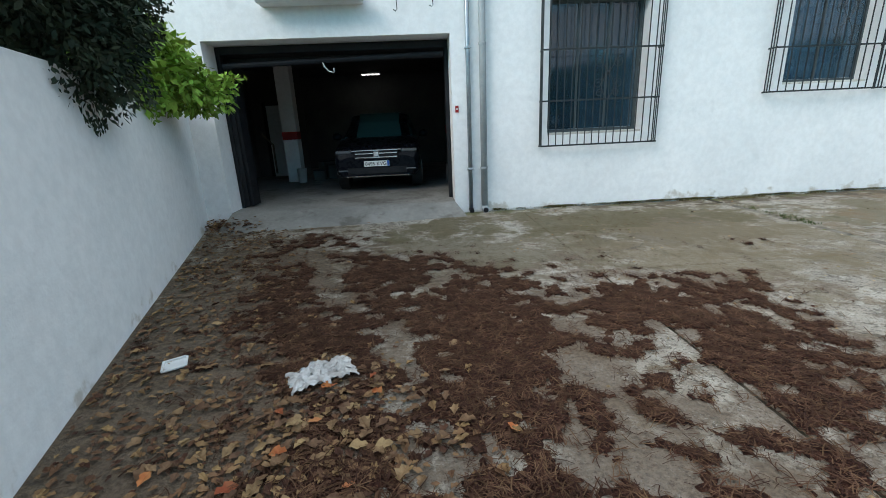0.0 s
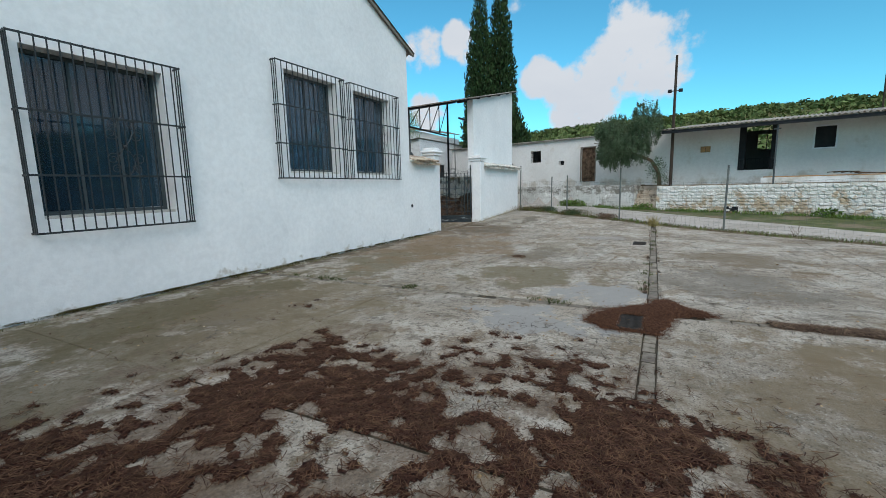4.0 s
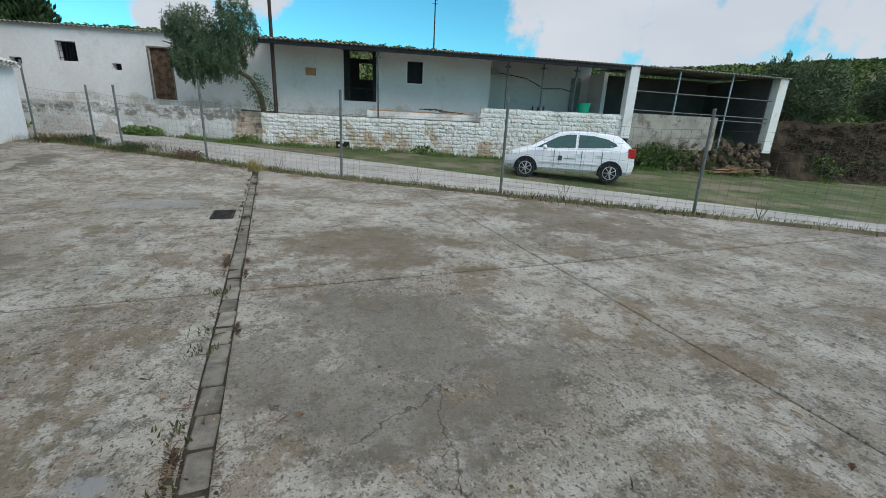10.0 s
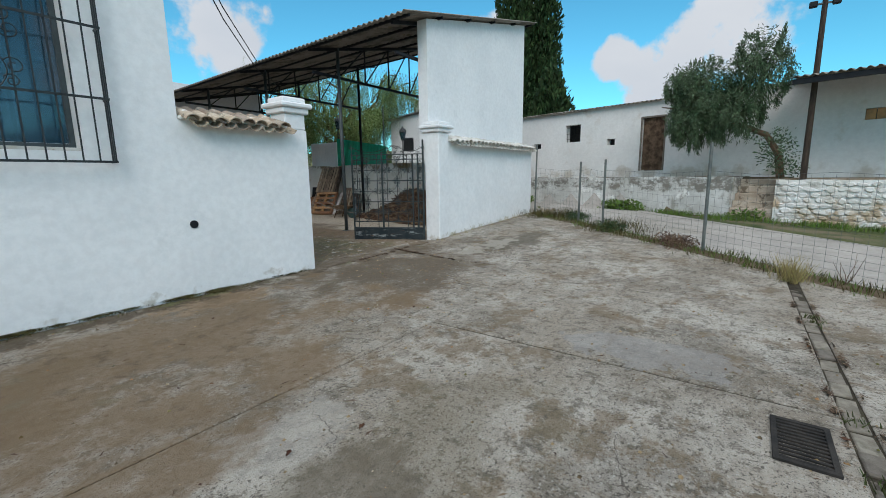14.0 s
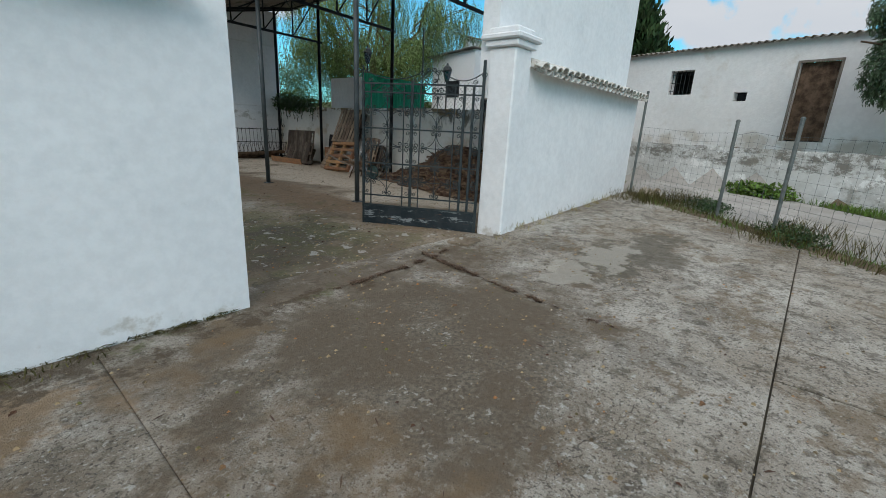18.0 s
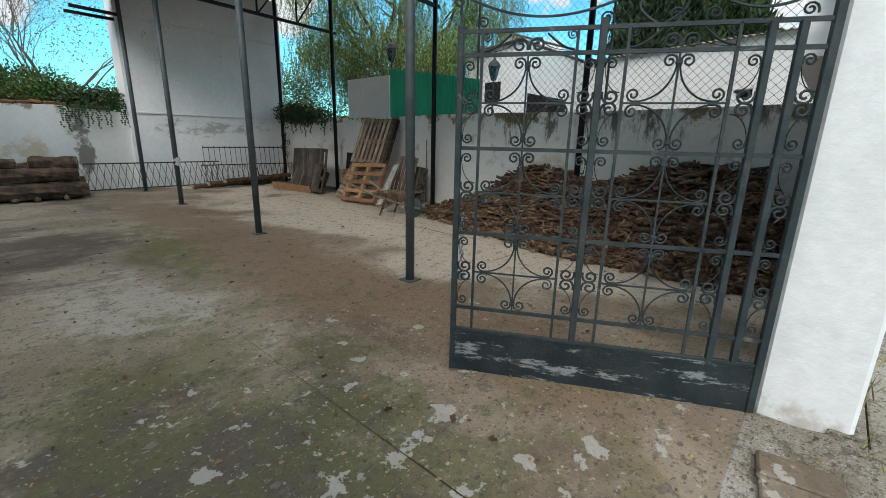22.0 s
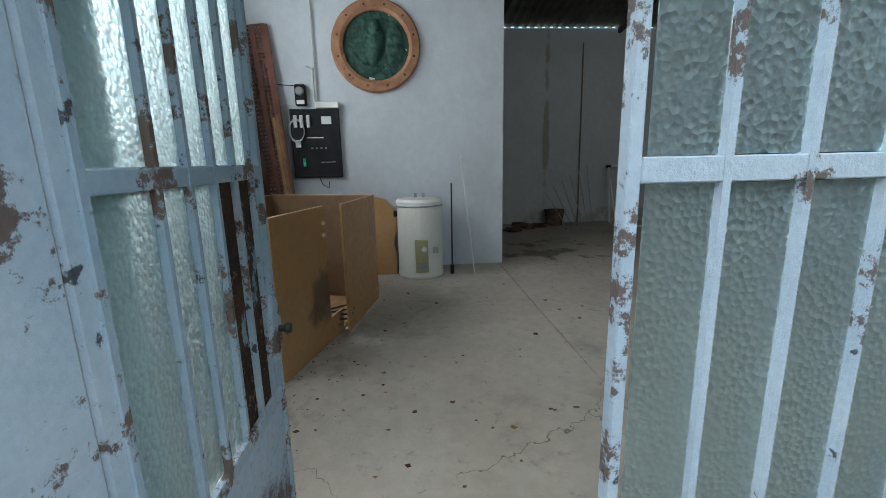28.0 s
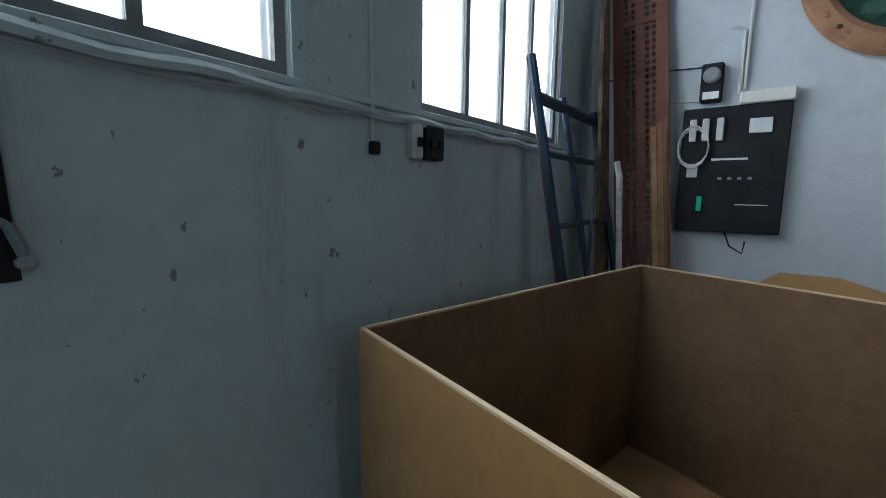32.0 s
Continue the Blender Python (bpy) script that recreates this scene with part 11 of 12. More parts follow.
def on_yard(x, y):
    return (x, y, yard_z(x, y) - 0.01)


tufts("dry_grass", "yellow tuft of dry grass at the end of the brick channel", "grass", [on_yard(16.55, 0.6)], 220, 0.38, M["straw"], rp, 0.09, 0.004)
fence_pts = [FENCE_A + FENCE_D * (0.35 * k) + FENCE_N * rp.uniform(-0.12, 0.12) for k in range(10, 72)]
tufts("weeds", "low green weeds along the foot of the fence", "weeds", [on_yard(p.x, p.y) for p in fence_pts], 40, 0.11, M["grass"], rp, 0.15)
tufts("weeds", "dry brown weeds along the foot of the fence", "weeds", [on_yard(p.x, p.y) for p in fence_pts[8:]], 60, 0.12, M["moss"], rp, 0.16)
for k, (x, y, r) in enumerate(((22.6, 7.0, 0.15), (22.95, 6.95, 0.11), (22.75, 6.72, 0.08), (23.2, 6.85, 0.10))):
    t = thing("pale_stone", "pale loose stone lying in the weeds by the white wall", "stone", pose(x, y, yard_z(x, y) + r * 0.25), group="stones by the wall")
    part("stone", boulder(random.Random(60 + k), r), M["step_stone"], t)
tufts("weeds", "tangled dry weeds at the corner of the white wall", "weeds", [on_yard(22.0 + rp.gauss(0, 0.35), 6.2 + rp.gauss(0, 0.5)) for _ in range(14)] + [on_yard(20.1 + rp.gauss(0, 0.3), 3.9 + rp.gauss(0, 0.35)) for _ in range(8)], 70, 0.26, M["moss"], rp, 0.2, 0.005)
for x, y in ((21.6, 5.4), (20.0, 4.0), (18.6, 2.3)):
    t = thing("dry_bush", "low brownish shrub at the foot of the fence", "shrub", pose(*on_yard(x, y)))
    foliage("leaves", [(0, 0, 0.08, 0.6, 0.35, 0.15), (0.3, 0.25, 0.10, 0.35, 0.35, 0.16)], 1500, 0.035, M["leaf_ivy"] if x > 19.5 else M["firewood"], t, rp, 0.2)
for k, (x, y) in enumerate(((12.2, -5.5), (14.2, -2.9), (16.6, 0.0), (10.0, -8.3))):
    t = thing("dead_weed", "small dead weed stalk by the fence", "weed", pose(*on_yard(x, y)), group="dead weeds")
    bm = bmesh.new()
    for q in range(6):
        a = q * 1.05
        tube(bm, [(0, 0, 0), (0.08 * math.cos(a), 0.08 * math.sin(a), 0.15), (0.16 * math.cos(a + 0.4), 0.16 * math.sin(a + 0.4), 0.30 + 0.03 * q)], 0.006, 4, 0.002)
    part("stalks", bm, M["bark"], t)
verge = []
for k in range(150):
    a = rp.uniform(-30, 15)
    p = S_M @ Vector((-0.25 - abs(rp.gauss(0, 0.25 if a > -14 else 0.8)), a, 0))
    if (p - FENCE_A).dot(FENCE_N) > 3.9:
        verge.append((p.x, p.y, road_z(p.x, p.y) - 0.03))
tufts("verge_grass", "green grass growing along the foot of the stone wall", "grass", verge, 60, 0.16, M["grass"], rp, 0.22, 0.009)
for a, n in ((9.5, 500), (5.3, 600), (4.7, 400), (1.2, 200), (-6.0, 300), (11.5, 300)):
    p = S_M @ Vector((-0.4, a, 0))
    t = thing("broad_leaf_weed", "broad-leaved green weed by the roadside wall", "weed", pose(p.x, p.y, road_z(p.x, p.y) - 0.03), group="roadside weeds")
    foliage("leaves", [(0, 0, 0.15, 0.3, 0.5, 0.22)], n, 0.09, M["grass"], t, rp, 0.2, 0, 1.4)
p = S_M @ Vector((-0.2, -17.6, 0))
t = thing("bramble", "dense green bramble below the open shed", "bush", pose(p.x, p.y, road_z(p.x, p.y)))
foliage("leaves", [(0, 0, 0.5, 0.5, 1.7, 0.6), (0.2, 1.2, 0.7, 0.4, 0.9, 0.5)], 3500, 0.08, M["leaf_shrub"], t, rp, 0.3)
p = S_M @ Vector((0.5, -29.0, 0))
t = thing("bramble", "dark brambles on the bank beside the road", "bush", pose(p.x, p.y, road_z(p.x, p.y)))
foliage("leaves", [(0.2 + 0.25 * (k % 3), 4 - 1.15 * k, 0.55, 1.1, 1.0, 0.75) for k in range(17)], 22000, 0.10, M["leaf_shrub"], t, rp, 0.3)
wall_pts = [(rp.uniform(1.4, 12.9), 7.40 - abs(rp.gauss(0, 0.06)), 0) for _ in range(60)] + [(5.9 + rp.gauss(0, 0.3), 7.2 + rp.gauss(0, 0.08), 0) for _ in range(12)]
tufts("weeds", "mossy weeds along the foot of the white wall", "weeds", wall_pts, 22, 0.035, M["moss"], rp, 0.07, 0.005)
tufts("weeds", "small weeds growing in the brick channel", "weeds", [(5.36 + rp.gauss(0, 0.08), -3.3 + rp.gauss(0, 0.22), 0) for _ in range(14)] + [(5.38, rp.uniform(-8, 6.8), -0.01) for _ in range(26)] + [(rp.uniform(5.6, 16), 0.52, -0.01) for _ in range(10)], 30, 0.05, M["weed_dark"], rp, 0.05, 0.006)
tufts("dry_clump", "brown clump of dead moss on the concrete", "moss clump", [(8.77 + rp.gauss(0, 0.06), 3.11 + rp.gauss(0, 0.05), 0.0) for _ in range(10)], 60, 0.035, M["firewood"], rp, 0.045, 0.005)
tufts("weeds", "green weeds at the foot of the rock pile", "weeds", [(13.55 + rp.gauss(0, 0.12), 12.1 + rp.gauss(0, 0.28), 0) for _ in range(30)], 34, 0.085, M["grass"], rp, 0.10, 0.013)
tufts("weeds", "weeds at the foot of the gate pillar", "weeds", [(17.7 + 0.5 * k, 7.40, yard_z(17.7 + 0.5 * k, 7)) for k in range(9)] + [(17.0, 7.3, 0)], 26, 0.13, M["straw"], rp, 0.08, 0.004)
tufts("grass_patch", "green grass patch beside the back door", "grass", [(11.7 + rp.random() * 0.9, 21.2 + rp.random() * 1.3, 0.0) for _ in range(40)], 60, 0.16, M["grass"], rp, 0.12, 0.008)

# ---------------------------------------------------------------- leaf litter


def fbm(x, y, sc, octaves, seed):
    v, a = 0.0, 1.0
    for k in range(octaves):
        v += a * noise.noise((x * sc, y * sc, seed + 7.3 * k))
        sc, a = sc * 2.05, a * 0.58
    return v


def rim_distance(poly, x, y):
    """How far inside an outline a place lies; negative outside."""
    best, inside = 9e9, False
    for (x0, y0), (x1, y1) in zip(poly, poly[1:] + poly[:1]):
        dx, dy = x1 - x0, y1 - y0
        f = max(0.0, min(1.0, ((x - x0) * dx + (y - y0) * dy) / (dx * dx + dy * dy)))
        best = min(best, math.hypot(x - x0 - f * dx, y - y0 - f * dy))
        if (y0 > y) != (y1 > y) and x < x0 + dx * (y - y0) / dy:
            inside = not inside
    return best if inside else -best


NEEDLES = [(-2.3, 6.0), (-1.5, 6.2), (-0.5, 5.3), (0.5, 4.65), (1.4, 4.1), (2.4, 3.7), (3.2, 3.6), (3.0, 2.7), (3.5, 2.0), (3.3, 1.5), (3.7, 0.95), (3.2, 0.4), (2.9, -0.2), (2.3, -0.9), (0.6, -1.6), (-0.9, -1.2), (-1.1, 1.4), (-1.9, 3.4)]
BARE = [(1.0, 2.2, 0.24), (1.6, 1.7, 0.28), (0.84, 1.5, 0.26), (2.4, 1.6, 0.24), (2.45, 1.08, 0.24), (1.4, 1.0, 0.26), (1.7, 2.45, 0.22), (2.0, 1.3, 0.22), (-1.5, 5.2, 0.30), (-0.9, 4.7, 0.22), (0.2, 4.2, 0.2)]
TRACK = [(-1.45, 5.4), (-1.05, 4.1), (-0.25, 2.6), (0.05, 1.2)]


def needle_cover(x, y):
    """How thickly the needles lie; none below 0."""
    v = 0.42 * max(-1.0, min(1.0, rim_distance(NEEDLES, x, y) / 0.55)) - 0.20 + 0.34 * fbm(x, y, 1.2, 2, 5.0) + 0.62 * fbm(x, y, 5.6, 5, 15.0)
    for bx, by, r in BARE:
        v -= 0.50 * math.exp(-((x - bx) ** 2 + (y - by) ** 2) / (r * r))
    for (x0, y0), (x1, y1) in zip(TRACK, TRACK[1:]):
        f = max(0.0, min(1.0, ((x - x0) * (x1 - x0) + (y - y0) * (y1 - y0)) / ((x1 - x0) ** 2 + (y1 - y0) ** 2)))
        v -= 0.45 * math.exp(-((x - x0 - f * (x1 - x0)) ** 2 + (y - y0 - f * (y1 - y0)) ** 2) / 0.02)
    return v


SWEPT = [(4.45, 0.85), (4.72, 1.08), (5.12, 1.03), (5.36, 0.78), (5.60, 0.52), (6.05, 0.22), (5.72, 0.05), (5.40, -0.28), (5.16, 0.15), (4.75, 0.28), (4.45, 0.32)]
FURROW = [(5.24, -0.80), (5.40, -0.78), (5.47, -1.5), (5.55, -2.1), (5.48, -2.65), (5.36, -2.85), (5.25, -2.6), (5.23, -1.6)]


def drain_cover(x, y):
    if 4.56 < x < 5.08 and 0.46 < y < 0.72:
        return -1.0
    return 0.5 * max(-1.0, min(1.0, rim_distance(SWEPT, x, y) / 0.16)) + 0.0 + 0.30 * fbm(x, y, 2.6, 5, 21.0)


def furrow_cover(x, y):
    return 0.5 * max(-1.0, min(1.0, rim_distance(FURROW, x, y) / 0.10)) + 0.10 + 0.30 * fbm(x, y, 3.0, 5, 33.0)


rn = random.Random(55)


def litter_mat(label, cover, x0, x1, y0, y1, cell, thick, count, mat_name, needle_name):
    """A matted layer of needles with a ragged rim, and loose needles on and around it."""
    t = thing("needle_litter", label, "litter", pose(x0, y0, 0))
    tagged(t, kind="stuff")
    nx_, ny_ = int((x1 - x0) / cell), int((y1 - y0) / cell)
    d = {}
    for i in range(nx_ + 1):
        for j in range(ny_ + 1):
            x, y = x0 + cell * i, y0 + cell * j
            d[i, j] = cover(x, y) if x > -1.99 - 0.301 * (y - 1.73) else -1.0
    index, verts, faces = {}, [], []
    for i in range(nx_):
        for j in range(ny_):
            q = ((i, j), (i + 1, j), (i + 1, j + 1), (i, j + 1))
            if sum(d[k] > 0 for k in q) < 3:
                continue
            for k in q:
                if k not in index:
                    x, y = cell * k[0] + rn.uniform(-0.4, 0.4) * cell, cell * k[1] + rn.uniform(-0.4, 0.4) * cell
                    index[k] = len(verts)
                    verts.append((x, y, 0.007 + thick * max(0.0, min(1.0, d[k] * 2.2)) * rn.uniform(0.4, 1.1) if d[k] > 0 else 0.001))
            faces.append([index[k] for k in q])
    raw("mat", verts, faces, M[mat_name], t)
    verts, faces, cnt = [], [], 0
    while cnt < count:
        x, y = rn.uniform(x0, x1), rn.uniform(y0, y1)
        c = d[min(nx_, round((x - x0) / cell)), min(ny_, round((y - y0) / cell))]
        if c < -0.28 or c < 0.12 and rn.random() > (c + 0.28) * 1.2:
            continue
        a = rn.uniform(0, 6.28)
        ln, w = rn.uniform(0.016, 0.05), rn.uniform(0.0011, 0.0030)
        u, s = Vector((math.cos(a), math.sin(a), rn.uniform(-0.25, 0.25))) * ln, Vector((-math.sin(a), math.cos(a), 0)) * w
        o = Vector((x - x0, y - y0, 0.008 + thick * max(0.0, min(1.0, c * 2.2)) + abs(rn.gauss(0, 0.005))))
        b = Vector((rn.uniform(-1, 1), rn.uniform(-1, 1), 0.5)) * ln * 0.18
        i = len(verts)
        verts.extend((o - u - s, o - u + s, o + b + s, o + b - s, o + u + s, o + u - s))
        faces.extend(((i, i + 1, i + 2, i + 3), (i + 3, i + 2, i + 4, i + 5)))
        cnt += 1
    raw("needles", verts, faces, M[needle_name], t)


litter_mat("dark red-brown fallen needles matted on the concrete", needle_cover, -3.3, 4.2, -1.9, 6.6, 0.022, 0.013, 62000, "needle_mat", "needle")
litter_mat("rust-brown needle chaff swept round the drain grate", drain_cover, 4.2, 6.3, -0.5, 1.3, 0.018, 0.016, 7000, "chaff", "chaff")
CRACKS = [[(14.05, 7.30), (15.57, 7.38), (16.1, 7.55)], [(15.57, 7.37), (15.50, 6.9), (15.40, 6.4), (15.31, 5.6), (15.28, 5.0)], [(15.57, 7.40), (15.75, 7.9)]]


def line_distance(lines, x, y):
    best = 9e9
    for pts in lines:
        for (x0, y0), (x1, y1) in zip(pts, pts[1:]):
            f = max(0.0, min(1.0, ((x - x0) * (x1 - x0) + (y - y0) * (y1 - y0)) / ((x1 - x0) ** 2 + (y1 - y0) ** 2)))
            best = min(best, math.hypot(x - x0 - f * (x1 - x0), y - y0 - f * (y1 - y0)))
    return best


def crack_cover(x, y):
    near = 0.22 * math.exp(-((x - 15.6) ** 2 + (y - 7.25) ** 2) / 0.10)
    return 0.16 - line_distance(CRACKS, x, y) / 0.06 + near + 1.1 * fbm(x, y, 5.0, 4, 41.0)


def wall_foot_cover(x, y):
    v = 0.30 - (7.42 - y) / 0.09 + 0.8 * fbm(x, y, 2.2, 5, 51.0)
    return v + 1.1 * math.exp(-((x - 5.5) / 0.55) ** 2 - ((y - 7.15) / 0.16) ** 2) + 0.8 * math.exp(-((x - 11.5) / 0.6) ** 2 - ((y - 7.25) / 0.12) ** 2)


def channel_cover(x, y):
    return -0.05 - min(abs(y - 0.475 - channel_bend(x)), abs(y - 0.285 - channel_bend(x))) / 0.05 + 0.9 * fbm(x, y, 2.8, 4, 61.0)


litter_mat("dark earth and moss packed in the cracked joint by the gate", crack_cover, 13.9, 16.0, 4.9, 8.0, 0.014, 0.005, 900, "furrow_mat", "firewood")
HAIRLINE = [[(6.20, 0.26), (6.13, -0.06), (5.94, -0.45), (5.70, -0.81), (5.40, -1.16)], [(12.2, 3.0), (12.9, 2.62), (13.6, 2.75), (14.3, 2.4)]]


def hairline_cover(x, y):
    return 0.16 - line_distance(HAIRLINE, x, y) / 0.022 + 0.35 * fbm(x, y, 9.0, 4, 71.0)


litter_mat("thin dark crack filled with earth in the concrete slab", hairline_cover, 5.3, 6.35, -1.3, 0.35, 0.007, 0.0, 40, "joint", "firewood")
litter_mat("brown moss and earth along the foot of the house wall", wall_foot_cover, 1.3, 13.2, 6.85, 7.43, 0.022, 0.016, 5000, "moss_mat", "moss")
litter_mat("moss and earth along the edges of the brick channel", channel_cover, 5.6, 15.9, 0.15, 0.95, 0.014, 0.006, 700, "joint", "firewood")
litter_mat("brown needles and earth filling the brick channel", furrow_cover, 5.1, 5.75, -3.0, -0.6, 0.018, 0.016, 3200, "furrow_mat", "firewood")


def dry_leaves(name, label, n, place, rng, s0=0.03, s1=0.075, mt="dry_leaf"):
    verts, faces = [], []
    while n:
        q = place()
        if q is None:
            continue
        x, y, z = q
        a = rng.uniform(0, 6.28)
        s = rng.uniform(s0, s1)
        u, v = Vector((math.cos(a), math.sin(a), rng.uniform(-0.3, 0.3))), Vector((-math.sin(a), math.cos(a), rng.uniform(-0.3, 0.3)))
        c = Vector((x, y, z + 0.012 + 0.3 * s * rng.random()))
        i = len(verts)
        curl = rng.uniform(0.1, 0.5) * s
        up = Vector((0, 0, curl))
        ring = [(-1.0, 0, 0), (-0.55, 0.45, 1), (-0.1, 0.75, 1), (0.2, 0.42, 0.6), (0.65, 0.35, 1), (1.0, 0, 0.2), (0.6, -0.4, 1), (0.15, -0.38, 0.6), (-0.15, -0.7, 1), (-0.6, -0.4, 1)]
        verts.append(c)
        for p, q2, k in ring:
            verts.append(c + u * s * p + v * s * q2 + up * k)
        for k in range(10):
            faces.append((i, i + 1 + k, i + 1 + (k + 1) % 10))
        n -= 1
    t = thing(name, label, "leaves", pose(0, 0, 0))
    tagged(t, kind="stuff")
    raw("leaves", verts, faces, M[mt], t)


def left_place():
    y = rn.uniform(-0.5, 7.3)
    wx = -2.02 - 0.301 * (y - 1.73)
    x = wx + 0.06 + abs(rn.gauss(0, 0.75))
    if rn.random() < 0.25:
        x, y = rn.gauss(-0.7, 0.5), rn.gauss(1.7, 0.45)
    if x < wx + 0.05 or x > 3:
        return None
    return (x, y, 0.0)


def cloth_place():
    return (rn.gauss(-0.55, 0.38), rn.gauss(1.75, 0.33), 0.01)


dry_leaves("dry_leaves", "curled brown dead leaves along the boundary wall", 3000, left_place, rn, 0.012, 0.035)
dry_leaves("dry_leaves", "broad tan plane leaves lying on the earth", 190, left_place, rn, 0.028, 0.052, "tan_leaf")
dry_leaves("dry_leaves", "broad tan plane leaves heaped round the cloth", 60, cloth_place, rn, 0.028, 0.055, "tan_leaf")
dry_leaves("dry_leaves", "orange dead leaves lying beside the cloth", 15, cloth_place, rn, 0.03, 0.055, "orange_leaf")
dry_leaves("dry_leaves", "heap of dead leaves in the corner by the garage", 420, lambda: (-3.2 + rn.gauss(0, 0.28) * 1.2, 7.15 + rn.gauss(0, 0.16), abs(rn.gauss(0, 0.05))), rn, 0.025, 0.05)
dry_leaves("dry_leaves", "few dead leaves scattered over the yard", 170, lambda: (rn.uniform(2, 16), rn.uniform(-5.5, 7.2), 0.0), rn, 0.012, 0.03)
dry_leaves("dry_leaves", "dead leaves scattered over the courtyard", 260, lambda: (rn.uniform(13.5, 20), rn.uniform(8, 21), 0.0), rn, 0.012, 0.03)
# a crumpled cloth and a crushed white tray in the litter
t = thing("crumpled_cloth", "crumpled white and grey cloth lying in the leaves", "cloth", pose(-0.74, 2.34, 0.01, 0, 0, 25) @ Matrix.Scale(0.8, 4))
bm = bmesh.new()
n = 26
g = [[bm.verts.new((-0.26 + 0.52 * i / n + 0.03 * noise.noise((i * 0.4, j * 0.4, 1)), -0.15 + 0.30 * j / n + 0.04 * noise.noise((i * 0.4, j * 0.4, 7)), max(0.0, 0.045 + 0.06 * noise.noise((i * 0.33, j * 0.45, 3)) + 0.03 * noise.noise((i * 0.9, j * 0.9, 5))) * max(0.0, 1 - (2 * i / n - 1) ** 4) ** 0.5 + 0.05 * max(0, (i / n - 0.7)))) for j in range(n + 1)] for i in range(n + 1)]
for i in range(n):
    for j in range(n):
        bm.faces.new((g[i][j], g[i + 1][j], g[i + 1][j + 1], g[i][j + 1]))
part("fabric", bm, M["cloth"], t, smooth=True)
t = thing("crushed_tray", "crushed white plastic tray among the dead leaves", "tray", pose(-1.80, 2.61, 0.02, 6, -5, 20) @ Matrix.Scale(0.66, 4))
part("base", boxed(-0.10, -0.08, 0, 0.10, 0.08, 0.006), M["paper"], t)
for q in ((-0.12, -0.09, 0.004, -0.10, 0.09, 0.03), (0.10, -0.09, 0.004, 0.12, 0.09, 0.02), (-0.10, 0.08, 0.004, 0.10, 0.095, 0.028), (-0.10, -0.095, 0.004, 0.10, -0.08, 0.018)):
    part("rim", boxed(*q), M["paper"], t)
# pebbles
verts, faces = [], []
for k in range(7000):
    x, y = (rn.uniform(1, 17), rn.uniform(-5.5, 7.3)) if k < 3500 else (rn.gauss(15.2, 1.8), rn.gauss(8.2, 2.4))
    s = 0.003 + 0.012 * rn.random() ** 3
    if y > 7.3 and x < 13.4:
        continue
    i = len(verts)
    z = yard_z(x, y)
    verts.extend(((x - s, y - s * 0.7, z), (x + s, y - s * 0.8, z), (x + s * 0.8, y + s, z), (x - s * 0.9, y + s * 0.8, z), (x + s * 0.1, y, z + s * 1.1)))
    faces.extend(((i, i + 1, i + 4), (i + 1, i + 2, i + 4), (i + 2, i + 3, i + 4), (i + 3, i, i + 4)))
pb_ = thing("pebbles", "small pebbles and grit scattered over the concrete", "pebbles", pose(0, 0, 0))
tagged(pb_, kind="stuff")
raw("grit", verts, faces, M["rock"], pb_)
# flakes of pale paint and mortar by the gate
verts, faces = [], []
for k in range(650):
    x, y = rn.gauss(15.3, 1.3), rn.gauss(8.6, 1.5)
    if y > 7.3 and x < 13.5 or x > 16.9 and 7.3 < y < 8.0:
        continue
    s = 0.004 + 0.028 * rn.random() ** 5
    z, a0, i = yard_z(x, y) + 0.003, rn.uniform(0, 6.28), len(verts)
    for q in range(5):
        r = s * rn.uniform(0.6, 1.2)
        verts.append((x + 1.5 * r * math.cos(a0 + q * 1.2566), y + 0.8 * r * math.sin(a0 + q * 1.2566), z + 0.25 * s * rn.random()))
    faces.append((i, i + 1, i + 2, i + 3, i + 4))
fk_ = thing("paint_flakes", "pale flakes of paint and mortar strewn by the gate", "flakes", pose(0, 0, 0))
tagged(fk_, kind="stuff")
raw("flake_scatter", verts, faces, M["brick"], fk_)
# fallen twigs and dark leaf scraps over the yard
verts, faces = [], []
for k in range(1400):
    x, y = rn.uniform(1.5, 17), rn.uniform(-5.5, 7.3)
    a, ln, w = rn.uniform(0, 6.28), rn.uniform(0.008, 0.05), rn.uniform(0.0015, 0.006)
    d, s_, i = Vector((math.cos(a), math.sin(a), 0)) * ln, Vector((-math.sin(a), math.cos(a), 0)) * w, len(verts)
    c = Vector((x, y, yard_z(x, y) + 0.009))
    verts.extend((c - d, c + s_ + Vector((0, 0, 0.006)), c + d, c - s_))
    faces.append((i, i + 1, i + 2, i + 3))
tw_ = thing("leaf_scraps", "dark scraps of leaf and twig strewn over the concrete", "litter", pose(0, 0, 0))
tagged(tw_, kind="stuff")
raw("scrap_scatter", verts, faces, M["firewood"], tw_)

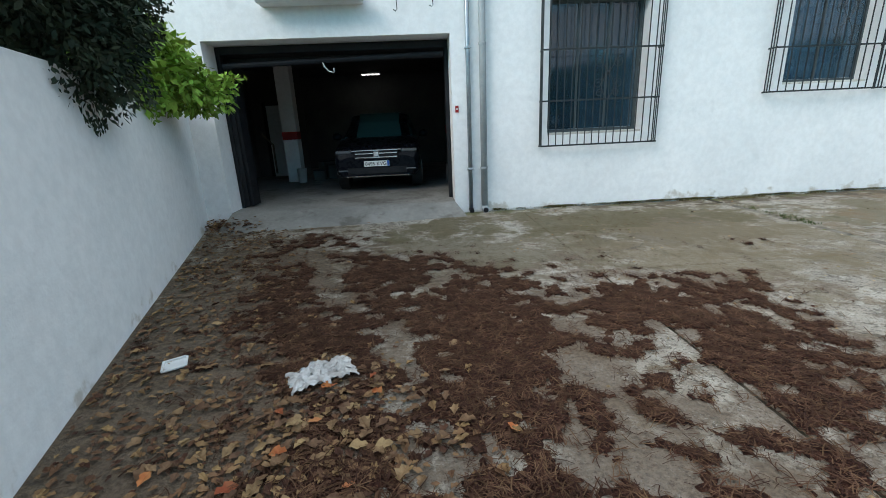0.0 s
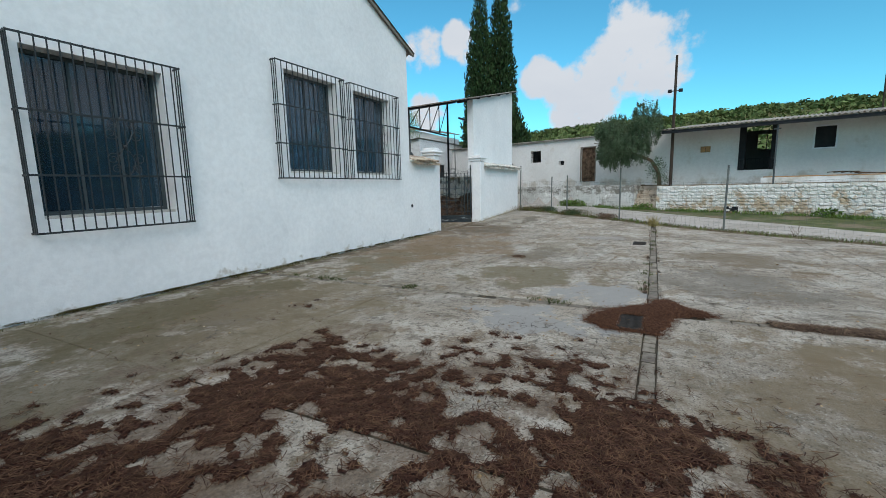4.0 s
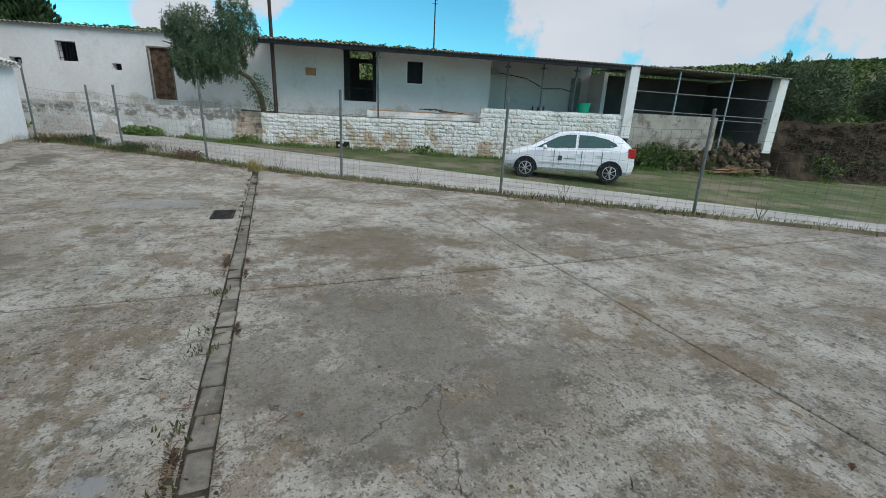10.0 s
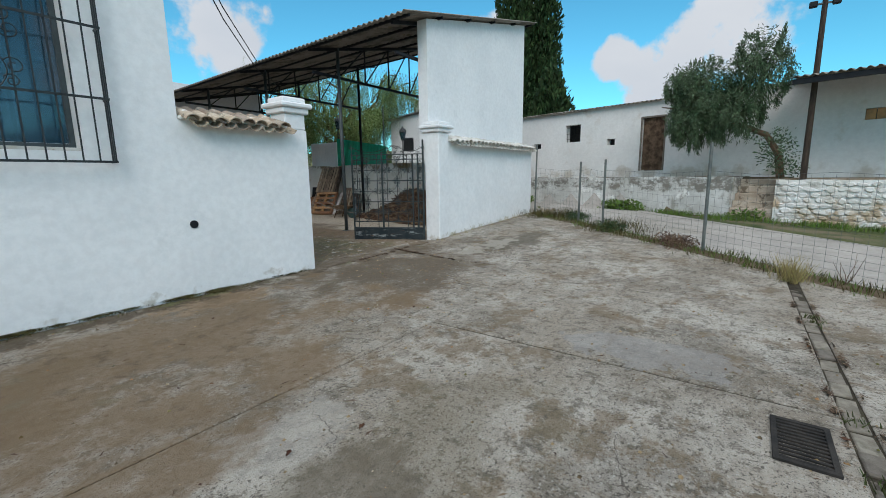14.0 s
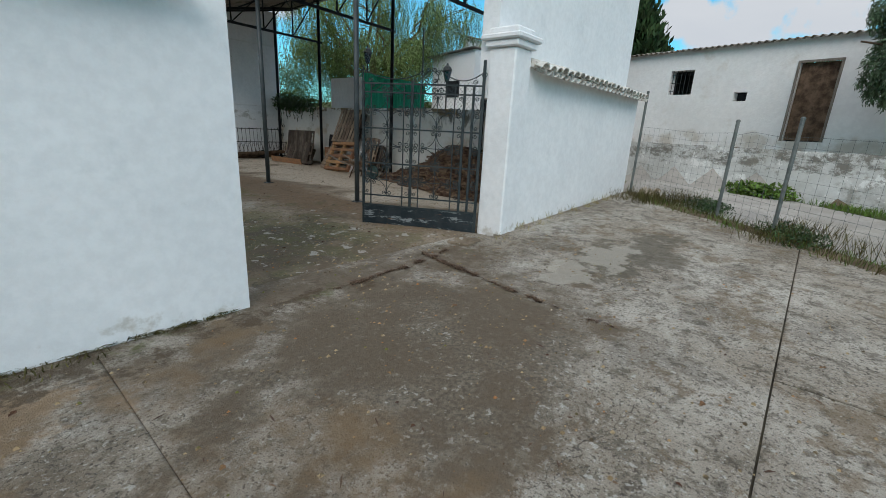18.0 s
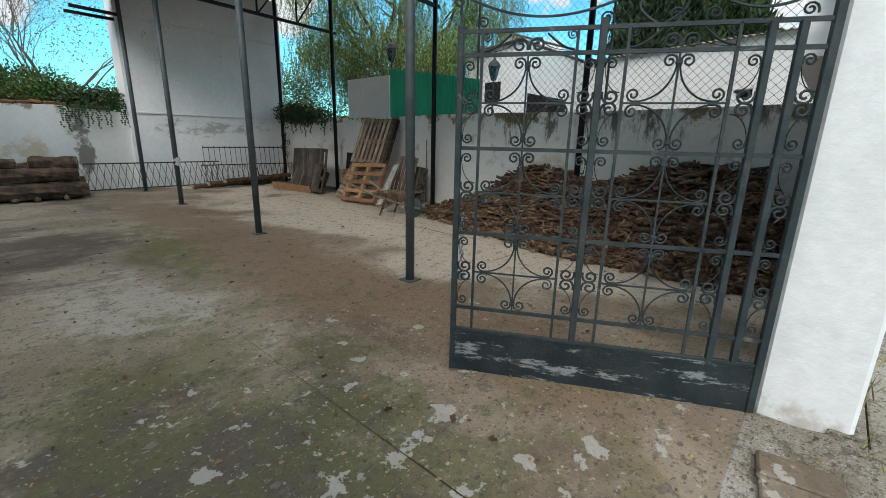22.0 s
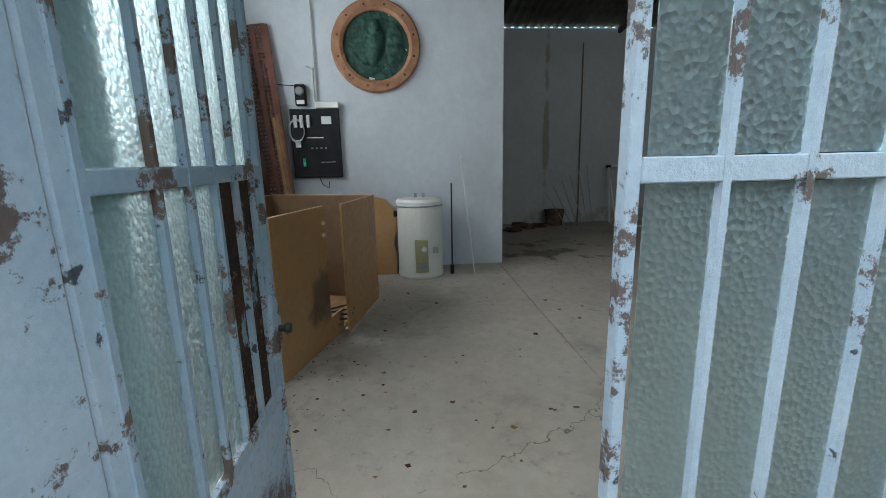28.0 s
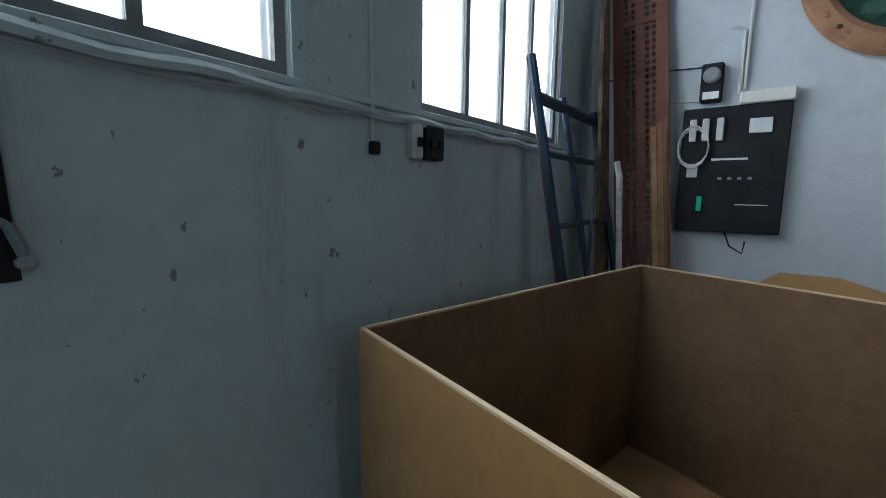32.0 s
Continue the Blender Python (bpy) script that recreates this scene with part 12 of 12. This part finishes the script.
# ---------------------------------------------------------------- far hillside
verts, faces = [], []
rhh = random.Random(40)
for k in range(6500):
    d, a = 22 + 175 * rhh.random() ** 1.1, rhh.uniform(-330, 150)
    w = S_M @ Vector((d, a, 0))
    z = ground_z(w.x, w.y)
    s = rhh.uniform(0.6, 1.15) * (1 + d / 230)
    for q in range(26):
        p = Vector((rhh.gauss(0, 1), rhh.gauss(0, 1), rhh.gauss(0, 1))).normalized() * rhh.uniform(0.55, 1.1)
        c = Vector((w.x + p.x * s * 1.2, w.y + p.y * s * 1.2, z + s * 0.8 + p.z * s * 0.8))
        u = Vector((rhh.uniform(-1, 1), rhh.uniform(-1, 1), rhh.uniform(-0.3, 1))).normalized()
        v = u.cross(Vector((rhh.uniform(-1, 1), rhh.uniform(-1, 1), rhh.uniform(-1, 1)))).normalized()
        u, v, i = u * s * 0.42, v * s * 0.26, len(verts)
        verts.extend((c - u, c + v, c + u, c - v))
        faces.append((i, i + 1, i + 2, i + 3))
ht = thing("hillside_trees", "far olive groves covering the hillside", "woods", pose(0, 0, 0))
tagged(ht, kind="stuff")
raw("trees", verts, faces, M["hill_tree"], ht)
# overhead cables over the gate
t = thing("overhead_cable", "black cables strung from the house over the gateway", "cable", pose(11.3, 7.6, 5.2))
for dz in (0, 0.25):
    part("wire", tubed([(0, 0, 0.2 + dz), (2.5, 3.0, -0.25 + dz), (5.0, 6.0, -0.3 + dz), (12, 14.5, 0.3 + dz)], 0.012, 5), M["black"], t)
# dark offroad car under the far trees
w = S_M @ Vector((9.0, -29.5, 0))
oc = thing("off_road_car", "dark off-road car parked under the olive trees", "car", pose(w.x, w.y, ground_z(w.x, w.y), 0, 0, 60))
bm, rows = car_shell([(-1.9, 0.8, 0.4, 0.95, 0.7, 1.0), (-1.85, 0.85, 0.35, 1.05, 0.68, 1.75), (0.1, 0.85, 0.35, 1.05, 0.68, 1.8), (0.6, 0.85, 0.35, 1.02, 0.7, 1.15), (1.9, 0.8, 0.35, 0.95, 0.66, 1.0)])
bd = part("body", bm, M["paint_dark"], oc)
for ks in ((4, 6), (11, 9)):
    patch("side_window", rows, 1, 2, ks[0], ks[1], M["car_glass"], bd)
for sy in (-1, 1):
    wheel(oc, 1.2, sy * 0.74, 0.36, 0.22, 5)
    wheel(oc, -1.2, sy * 0.74, 0.36, 0.22, 5)
